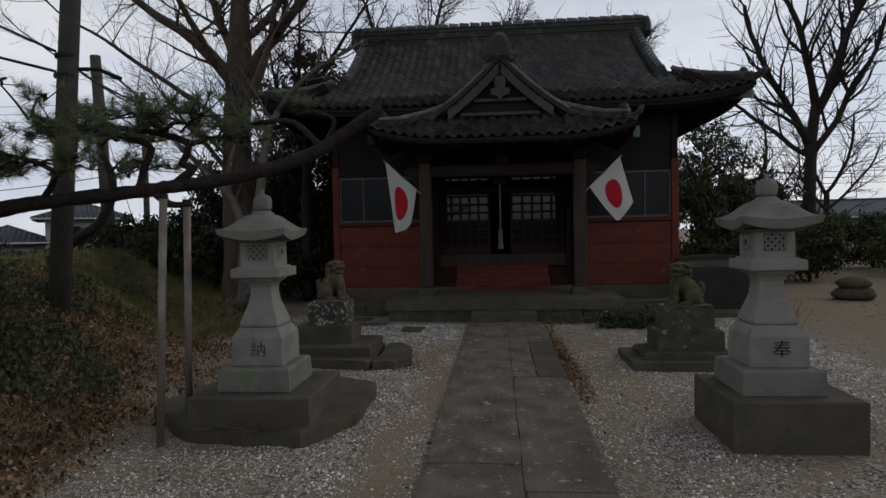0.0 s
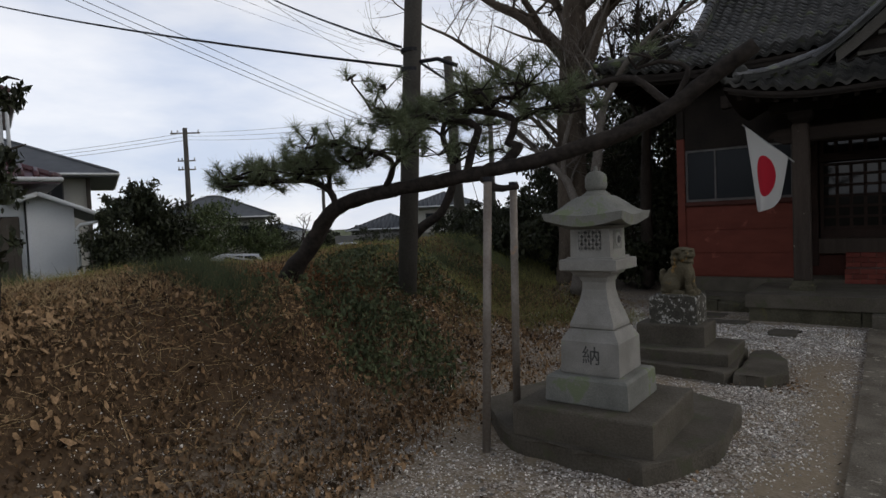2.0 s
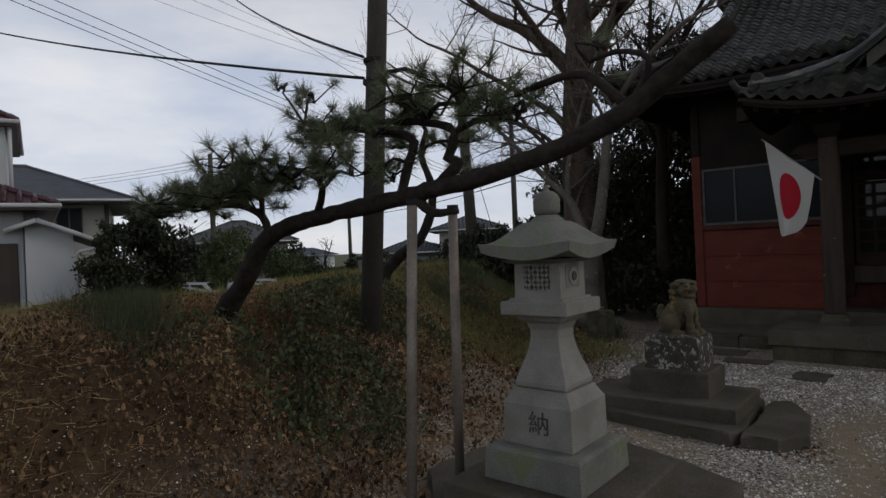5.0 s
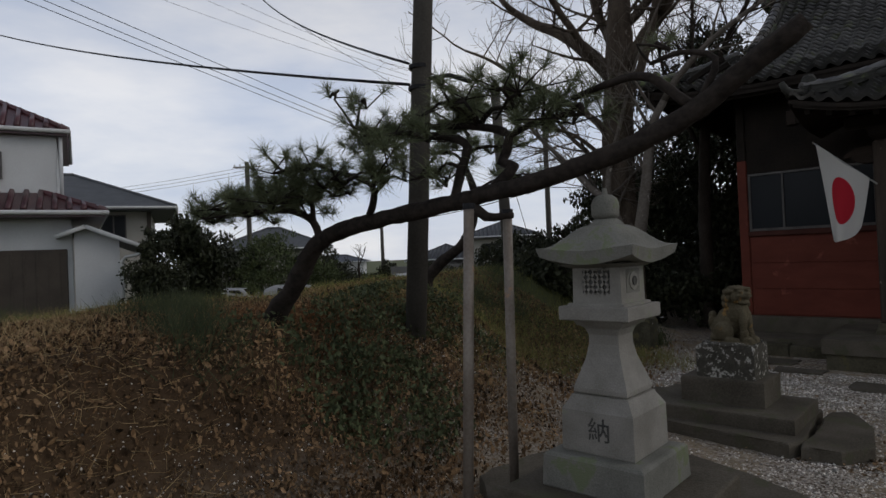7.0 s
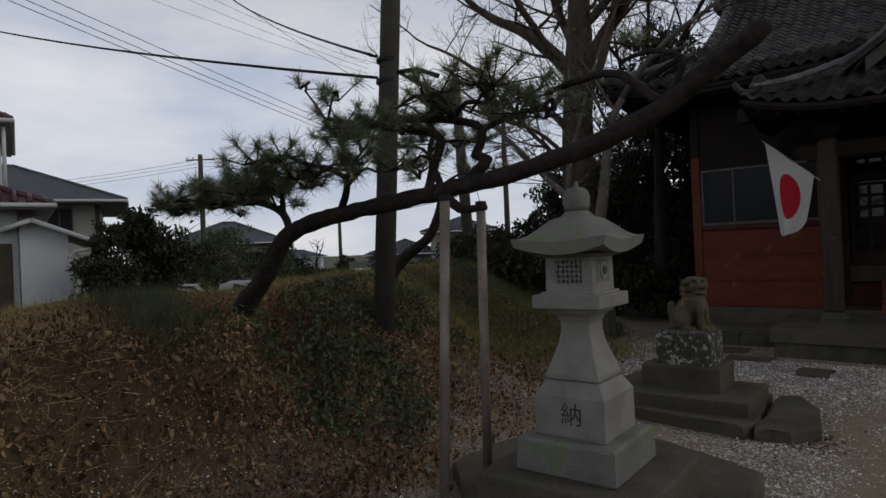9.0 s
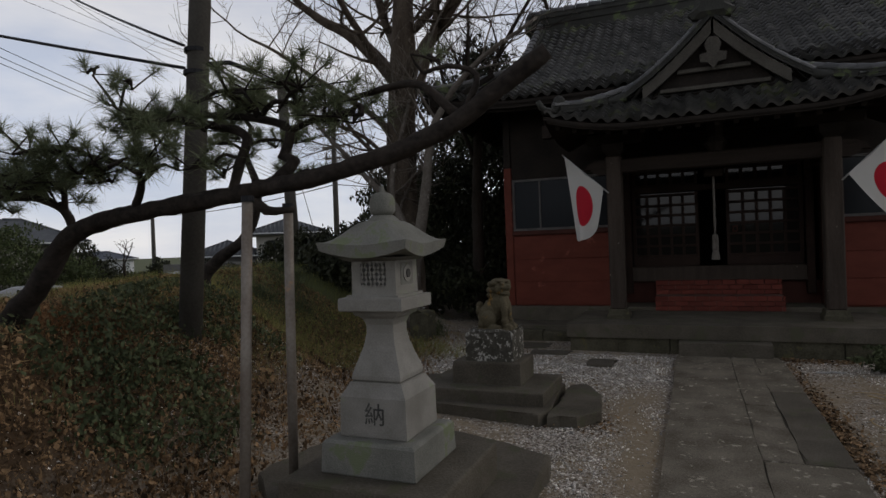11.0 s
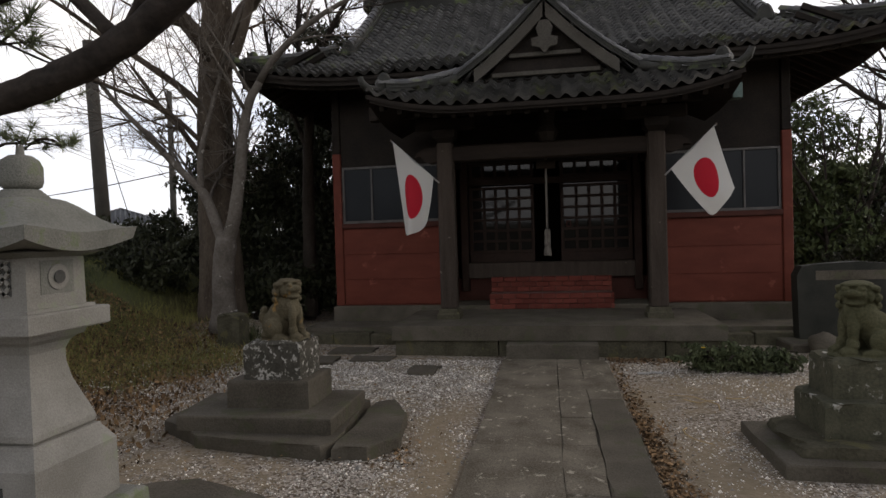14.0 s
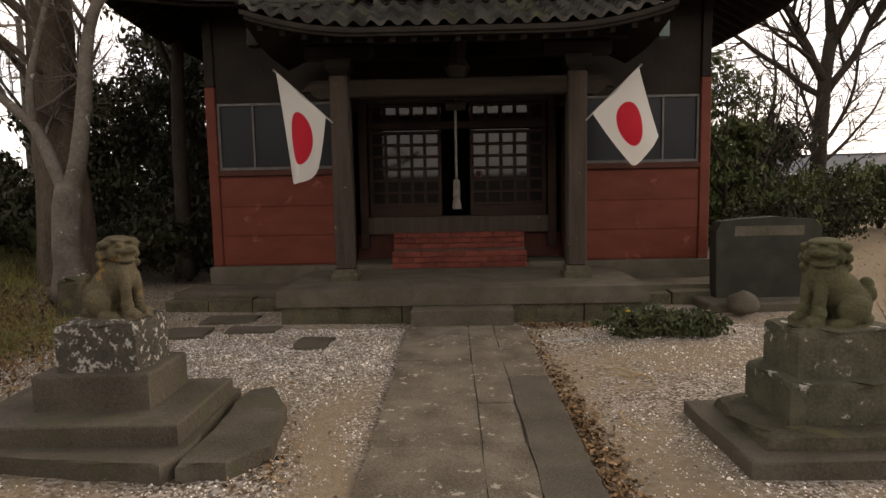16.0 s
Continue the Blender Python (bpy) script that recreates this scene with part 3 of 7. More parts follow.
# brick steps
brick_steps = thing("brick_steps", "two-tier red brick steps up to the shrine door", "steps", (0, 0, 0))
part("core", box(-0.945, 0.945, 12.985, 13.59, 0.39, 0.62, 0), M_mortar, brick_steps)
part("core", box(-0.95, 0.95, 13.35, 13.59, 0.62, 0.835, 0), M_mortar, brick_steps)
bm_brick = box(-0.098, 0.098, -0.05, 0.05, -0.036, 0.036, 0.005)
brick_mesh = bpy.data.meshes.new("brick")
bm_brick.to_mesh(brick_mesh)
bm_brick.free()
brick_mesh.materials.append(M_brick)
for tier, (yf, zb) in enumerate(((13.005, 0.392), (13.36, 0.632))):
    for course in range(3):
        edges = [-0.955] + [-0.955 + (0.104 if course % 2 else 0.2065) + 0.2065 * k for k in range(9)] + [0.955]
        for a, c in zip(edges, edges[1:]):
            if c - a < 0.05:
                continue
            b = new("brick", brick_mesh)
            b.parent = brick_steps
            b.location = ((a + c) / 2, yf + random.uniform(-0.003, 0.003), zb + 0.038 + course * 0.08)
            b.scale = ((c - a - 0.009) / 0.196, 1, 1)

# porch pillars and beams
for s in (-1, 1):
    x = s * 1.43
    p = part("pillar", box(x - 0.115, x + 0.115, 11.885, 12.115, 0.53, 2.88, 0.02), M_wood, shrine, "weathered grey square porch pillar")
    part("base_stone", rings([(0.39, 0.165), (0.46, 0.165), (0.475, 0.145), (0.535, 0.135)], 4, 45), M_moss_stone, p).location = (x, 12.0, 0)
    part("bracket_block", rings([(2.885, 0.09), (2.95, 0.15), (3.06, 0.16)], 4), M_wood_dark, shrine).location = (x, 12.0, 0)
    part("bracket_arm", box(x - 0.42, x + 0.42, 11.95, 12.05, 3.065, 3.255, 0.03), M_wood_dark, shrine)
    nose = bmesh.new()
    side = [(0.1, 2.61), (0.22, 2.60), (0.31, 2.64), (0.36, 2.70), (0.45, 2.69), (0.40, 2.76), (0.30, 2.82), (0.1, 2.83)]
    vs = [[nose.verts.new((x + s * dx, yy, z)) for dx, z in side] for yy in (11.93, 12.07)]
    for i in range(len(side)):
        j = (i + 1) % len(side)
        nose.faces.new((vs[0][i], vs[0][j], vs[1][j], vs[1][i]))
    nose.faces.new(vs[0])
    nose.faces.new(vs[1][::-1])
    bmesh.ops.recalc_face_normals(nose, faces=nose.faces[:])
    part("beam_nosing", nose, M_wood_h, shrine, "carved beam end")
    part("tie_beam", box(x - 0.06, x + 0.06, 12.1, 13.2, 2.62, 2.8, 0.015), M_wood_dark, shrine)
part("porch_beam", box(-1.33, 1.33, 11.92, 12.08, 2.61, 2.83, 0.02), M_wood_h, shrine, "weathered cross beam between the pillars, roof shade in its colour")
part("eave_purlin", box(-2.42, 2.42, 11.93, 12.07, 3.26, 3.44, 0.01), M_wood_dark, shrine)
for s in (-1, 1):
    part("purlin_cap", box(*sorted((s * 2.40, s * 2.52)), 11.92, 12.08, 3.25, 3.45, 0.008), M_copper if s > 0 else M_wood_h, shrine)
strut = rings([(2.835, 0.10), (2.95, 0.16), (3.05, 0.10), (3.26, 0.12)], 8)
part("frog_leg_strut", strut, M_wood_dark, shrine, "carved strut over the beam").location = (0, 12.0, 0)

# bell rope
rope = thing("bell_rope", "grey bell rope with a wooden grip before the door", "rope")
tb = Tubes()
tb.add([(-0.03, 12.4, 3.3 - 0.1 * k) for k in range(18)], [0.016 + 0.003 * (k % 2) for k in range(18)], 8)
tb.part("cord", M_rope, rope)
part("grip", rings([(1.38, 0.045), (1.40, 0.05), (1.60, 0.045), (1.62, 0.03)], 6), M_rope, rope).location = (-0.03, 12.4, 0)
part("tassel", rings([(1.24, 0.06), (1.30, 0.058), (1.378, 0.04)], 12), M_rope, rope).location = (-0.03, 12.4, 0)
part("bell_bracket", box(-0.17, 0.11, 12.35, 12.45, 2.5, 2.62, 0.02), M_wood_h, rope)


# ---- roofs ----
class Roof:
    """A tiled hip roof over an eave rectangle, with upturned corners. up: rise at a distance in from the eave."""

    def __init__(self, hx, y0, y1, z, lift, reach, rise, curve):
        self.hx, self.y0, self.y1, self.z, self.lift, self.reach, self.rise, self.curve = hx, y0, y1, z, lift, reach, rise, curve

    def up(self, d):
        return self.rise * d + self.curve * d * d

    def corner(self, x, y):
        ax, ay = max(0.0, (abs(x) - self.hx + self.reach) / self.reach), max(0.0, (self.y0 + self.reach - y) / self.reach)
        return self.lift * (ax * ay) ** 1.5 if ay > 0 else 0.0

    def front(self, x, d):
        y = self.y0 + d
        ax = max(0.0, (abs(x) - self.hx + self.reach) / self.reach)
        return Vector((x, y, self.z + self.up(d) + self.lift * ax ** 2 * max(0.0, 1 - d / self.reach)))

    def side(self, y, d, s):
        ay = max(0.0, (self.y0 + self.reach - y) / self.reach)
        return Vector((s * (self.hx - d), y, self.z + self.up(d) + self.lift * ay ** 2 * max(0.0, 1 - d / self.reach)))


TW, TL = 0.185, 0.165
tile_v, tile_f = [], []
WAVE = [(-0.5, 0.014), (-0.38, 0.041), (-0.24, 0.053), (-0.10, 0.037), (0.05, 0.004), (0.22, -0.014), (0.38, -0.006), (0.5, 0.014)]
for yy, dz in ((-0.014, 0.046), (TL * 1.12, -0.012)):
    for u, h in WAVE:
        tile_v.append((u * TW * 1.04, yy, 0.9 * h + dz))
for u, h in WAVE:
    tile_v.append((u * TW * 1.04, -0.006, 0.9 * h - 0.006))
k8 = len(WAVE)
for i in range(k8 - 1):
    tile_f.append((i, i + 1, k8 + i + 1, k8 + i))
    tile_f.append((2 * k8 + i, 2 * k8 + i + 1, i + 1, i))
tile_mesh = bpy.data.meshes.new("roof_tile")
tile_mesh.from_pydata(tile_v, [], tile_f)
tile_mesh.materials.append(M_tile)


def place_tile(p, ahead, across):
    f = ahead.normalized()
    a = (across - f * across.dot(f)).normalized()
    m = Matrix((a, f, a.cross(f))).transposed().to_4x4()
    m.translation = p
    j = random.uniform
    return m @ pose(j(-.003, .003), j(-.006, .006), j(-.003, .003), j(-1, 1), j(-1, 1), j(-1.2, 1.2))


def tile_face(fn, u0, u1, depth_at, mirror=False):
    """Matrices of the tiles of one face: fn(u, d) is the place, depth_at(u) how far up it goes."""
    out = []
    n = int((u1 - u0) / TW)
    for i in range(n):
        u = u0 + (i + 0.5) * (u1 - u0) / n
        d = 0.0
        while d < depth_at(u):
            p = fn(u, d)
            ahead, across = fn(u, d + 0.02) - p, (fn(u + 0.02, d) - fn(u - 0.02, d)) * (-1 if mirror else 1)
            out.append(place_tile(p, ahead, across))
            d += TL * 0.02 / ahead.length
    return out


def tile_parts(mats, parent, most=10 ** 6):
    for m in mats[:most]:
        o = new("roof_tile", tile_mesh)
        o.parent, o.matrix_basis = parent, m


def tile_field(mats, parent, name="tile_field"):
    v, f = spread(tile_v, tile_f, [np.array(m) for m in mats])
    return tagged(tri_part(name, v, f, M_tile_i, parent), kind="stuff")


def sheet(fn, u0, u1, d1, nu, nd, parent, name, material, drop=0.03, thick=0.05):
    """The boarding under a tiled face."""
    v, f = [], []
    for i in range(nu + 1):
        u = u0 + (u1 - u0) * i / nu
        for k in range(nd + 1):
            p = fn(u, d1(u) * k / nd)
            v += [(p.x, p.y, p.z - drop), (p.x, p.y, p.z - drop - thick)]
    r = 2 * (nd + 1)
    for i in range(nu):
        for k in range(nd):
            a, b = i * r + 2 * k, (i + 1) * r + 2 * k
            f += [(a, b, b + 2, a + 2), (a + 1, a + 3, b + 3, b + 1)]
        f.append((i * r, i * r + 1, (i + 1) * r + 1, (i + 1) * r))
    return mesh_part(name, v, f, material, parent)


def ridge(parent, pts, w, h, name, cap_every=0.24, drop=0.0):
    """A stacked ridge of flat tiles with round cap tiles along it."""
    pts = curve_points(pts, 0.12) if len(pts) > 2 else [Vector(pts[0]).lerp(Vector(pts[1]), i / 24) for i in range(25)]
    bm = bmesh.new()
    prof = [(-w / 2, -drop), (-w / 2, h * 0.3), (-w * 0.56, h * 0.3), (-w * 0.56, h * 0.36), (-w * 0.44, h * 0.38), (-w * 0.44, h * 0.62), (-w * 0.5, h * 0.62), (-w * 0.5, h * 0.68), (-w * 0.36, h * 0.72), (-w * 0.26, h * 0.93), (0, h)]
    prof = prof + [(-a, b) for a, b in prof[-2::-1]]
    loops = []
    for i, p in enumerate(pts):
        d = (pts[min(i + 1, len(pts) - 1)] - pts[max(i - 1, 0)]).normalized()
        across = d.cross(Vector((0, 0, 1))).normalized()
        loops.append([bm.verts.new(p + across * a + Vector((0, 0, b))) for a, b in prof])
    for a, b in zip(loops, loops[1:]):
        for i in range(len(prof) - 1):
            bm.faces.new((a[i], a[i + 1], b[i + 1], b[i]))
    for lp in (loops[0], loops[-1]):
        bm.faces.new(lp)
    bmesh.ops.recalc_face_normals(bm, faces=bm.faces[:])
    r = part(name, bm, M_ridge, parent)
    run, last = 0.0, pts[0]
    nxt = 0.08
    for i, p in enumerate(pts[1:], 1):
        seg = (p - last).length
        while run + seg >= nxt:
            q = last.lerp(p, (nxt - run) / seg)
            d = (p - last).normalized()
            across = d.cross(Vector((0, 0, 1))).normalized()
            m = Matrix((across, d, across.cross(d))).transposed().to_4x4()
            m.translation = q + Vector((0, 0, h - 0.03))
            c = new("cap_tile", cap_mesh)
            c.parent, c.matrix_basis = r, m @ Matrix.Diagonal((w / 0.22, 1, w / 0.22, 1))
            nxt += cap_every
        run += seg
        last = p
    return r


cap_v, cap_f = [], []
for yy, rr in ((-0.115, 0.082), (0.125, 0.068)):
    for i in range(7):
        a = math.pi * i / 6
        cap_v.append((rr * math.cos(a), yy, rr * math.sin(a) - 0.01))
for i in range(6):
    cap_f.append((i, i + 1, 8 + i, 7 + i))
cap_f.append(tuple(range(6, -1, -1)))
cap_f.append(tuple(range(7, 14)))
cap_mesh = bpy.data.meshes.new("cap_tile")
cap_mesh.from_pydata(cap_v, [], cap_f)
cap_mesh.materials.append(M_tile)


def demon_tile(parent, at, rz, size, name="ridge_end_tile"):
    """The upright shield-like ornament that closes a ridge."""
    bm = bmesh.new()
    out = [(-0.5, 0), (-0.62, 0.16), (-0.48, 0.3), (-0.42, 0.55), (-0.3, 0.85), (-0.14, 1.0), (0.14, 1.0), (0.3, 0.85), (0.42, 0.55), (0.48, 0.3), (0.62, 0.16), (0.5, 0)]
    a = [bm.verts.new((x * size, -0.09 * size, z * size)) for x, z in out]
    c = [bm.verts.new((x * size * 0.6, -0.2 * size, (0.15 + z * 0.7) * size)) for x, z in out]
    b = [bm.verts.new((x * size, 0.12 * size, z * size)) for x, z in out]
    n = len(out)
    for i in range(n):
        j = (i + 1) % n
        bm.faces.new((a[i], a[j], b[j], b[i]))
        bm.faces.new((c[i], c[j], a[j], a[i]))
    bm.faces.new(c)
    bm.faces.new(b)
    bmesh.ops.recalc_face_normals(bm, faces=bm.faces[:])
    o = part(name, bm, M_ridge, parent)
    o.matrix_basis = pose(*at, 0, 0, rz)
    return o


RIDGE_Y = 15.6
main_roof = thing("main_roof", "", "")
for key in ("label", "category"):
    if key in main_roof:
        del main_roof[key]
main_roof.parent = shrine
main = Roof(4.68, 12.22, 2 * RIDGE_Y - 12.22, 4.02, 0.24, 1.9, 0.50, 0.047)
GX0 = 3.42
full = RIDGE_Y - main.y0
front_depth = lambda u: full if abs(u) < GX0 else max(0.0, main.hx - abs(u))
front_tiles = tile_face(main.front, -main.hx, main.hx, front_depth)
front_tiles.sort(key=lambda m: (m.translation.y - main.y0) * 2 + abs(m.translation.x) * 0.15)
tile_parts(front_tiles, main_roof, 180)
mirror_y = lambda p: Vector((p.x, 2 * RIDGE_Y - p.y, p.z))
rest = front_tiles[180:]
rest += tile_face(lambda u, d: mirror_y(main.front(u, d)), -main.hx, main.hx, front_depth, True)
for s in (-1, 1):
    depth = lambda u: min(main.hx - GX0, u - main.y0, main.y1 - u)
    rest += tile_face(lambda u, d: main.side(u, d, s), main.y0, main.y1, depth, s < 0)
tile_field(rest, main_roof)
sheet(main.front, -main.hx, main.hx, lambda u: front_depth(u), 40, 12, main_roof, "roof_boarding", M_wood_dark)
sheet(lambda u, d: mirror_y(main.front(u, d)), -main.hx, main.hx, lambda u: front_depth(u), 40, 12, main_roof, "roof_boarding", M_wood_dark)
for s in (-1, 1):
    sheet(lambda u, d: main.side(u, d, s), main.y0, main.y1, lambda u: max(0.0, min(main.hx - GX0, u - main.y0, main.y1 - u)), 40, 4, main_roof, "roof_boarding", M_wood_dark)
    # gable end wall and verge ridge
    tri = bmesh.new()
    base = [tri.verts.new((s * (GX0 - 0.12), y, main.z + main.up(min(y - main.y0, main.y1 - y)) - 0.06)) for y in np.linspace(main.y0 + 1.2, main.y1 - 1.2, 15)]
    low = [tri.verts.new((s * (GX0 - 0.12), y, 4.4)) for y in (main.y1 - 1.2, main.y0 + 1.2)]
    tri.faces.new(base + low)
    part("gable_wall", tri, M_wood_dark, main_roof)
    for yy in (1, -1):
        pts = [(s * (GX0 - 0.16), RIDGE_Y - yy * (RIDGE_Y - main.y0 - d), main.z + main.up(d) + 0.02) for d in (1.1, 1.7, 2.4, full - 0.05)]
        ridge(main_roof, pts, 0.25, 0.2, "descending_ridge", 0.2)
        if yy == 1:
            demon_tile(main_roof, (s * (GX0 - 0.16), pts[0][1] - 0.02, pts[0][2] - 0.02), 0, 0.27)
        hp = [(s * (main.hx - d), RIDGE_Y - yy * (RIDGE_Y - main.y0 - d), main.front(main.hx - d, d).z + 0.02) for d in (1.15, 0.7, 0.3, 0.05)]
        ridge(main_roof, hp, 0.2, 0.15, "hip_ridge", 0.22)
        tip = Tubes()
        q = Vector(hp[-1])
        out = Vector((s, -yy, 0)).normalized()
        tip.add([q + out * a + Vector((0, 0, b)) for a, b in ((-0.1, 0.05), (0.05, 0.05), (0.16, 0.09), (0.24, 0.17))], [0.075, 0.07, 0.06, 0.045], 8)
        tip.part("corner_finial", M_ridge, main_roof)
        if yy == 1:
            demon_tile(main_roof, (hp[-1][0] - s * 0.12, hp[-1][1] + 0.12, hp[-1][2] + 0.06), -45 * s, 0.2)
    part("corner_rafter", box(-0.06, 0.06, -0.15, 1.9, -0.17, -0.03, 0.01), M_copper if s > 0 else M_wood_h, main_roof).matrix_basis = pose(s * (main.hx - 0.14), main.y0 + 0.14, main.z + 0.12, 8, 0, s * 45)
    bargeboard = sheet(lambda u, d: Vector((s * (GX0 + 0.06 - 0.05 * d), RIDGE_Y + u, main.z + main.up(full - abs(u)) - 0.03)), -2.2, 2.2, lambda u: 1.0, 24, 1, main_roof, "bargeboard", M_wood_dark, 0.0, 0.22)
top_z = main.z + main.up(full)
ridge(main_roof, [(-3.5, RIDGE_Y, top_z - 0.08), (3.5, RIDGE_Y, top_z - 0.08)], 0.36, 0.46, "main_ridge", 0.26, 0.1)
for s in (-1, 1):
    demon_tile(main_roof, (s * 3.52, RIDGE_Y, top_z - 0.1), 90 * s, 0.5)
# eave boards and rafters
for (y, z, t) in ((main.y0 + 0.03, -0.16, 0.09), (main.y0 + 0.14, -0.25, 0.09)):
    v, f = [], []
    for i in range(41):
        x = -main.hx + 0.05 + i * (2 * main.hx - 0.1) / 40
        p = main.front(x, y - main.y0)
        v += [(x, y, p.z + z), (x, y, p.z + z + t), (x, y + 0.05, p.z + z), (x, y + 0.05, p.z + z + t)]
    for i in range(40):
        a, b = 4 * i, 4 * i + 4
        f += [(a, b, b + 1, a + 1), (a + 2, a + 3, b + 3, b + 2), (a, a + 2, b + 2, b), (a + 1, b + 1, b + 3, a + 3)]
    mesh_part("eave_board", v, f, M_wood_dark, main_roof)


def rafters(roof, x_from, x_to, gap, length, parent, drop, side=0):
    me = bpy.data.meshes.new("rafter")
    bm = box(-0.032, 0.032, 0, length, -0.08, 0, 0.003)
    bm.to_mesh(me)
    bm.free()
    me.materials.append(M_wood_dark)
    n = int((x_to - x_from) / gap)
    for i in range(n + 1):
        u = x_from + i * gap
        fn = (lambda a, d: roof.front(a, d)) if not side else (lambda a, d: roof.side(a, d, side))
        p = fn(u, 0.1)
        q = fn(u, 0.6)
        f = (q - p).normalized()
        a = Vector((1, 0, 0)) if not side else Vector((0, side, 0))
        a = (a - f * a.dot(f)).normalized()
        m = Matrix((a, f, a.cross(f))).transposed().to_4x4()
        m.translation = p - Vector((0, 0, drop))
        o = new("rafter", me)
        o.parent, o.matrix_basis = parent, m


rafters(main, -4.5, 4.5, 0.24, 1.1, main_roof, 0.16)
for s in (-1, 1):
    rafters(main, main.y0 + 0.3, main.y1 - 0.3, 0.26, 1.2, main_roof, 0.12, s)
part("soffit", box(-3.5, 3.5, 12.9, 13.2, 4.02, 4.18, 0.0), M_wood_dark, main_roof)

# porch roof
porch_roof = thing("porch_roof", "", "")
for key in ("label", "category"):
    if key in porch_roof:
        del porch_roof[key]
porch_roof.parent = shrine
porch = Roof(2.28, 10.98, 13.3, 3.215, 0.22, 1.3, 0.46, 0.05)
p_depth = lambda u: min(1.7, porch.hx - abs(u))
pt = tile_face(porch.front, -porch.hx, porch.hx, p_depth)
pt = [m for m in pt if not (abs(m.translation.x) < 0.85 and m.translation.y > 11.95)]
tile_parts(pt, porch_roof)
ps = []
for s in (-1, 1):
    ps += tile_face(lambda u, d: porch.side(u, d, s), porch.y0, 12.7, lambda u: min(1.4, u - porch.y0), s < 0)
    sheet(lambda u, d: porch.side(u, d, s), porch.y0, 12.9, lambda u: max(0.0, min(1.4, u - porch.y0)), 24, 4, porch_roof, "roof_boarding", M_wood_dark)
    hp = [(s * (porch.hx - d), porch.y0 + d, porch.front(porch.hx - d, d).z + 0.02) for d in (1.45, 1.0, 0.5, 0.18)]
    ridge(porch_roof, hp, 0.19, 0.15, "hip_ridge", 0.22)
    demon_tile(porch_roof, (s * (porch.hx - 0.2), porch.y0 + 0.2, hp[-1][2] + 0.02), -45 * s, 0.24)
    tip = Tubes()
    q, out = Vector((s * (porch.hx - 0.05), porch.y0 + 0.05, porch.front(porch.hx, 0).z + 0.02)), Vector((s, -1, 0)).normalized()
    tip.add([q + out * a + Vector((0, 0, b)) for a, b in ((-0.16, 0.02), (0.02, 0.03), (0.10, 0.08), (0.15, 0.17))], [0.06, 0.055, 0.05, 0.035], 8)
    tip.part("corner_finial", M_ridge, porch_roof)
tile_field(ps, porch_roof)
sheet(porch.front, -porch.hx, porch.hx, lambda u: max(0.0, p_depth(u)), 30, 8, porch_roof, "roof_boarding", M_wood_dark)
for yo, zo, t in ((0.03, -0.125, 0.06), (0.16, -0.155, 0.05)):
    v, f = [], []
    for i in range(31):
        x = -porch.hx + 0.04 + i * (2 * porch.hx - 0.08) / 30
        p = porch.front(x, yo)
        v += [(x, p.y, p.z + zo), (x, p.y, p.z + zo + t), (x, p.y + 0.05, p.z + zo), (x, p.y + 0.05, p.z + zo + t)]
    for i in range(30):
        a, b = 4 * i, 4 * i + 4
        f += [(a, b, b + 1, a + 1), (a + 2, a + 3, b + 3, b + 2), (a, a + 2, b + 2, b), (a + 1, b + 1, b + 3, a + 3)]
    mesh_part("eave_board", v, f, M_wood_dark, porch_roof)
rafters(porch, -2.1, 2.1, 0.233, 1.3, porch_roof, 0.13)

# gable over the porch
gable = thing("porch_gable", "", "")
for key in ("label", "category"):
    if key in gable:
        del gable[key]
gable.parent = shrine
GY0, GY1, GB, GT, GW = 11.72, 13.6, 3.72, 4.70, 1.14


def gslope(s, t):
    """A place on the gable's roof line: t 0 at the eave, 1 at the ridge, sagging."""
    return Vector((s * GW * (1 - t), 0, GB + (GT - GB) * (0.74 * t + 0.26 * t * t)))


for s in (-1, 1):
    def gface(u, d, s=s):
        q = gslope(s, d / 1.30)
        return Vector((q.x, u, q.z))
    tile_field(tile_face(gface, GY0 - 0.02, GY1, lambda u: 1.22, s > 0), gable, "tile_field")
    sheet(gface, GY0, GY1, lambda u: 1.28, 6, 10, gable, "roof_boarding", M_wood_dark)
    # verge: board, plaster-edged cap ridge
    ridge(gable, [tuple(gslope(s, t) + Vector((0, GY0 + 0.06, 0.0))) for t in (-0.05, 0.3, 0.65, 0.97)], 0.2, 0.13, "verge_ridge", 0.2)
    bm = bmesh.new()
    ts = np.linspace(0.16, 0.985, 10)
    up = [gslope(s, t) + Vector((0, 0, -0.03)) for t in ts]
    lo = [gslope(s, t) + Vector((0, 0, -0.2 - 0.03 * t)) for t in ts]
    quad = [[bm.verts.new((p.x, y, p.z)) for p in row] for row in (up, lo) for y in (GY0 - 0.02, GY0 + 0.03)]
    for i in range(9):
        for a, b in ((0, 2), (2, 3), (3, 1), (1, 0)):
            bm.faces.new((quad[a][i], quad[a][i + 1], quad[b][i + 1], quad[b][i]))
    bmesh.ops.recalc_face_normals(bm, faces=bm.faces[:])
    part("bargeboard", bm, M_gable, gable, "pale weathered bargeboard")
    scroll = Tubes()
    q = gslope(s, -0.05)
    scroll.add([(q.x + s * a, GY0 + 0.02, q.z + b) for a, b in ((0, 0.04), (0.16, 0.0), (0.34, -0.01), (0.55, -0.02))], [0.07, 0.065, 0.055, 0.05], 8)
    scroll.part("verge_end", M_ridge, gable)
tri = bmesh.new()
pts = [(-1.0, 3.5), (1.0, 3.5), (0, 4.56)]
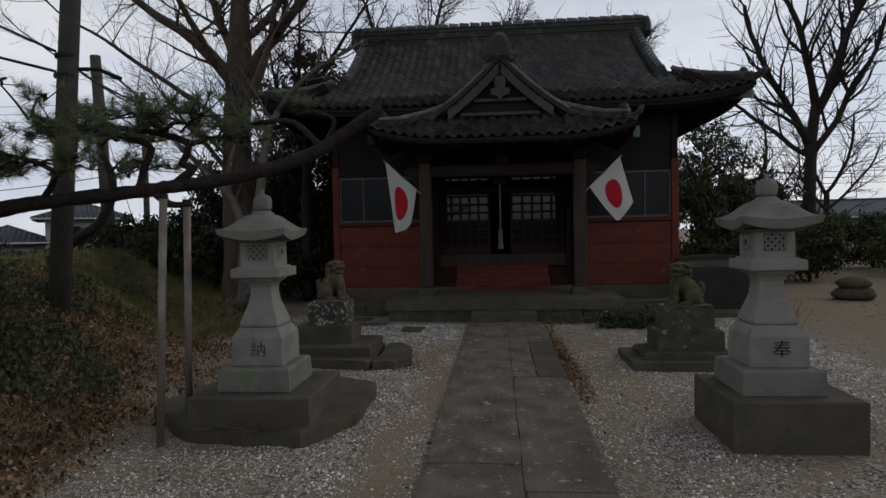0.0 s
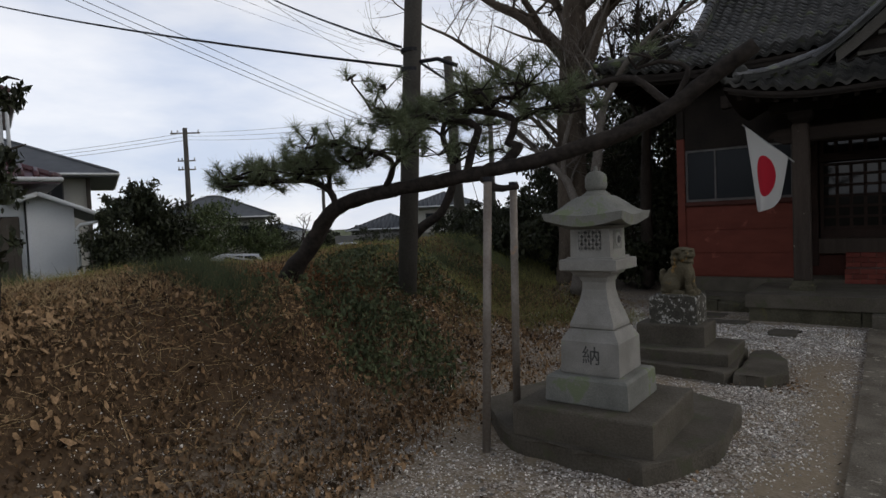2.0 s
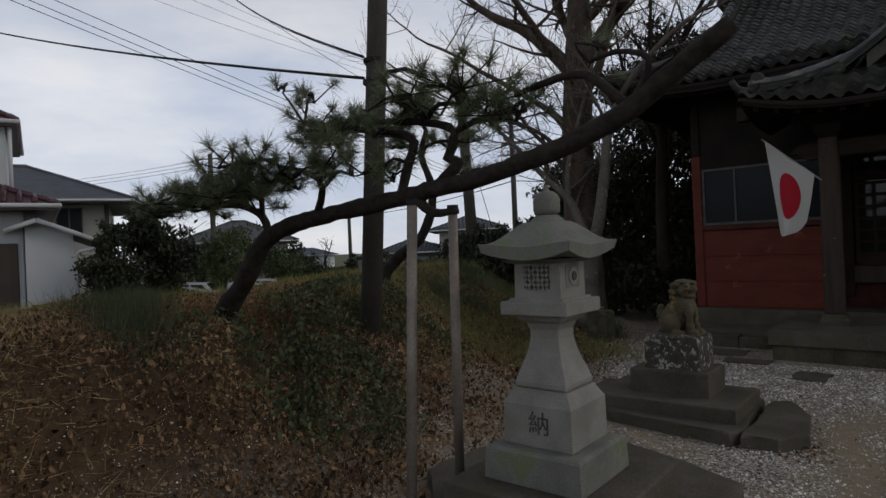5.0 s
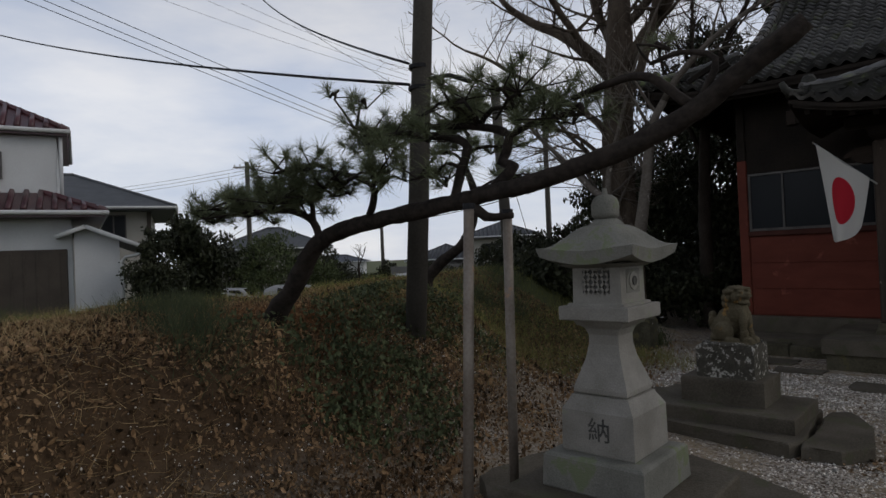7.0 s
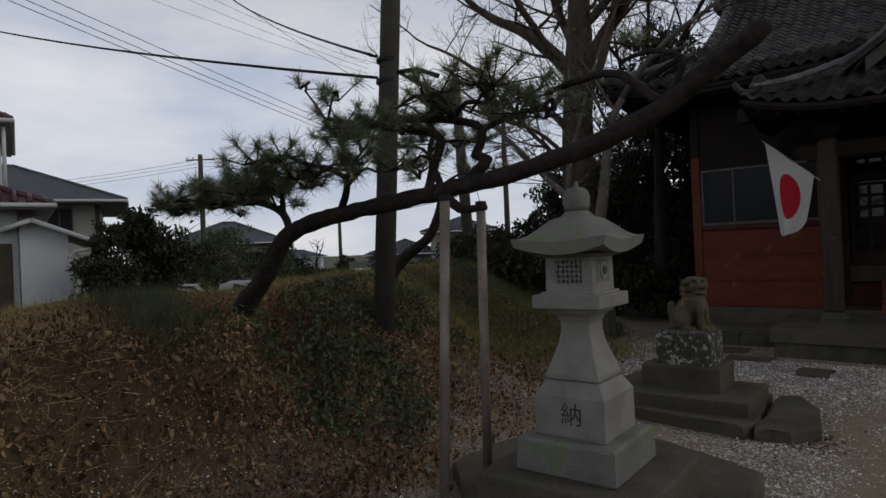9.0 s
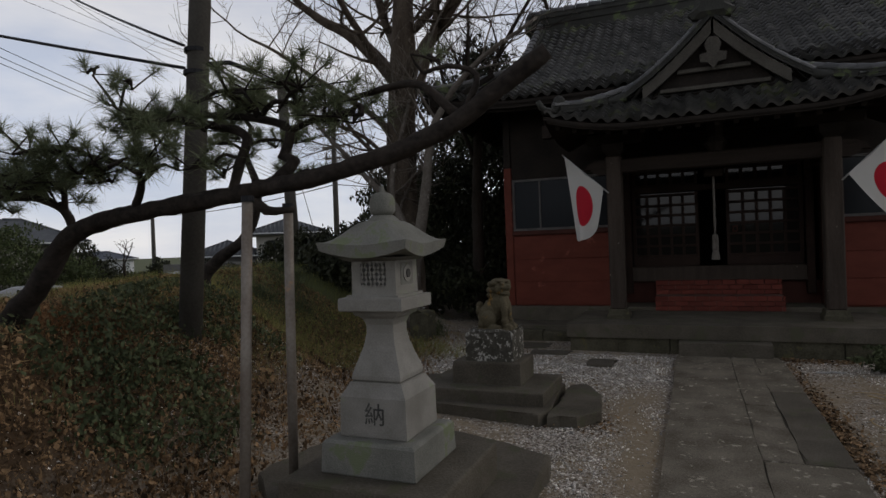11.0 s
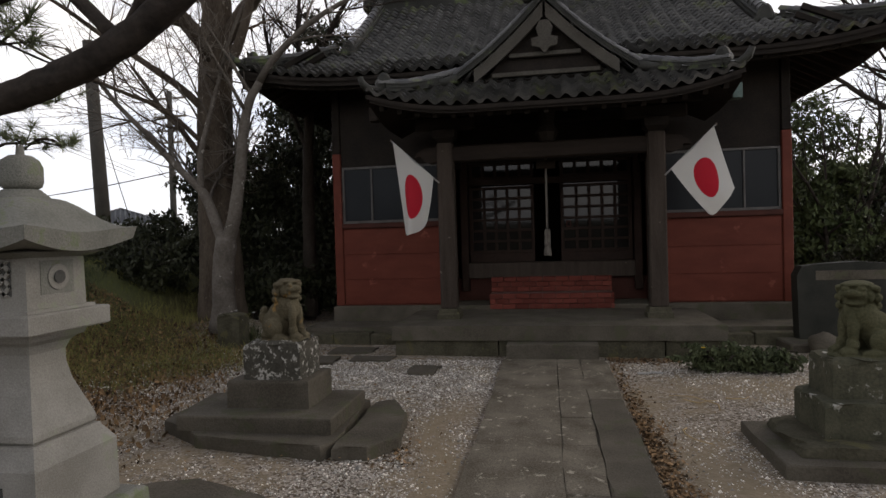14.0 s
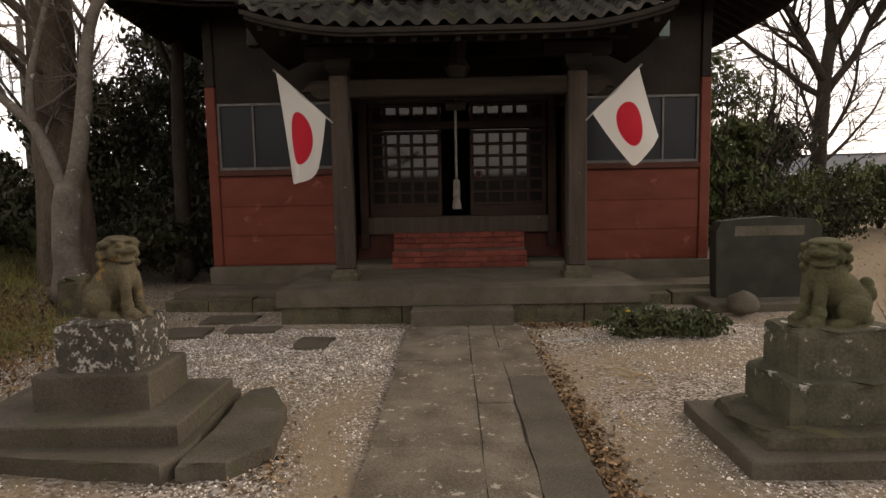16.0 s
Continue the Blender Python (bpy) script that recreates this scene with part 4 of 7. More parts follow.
fr = [tri.verts.new((x, GY0 + 0.12, z)) for x, z in pts]
tri.faces.new(fr)
part("gable_panel", tri, M_wood_dark, gable)
for z, hw in ((3.70, 0.72), (3.95, 0.48)):
    part("gable_rail", box(-hw, hw, GY0 + 0.04, GY0 + 0.11, z, z + 0.06, 0.008), M_gable, gable)
orn = bmesh.new()
ol = [(0, -0.3), (-0.06, -0.22), (-0.15, -0.2), (-0.16, -0.1), (-0.07, -0.08), (-0.1, 0.02), (-0.06, 0.12), (0.06, 0.12), (0.1, 0.02), (0.07, -0.08), (0.16, -0.1), (0.15, -0.2), (0.06, -0.22)]
va = [[orn.verts.new((x * 1.1, GY0 - 0.05 + 0.04 * k, 4.27 + z * 1.05)) for x, z in ol] for k in range(2)]
for i in range(len(ol)):
    j = (i + 1) % len(ol)
    orn.faces.new((va[0][i], va[0][j], va[1][j], va[1][i]))
orn.faces.new(va[0])
orn.faces.new(va[1][::-1])
bmesh.ops.recalc_face_normals(orn, faces=orn.faces[:])
part("gable_pendant", orn, M_gable, gable, "carved pale gable pendant")
ridge(gable, [(0, GY0 + 0.05, GT - 0.02), (0, GY1, GT - 0.02)], 0.26, 0.24, "gable_ridge", 0.24)
demon_tile(gable, (0, GY0 + 0.02, GT - 0.02), 0, 0.5)

# ---- stone lanterns ----
def stone_lantern(at, character, label, mark_mat):
    t = thing("stone_lantern", label, "lantern", at, 0, "pair of stone lanterns")
    part("lower_block", rings([(0.0, 0.29), (0.008, 0.296), (0.172, 0.288), (0.185, 0.276), (0.19, 0.262)], 4), M_granite_dark, t)
    part("inscribed_block", rings([(0.19, 0.206), (0.2, 0.211), (0.42, 0.208), (0.434, 0.2), (0.484, 0.17), (0.497, 0.166)], 4), M_granite, t)
    neck = [(0.497, 0.146), (0.51, 0.157), (0.532, 0.157), (0.57, 0.145), (0.63, 0.124), (0.70, 0.101), (0.77, 0.088), (0.82, 0.088), (0.855, 0.102), (0.875, 0.125)]
    part("shaft", rings(neck, 4), M_granite, t)
    part("middle_platform", rings([(0.875, 0.135), (0.898, 0.145), (0.908, 0.2), (0.914, 0.204), (0.978, 0.204), (0.984, 0.2), (0.985, 0.168), (0.998, 0.166)], 4), M_granite, t)
    fire = part("fire_box", rings([(0.998, 0.144), (1.235, 0.141)], 4), M_granite, t)
    for rz in (0, 90, 180, 270):
        face = pose(0, 0, 0, 0, 0, rz)
        # Thin darker plate on the face: the hollow's shade is in its colour
        panel = part("recess", box(-0.08, 0.08, -0.1455, -0.1435, 1.05, 1.18, 0), M_carved if rz in (0, 180) else M_granite_dark, fire)
        panel.matrix_basis = face
        if rz in (0, 180):
            bm = bmesh.new()
            for sgn in (-1, 1):
                for k in range(-3, 4):
                    r = pose(k * 0.054, -0.149, 1.115, 0, sgn * 45, 0)
                    made = bmesh.ops.create_cube(bm, size=1, matrix=r @ Matrix.Diagonal((0.015, 0.008, 0.24, 1)))
            for plane, no in (((-0.08, 0, 0), (-1, 0, 0)), ((0.08, 0, 0), (1, 0, 0)), ((0, 0, 1.05), (0, 0, -1)), ((0, 0, 1.18), (0, 0, 1))):
                bmesh.ops.bisect_plane(bm, geom=bm.verts[:] + bm.edges[:] + bm.faces[:], plane_co=plane, plane_no=no, clear_outer=True)
            g = part("grille", bm, M_granite, fire, "diagonal stone lattice")
            g.matrix_basis = face
        else:
            bm = bmesh.new()
            bmesh.ops.create_circle(bm, cap_ends=True, segments=20, radius=0.05, matrix=pose(0, -0.151, 1.115, 90))
            bmesh.ops.solidify(bm, geom=bm.faces[:], thickness=0.006)
            part("round_opening", bm, M_granite, fire).matrix_basis = face
            # Flat dark disc painted as the shaded hole
            part("round_opening", rings([(0, 0.026), (0.004, 0.026)], 14), M_carved, fire).matrix_basis = face @ pose(0, -0.154, 1.115, 90)
    # curved roof with lifted corners
    bm = bmesh.new()
    N, tops, lows = 20, [], []
    for i in range(N + 1):
        tops.append([])
        lows.append([])
        for k in range(N + 1):
            a, b = -1 + 2 * i / N, -1 + 2 * k / N
            m = (abs(a) ** 5 + abs(b) ** 5) ** 0.2 / 2 ** 0.06
            corner = (abs(a) * abs(b)) ** 2
            reach = 0.266 + 0.02 * corner
            z = 1.425 - 0.162 * float(smooth01((m - 0.3) / 0.86)) + 0.045 * corner
            tops[-1].append(bm.verts.new((a * reach, b * reach, z)))
            lows[-1].append(bm.verts.new((a * (reach - 0.012), b * (reach - 0.012), 1.212 + 0.012 * (1 - m) + 0.05 * corner)))
    for i in range(N):
        for k in range(N):
            bm.faces.new((tops[i][k], tops[i + 1][k], tops[i + 1][k + 1], tops[i][k + 1]))
            bm.faces.new((lows[i][k], lows[i][k + 1], lows[i + 1][k + 1], lows[i + 1][k]))
    rim = [(i, 0) for i in range(N)] + [(N, i) for i in range(N)] + [(N - i, N) for i in range(N)] + [(0, N - i) for i in range(N)]
    for (i, k), (i2, k2) in zip(rim, rim[1:] + rim[:1]):
        bm.faces.new((lows[i][k], lows[i2][k2], tops[i2][k2], tops[i][k]))
    bmesh.ops.recalc_face_normals(bm, faces=bm.faces[:])
    kasa = part("roof", bm, M_granite_dark, t)
    kasa.data.shade_smooth()
    kasa.data.set_sharp_from_angle(angle=radians(40))
    for rz in (0, 180):
        part("crest", rings([(-0.03, 0.047), (0.014, 0.047), (0.022, 0.038)], 18), M_granite, kasa, "raised round crest").matrix_basis = pose(0, 0, 0, 0, 0, rz) @ pose(0, -0.172, 1.333, 42)
    part("roof_underside", rings([(1.192, 0.15), (1.214, 0.2)], 4), M_granite_dark, kasa)
    part("lotus_base", rings([(1.36, 0.1), (1.41, 0.105), (1.425, 0.1), (1.44, 0.085), (1.452, 0.07), (1.458, 0.066)], 16), M_granite_dark, t, smooth=True)
    part("jewel", rings([(1.456, 0.05), (1.47, 0.07), (1.49, 0.076), (1.545, 0.076), (1.575, 0.064), (1.592, 0.04), (1.596, 0.016), (1.632, 0.012)], 18), M_granite_dark, t, smooth=True)
    cu = bpy.data.curves.new("inscription", "FONT")
    cu.body, cu.size, cu.extrude, cu.align_x, cu.align_y = character, 0.135, 0.002, "CENTER", "CENTER"
    ob = new("inscription_tmp", cu)
    me = bpy.data.meshes.new_from_object(ob.evaluated_get(bpy.context.evaluated_depsgraph_get()))
    bpy.data.objects.remove(ob)
    me.materials.clear()
    me.materials.append(mark_mat)
    ins = new("inscription", me)
    ins.parent, ins.matrix_basis = t, pose(0.015, -0.2115, 0.32, 90, 0, 0)
    ins["label"] = "carved dark character"
    return t


LX, LY = -2.045, 5.53
pad = tagged(ringed_stone("lantern_pad", ragged([(-3.12, 5.62), (-2.56, 5.08), (-1.56, 4.98), (-1.26, 5.5), (-1.33, 6.5), (-2.2, 6.85), (-3.0, 6.45)], 0.16, 0.025, 11), -0.1, 0.12, M_concrete, None, "", 0.035), "irregular cracked concrete pad under a stone lantern", "pad")
plinth = tagged(part("lantern_plinth", prism(rect(LX - 0.47, LX + 0.50, LY - 0.46, LY + 0.48), 0.118, 0.335, 0.015), M_concrete), "square concrete plinth under a stone lantern", "plinth")
stone_lantern((LX, LY, 0.335), "納", "grey granite lantern with lattice window and curved roof", M_carved)
plinth2 = tagged(part("lantern_plinth", prism(rect(1.55, 2.46, 5.0, 5.86), -0.05, 0.35, 0.015), M_concrete), "tall stained concrete plinth under a stone lantern", "plinth")
stone_lantern((1.96, 5.43, 0.35), "奉", "grey granite lantern with lattice window and curved roof", M_ink)


# ---- guardian lion-dog statues ----
def lion_dog(at, rz, flip, label, material, gaze=-62, slim=1.0):
    """A seated guardian: the body looks along +x, the head is turned to one side."""
    body = [  # place, size
        ((-0.11, 0, 0.13), (0.11, 0.115, 0.12)), ((-0.05, 0, 0.20), (0.11, 0.105, 0.12)), ((0.02, 0, 0.27), (0.10, 0.105, 0.12)), ((0.07, 0, 0.28), (0.075, 0.095, 0.11)),
        ((-0.13, 0, 0.05), (0.10, 0.12, 0.05)), ((-0.06, 0.105, 0.11), (0.10, 0.04, 0.085)), ((-0.06, -0.105, 0.11), (0.10, 0.04, 0.085)),
        ((0.02, 0.12, 0.035), (0.075, 0.035, 0.03)), ((0.02, -0.12, 0.035), (0.075, 0.035, 0.03)),
        ((0.115, 0.06, 0.19), (0.036, 0.036, 0.12)), ((0.115, -0.06, 0.19), (0.036, 0.036, 0.12)), ((0.12, 0.062, 0.09), (0.042, 0.042, 0.05)), ((0.12, -0.062, 0.09), (0.042, 0.042, 0.05)),
        ((0.145, 0.062, 0.04), (0.06, 0.046, 0.036)), ((0.145, -0.062, 0.04), (0.06, 0.046, 0.036)),
        ((-0.19, 0, 0.15), (0.045, 0.05, 0.09)), ((-0.205, 0, 0.235), (0.04, 0.045, 0.05)), ((-0.20, 0.045, 0.19), (0.03, 0.035, 0.05)), ((-0.20, -0.045, 0.19), (0.03, 0.035, 0.05)),
        ((0.0, 0, 0.008), (0.25, 0.17, 0.02)),
    ]
    for k in range(3):
        for s in (-1, 1):
            body.append(((0.185, s * 0.062 + (k - 1) * 0.028, 0.03), (0.022, 0.014, 0.022)))
    head = [  # looking along +x of its own
        ((0.0, 0, 0.0), (0.10, 0.10, 0.075)), ((-0.02, 0, 0.06), (0.095, 0.098, 0.035)), ((0.075, 0, 0.015), (0.06, 0.075, 0.03)), ((0.12, 0, 0.03), (0.022, 0.036, 0.02)),
        ((0.06, 0, -0.05), (0.06, 0.066, 0.02)), ((0.075, 0.045, 0.05), (0.03, 0.03, 0.018)), ((0.075, -0.045, 0.05), (0.03, 0.03, 0.018)), ((0.05, 0, 0.075), (0.05, 0.09, 0.016)),
        ((-0.01, 0.105, 0.045), (0.045, 0.028, 0.02)), ((-0.01, -0.105, 0.045), (0.045, 0.028, 0.02)), ((-0.05, 0, -0.05), (0.085, 0.095, 0.09)),
        ((0.03, 0.085, -0.01), (0.03, 0.02, 0.04)), ((0.03, -0.085, -0.01), (0.03, 0.02, 0.04)),
    ]
    for row, (z, rr, n) in enumerate(((0.03, 0.105, 9), (-0.025, 0.115, 10), (-0.08, 0.11, 10), (-0.13, 0.095, 9))):
        for k in range(n):
            a = math.pi * (0.42 + 1.16 * (k + 0.5 * (row % 2)) / n)
            head.append(((-0.025 + rr * math.cos(a), rr * math.sin(a), z), (0.026, 0.026, 0.028)))
    bm = bmesh.new()
    turn = pose(0.055, 0, 0.425, 0, 4, gaze)
    for p, r in body:
        bmesh.ops.create_icosphere(bm, subdivisions=3, radius=1, matrix=Matrix.Translation(p) @ Matrix.Diagonal((*r, 1)))
    for p, r in head:
        bmesh.ops.create_icosphere(bm, subdivisions=3, radius=1, matrix=turn @ Matrix.Translation(p) @ Matrix.Diagonal((*r, 1)))
    o = part("lion_dog_statue", bm, material)
    rm = o.modifiers.new("fuse", "REMESH")
    rm.mode, rm.voxel_size, rm.use_smooth_shade = "VOXEL", 0.0065, True
    sm = o.modifiers.new("soften", "SMOOTH")
    sm.iterations, sm.factor = 2, 0.5
    o.matrix_basis = pose(*at, 0, 0, rz) @ Matrix.Diagonal((slim, flip * slim, 1, 1))
    return tagged(o, label, "statue", "pair of lion-dog statues")


M_statue_brown = mat("ochre_lichened_stone", (0.13, 0.105, 0.06), (0.24, 0.205, 0.13), 7, 0.95, 0.7, 60, spots=(0.24, 0.14, 0.045), spot_scale=6, spot_at=0.6)
M_statue_green = mat("green_lichened_stone", (0.10, 0.10, 0.05), (0.19, 0.18, 0.10), 7, 0.95, 0.7, 60, spots=(0.30, 0.29, 0.23), spot_scale=10, spot_at=0.66)
KX, KY = -2.12, 8.18
tagged(ringed_stone("broken_slab", ragged([(-3.2, 8.0), (-2.7, 7.66), (-1.62, 7.5), (-1.58, 7.66), (-1.66, 8.75), (-3.25, 8.9)], 0.14, 0.022, 21), -0.1, 0.10, M_concrete, None, "", 0.02), "cracked concrete slab under a lion-dog pedestal", "slab", "broken slabs")
tagged(ringed_stone("broken_slab", ragged([(-1.585, 7.52), (-1.3, 7.56), (-1.16, 7.8), (-1.24, 8.4), (-1.45, 8.8), (-1.6, 8.72), (-1.54, 7.9)], 0.12, 0.022, 22), -0.1, 0.09, M_concrete, None, "", 0.02), "loose broken piece of concrete slab beside the pedestal", "slab", "broken slabs")
pedL = thing("lion_dog_pedestal", "stepped stone pedestal with white lichen patches", "pedestal", (0, 0, 0), 0, "lion-dog pedestals")
ringed_stone("footing_slab", rect(-2.92, -1.65, 7.74, 8.6), 0.1, 0.22, M_concrete, pedL)
ringed_stone("lower_block", rect(-2.62, -1.92, 7.98, 8.5), 0.22, 0.44, M_concrete, pedL, "", 0.02)
part("upper_block", prism(ragged(rect(-2.48, -1.99, 8.03, 8.42), 0.08, 0.014, 4), 0.44, 0.74, 0.035, 0.012), M_lichen, pedL, "rough block covered in white lichen")
lion_dog((-2.21, 8.22, 0.73), -6, 1, "seated stone lion-dog statue with ochre lichen", M_statue_brown, -26, 0.92)
RX, RY = 2.02, 8.15
pedR = thing("lion_dog_pedestal", "stepped mossy stone pedestal streaked with pale lichen", "pedestal", (0, 0, 0), 0, "lion-dog pedestals")
ringed_stone("footing_slab", ragged(rect(1.4, 2.66, 7.48, 8.4), 0.3, 0.01, 6), -0.1, 0.085, M_concrete, pedR)
ringed_stone("lower_block", ragged([(1.55, 7.6), (2.56, 7.6), (2.56, 8.3), (1.55, 8.3)], 0.15, 0.012, 8), 0.085, 0.16, M_moss_stone, pedR, "", 0.07)
part("lower_block", prism(ragged(rect(1.74, 2.48, 7.76, 8.26), 0.1, 0.012, 9), 0.16, 0.40, 0.04), M_lichen_some, pedR)
part("upper_block", prism(ragged(rect(1.83, 2.4, 7.86, 8.22), 0.09, 0.01, 10), 0.40, 0.665, 0.035, 0.008), M_lichen_some, pedR, "rough mossy block with pale lichen")
lion_dog((2.12, 8.04, 0.655), 184, -1, "seated stone lion-dog statue with green lichen", M_statue_green, -48)

# ---- monument and stones by the hall ----
mono = thing("stone_monument", "dark upright slab monument with a shallow top panel", "monument", (3.76, 12.0, 0))
bm = bmesh.new()
ol = [(-0.62, 0.1), (0.62, 0.1), (0.64, 0.95), (0.55, 1.05), (0.1, 1.09), (-0.3, 1.07), (-0.58, 1.04), (-0.64, 0.92)]
vs = [[bm.verts.new((x, y, z)) for x, z in ol] for y in (-0.1, 0.1)]
for i in range(len(ol)):
    j = (i + 1) % len(ol)
    bm.faces.new((vs[0][i], vs[0][j], vs[1][j], vs[1][i]))
bm.faces.new(vs[0])
bm.faces.new(vs[1][::-1])
bmesh.ops.recalc_face_normals(bm, faces=bm.faces[:])
part("slab", bm, M_dark_stone, mono)
part("title_panel", box(-0.42, 0.42, -0.106, -0.1, 0.86, 0.98, 0.002), M_concrete, mono, "paler title panel")
part("footing", box(-0.85, 0.9, -0.45, 0.4, -0.08, 0.1, 0.02), M_concrete, mono)


def boulder(at, size, label, material, seed):
    rnd = random.Random(seed)
    bm = bmesh.new()
    bmesh.ops.create_icosphere(bm, subdivisions=3, radius=1)
    for v in bm.verts:
        v.co *= 1 + 0.16 * noise.noise(v.co * 1.3 + Vector((seed, 0, 0))) + 0.05 * noise.noise(v.co * 4)
        v.co = Vector((v.co.x * size[0], v.co.y * size[1], v.co.z * size[2]))
    o = part("boulder", bm, material, smooth=True)
    o.location = at
    return tagged(o, label, "stone", "boulders")


boulder((3.2, 11.35, 0.14), (0.17, 0.14, 0.14), "rounded grey boulder beside the monument", M_concrete, 3)
boulder((7.4, 14.1, 0.12), (0.45, 0.35, 0.16), "flat stacked stone on the sandy ground", M_moss_stone, 5)
boulder((7.4, 14.1, 0.34), (0.34, 0.28, 0.13), "flat stacked stone on the sandy ground", M_moss_stone, 6)
stub = tagged(part("stone_post", prism(ragged(rect(-0.17, 0.17, -0.12, 0.12), 0.1, 0.02, 3), -0.15, 0.52, 0.05, 0.02), M_moss_stone), "short mossy stone marker beside the tree", "stone post")
stub.location = (-4.63, 11.68, 0)


# ---- flags ----
def flag_material():
    m = bpy.data.materials.new("flag_cloth")
    m.use_nodes = True
    n, l = m.node_tree.nodes, m.node_tree.links
    b = n["Principled BSDF"]
    uv, sub, ln, st, mx = n.new("ShaderNodeUVMap"), n.new("ShaderNodeVectorMath"), n.new("ShaderNodeVectorMath"), n.new("ShaderNodeMapRange"), n.new("ShaderNodeMix")
    sub.operation, ln.operation = "SUBTRACT", "LENGTH"
    sub.inputs[1].default_value = (0.45, 0.5, 0)
    l.new(uv.outputs["UV"], sub.inputs[0])
    l.new(sub.outputs["Vector"], ln.inputs[0])
    st.inputs["From Min"].default_value, st.inputs["From Max"].default_value = 0.268, 0.274
    l.new(ln.outputs["Value"], st.inputs["Value"])
    mx.data_type = "RGBA"
    mx.inputs["A"].default_value, mx.inputs["B"].default_value = (0.50, 0.012, 0.028, 1), (0.62, 0.60, 0.55, 1)
    l.new(st.outputs["Result"], mx.inputs["Factor"])
    l.new(mx.outputs["Result"], b.inputs["Base Color"])
    b.inputs["Roughness"].default_value = 0.9
    trans = n.new("ShaderNodeBsdfTranslucent")
    l.new(mx.outputs["Result"], trans.inputs["Color"])
    ms = n.new("ShaderNodeMixShader")
    ms.inputs["Fac"].default_value = 0.3
    l.new(b.outputs["BSDF"], ms.inputs[1])
    l.new(trans.outputs["BSDF"], ms.inputs[2])
    l.new(ms.outputs["Shader"], n["Material Output"].inputs["Surface"])
    return m


M_flag = flag_material()


def flag(foot, tip, foot_edge, tip_edge, folds, seed):
    t = thing("national_flag", "white flag with a red disc on an angled pole", "flag", (0, 0, 0), 0, "pair of flags")
    foot, tip, foot_edge, tip_edge = (Vector(p) for p in (foot, tip, foot_edge, tip_edge))
    tb = Tubes()
    tb.add([foot - (tip - foot) * 0.08, tip], [0.011, 0.010], 8)
    tb.part("pole", M_paper, t)
    part("pole_tip", rings([(-0.018, 0.006), (0, 0.018), (0.018, 0.006)], 10), M_steel, t).location = tip
    a, b = tip.lerp(foot, 0.05), tip.lerp(foot, 0.96)
    N, K, v, uvs, f = 26, 26, [], [], []
    for i in range(N + 1):
        u = i / N
        for k in range(K + 1):
            d = k / K
            p = a.lerp(b, u).lerp(tip_edge.lerp(foot_edge, u), d)
            w = math.sin(u * folds * math.pi + d * 1.5 + seed)
            sagging = 0.10 * math.sin(math.pi * u) * d
            v.append((p.x + 0.025 * d * math.cos(u * folds * 2.5 + seed), p.y - 0.02 + 0.075 * d ** 0.8 * w, p.z - sagging + 0.012 * math.sin(9 * u + 4 * d)))
            uvs.append((d * 0.9, u))
    for i in range(N):
        for k in range(K):
            c = i * (K + 1) + k
            f.append((c, c + 1, c + K + 2, c + K + 1))
    o = mesh_part("cloth", v, f, M_flag, t, "", True)
    lay = o.data.uv_layers.new(name="UVMap")
    for lp in o.data.loops:
        lay.data[lp.index].uv = uvs[lp.vertex_index]
    return t


flag((-1.56, 11.86, 2.36), (-2.2, 11.9, 2.95), (-1.72, 11.85, 1.78), (-2.03, 11.8, 1.62), 2.2, 0.6)
flag((1.57, 11.86, 2.33), (2.18, 11.9, 2.92), (2.02, 11.75, 1.74), (2.36, 11.8, 2.08), 1.6, 2.0)

# ---- pine props ----
for foot, head in (((-2.69, 4.98, -0.05), (-2.645, 5.06, 1.915)), ((-2.715, 5.47, -0.05), (-2.67, 5.46, 1.895))):
    tb = Tubes()
    tb.add([foot, head], [0.03, 0.03], 12)
    post = tagged(tb.part("prop_post", M_steel), "rusty steel pipe propping the pine limb", "post", "pine props")
    part("collar", rings([(head[2] - 0.03, 0.036), (head[2] + 0.004, 0.036)], 12), M_wire, post, "dark collar under the limb").location = (head[0], head[1], 0)


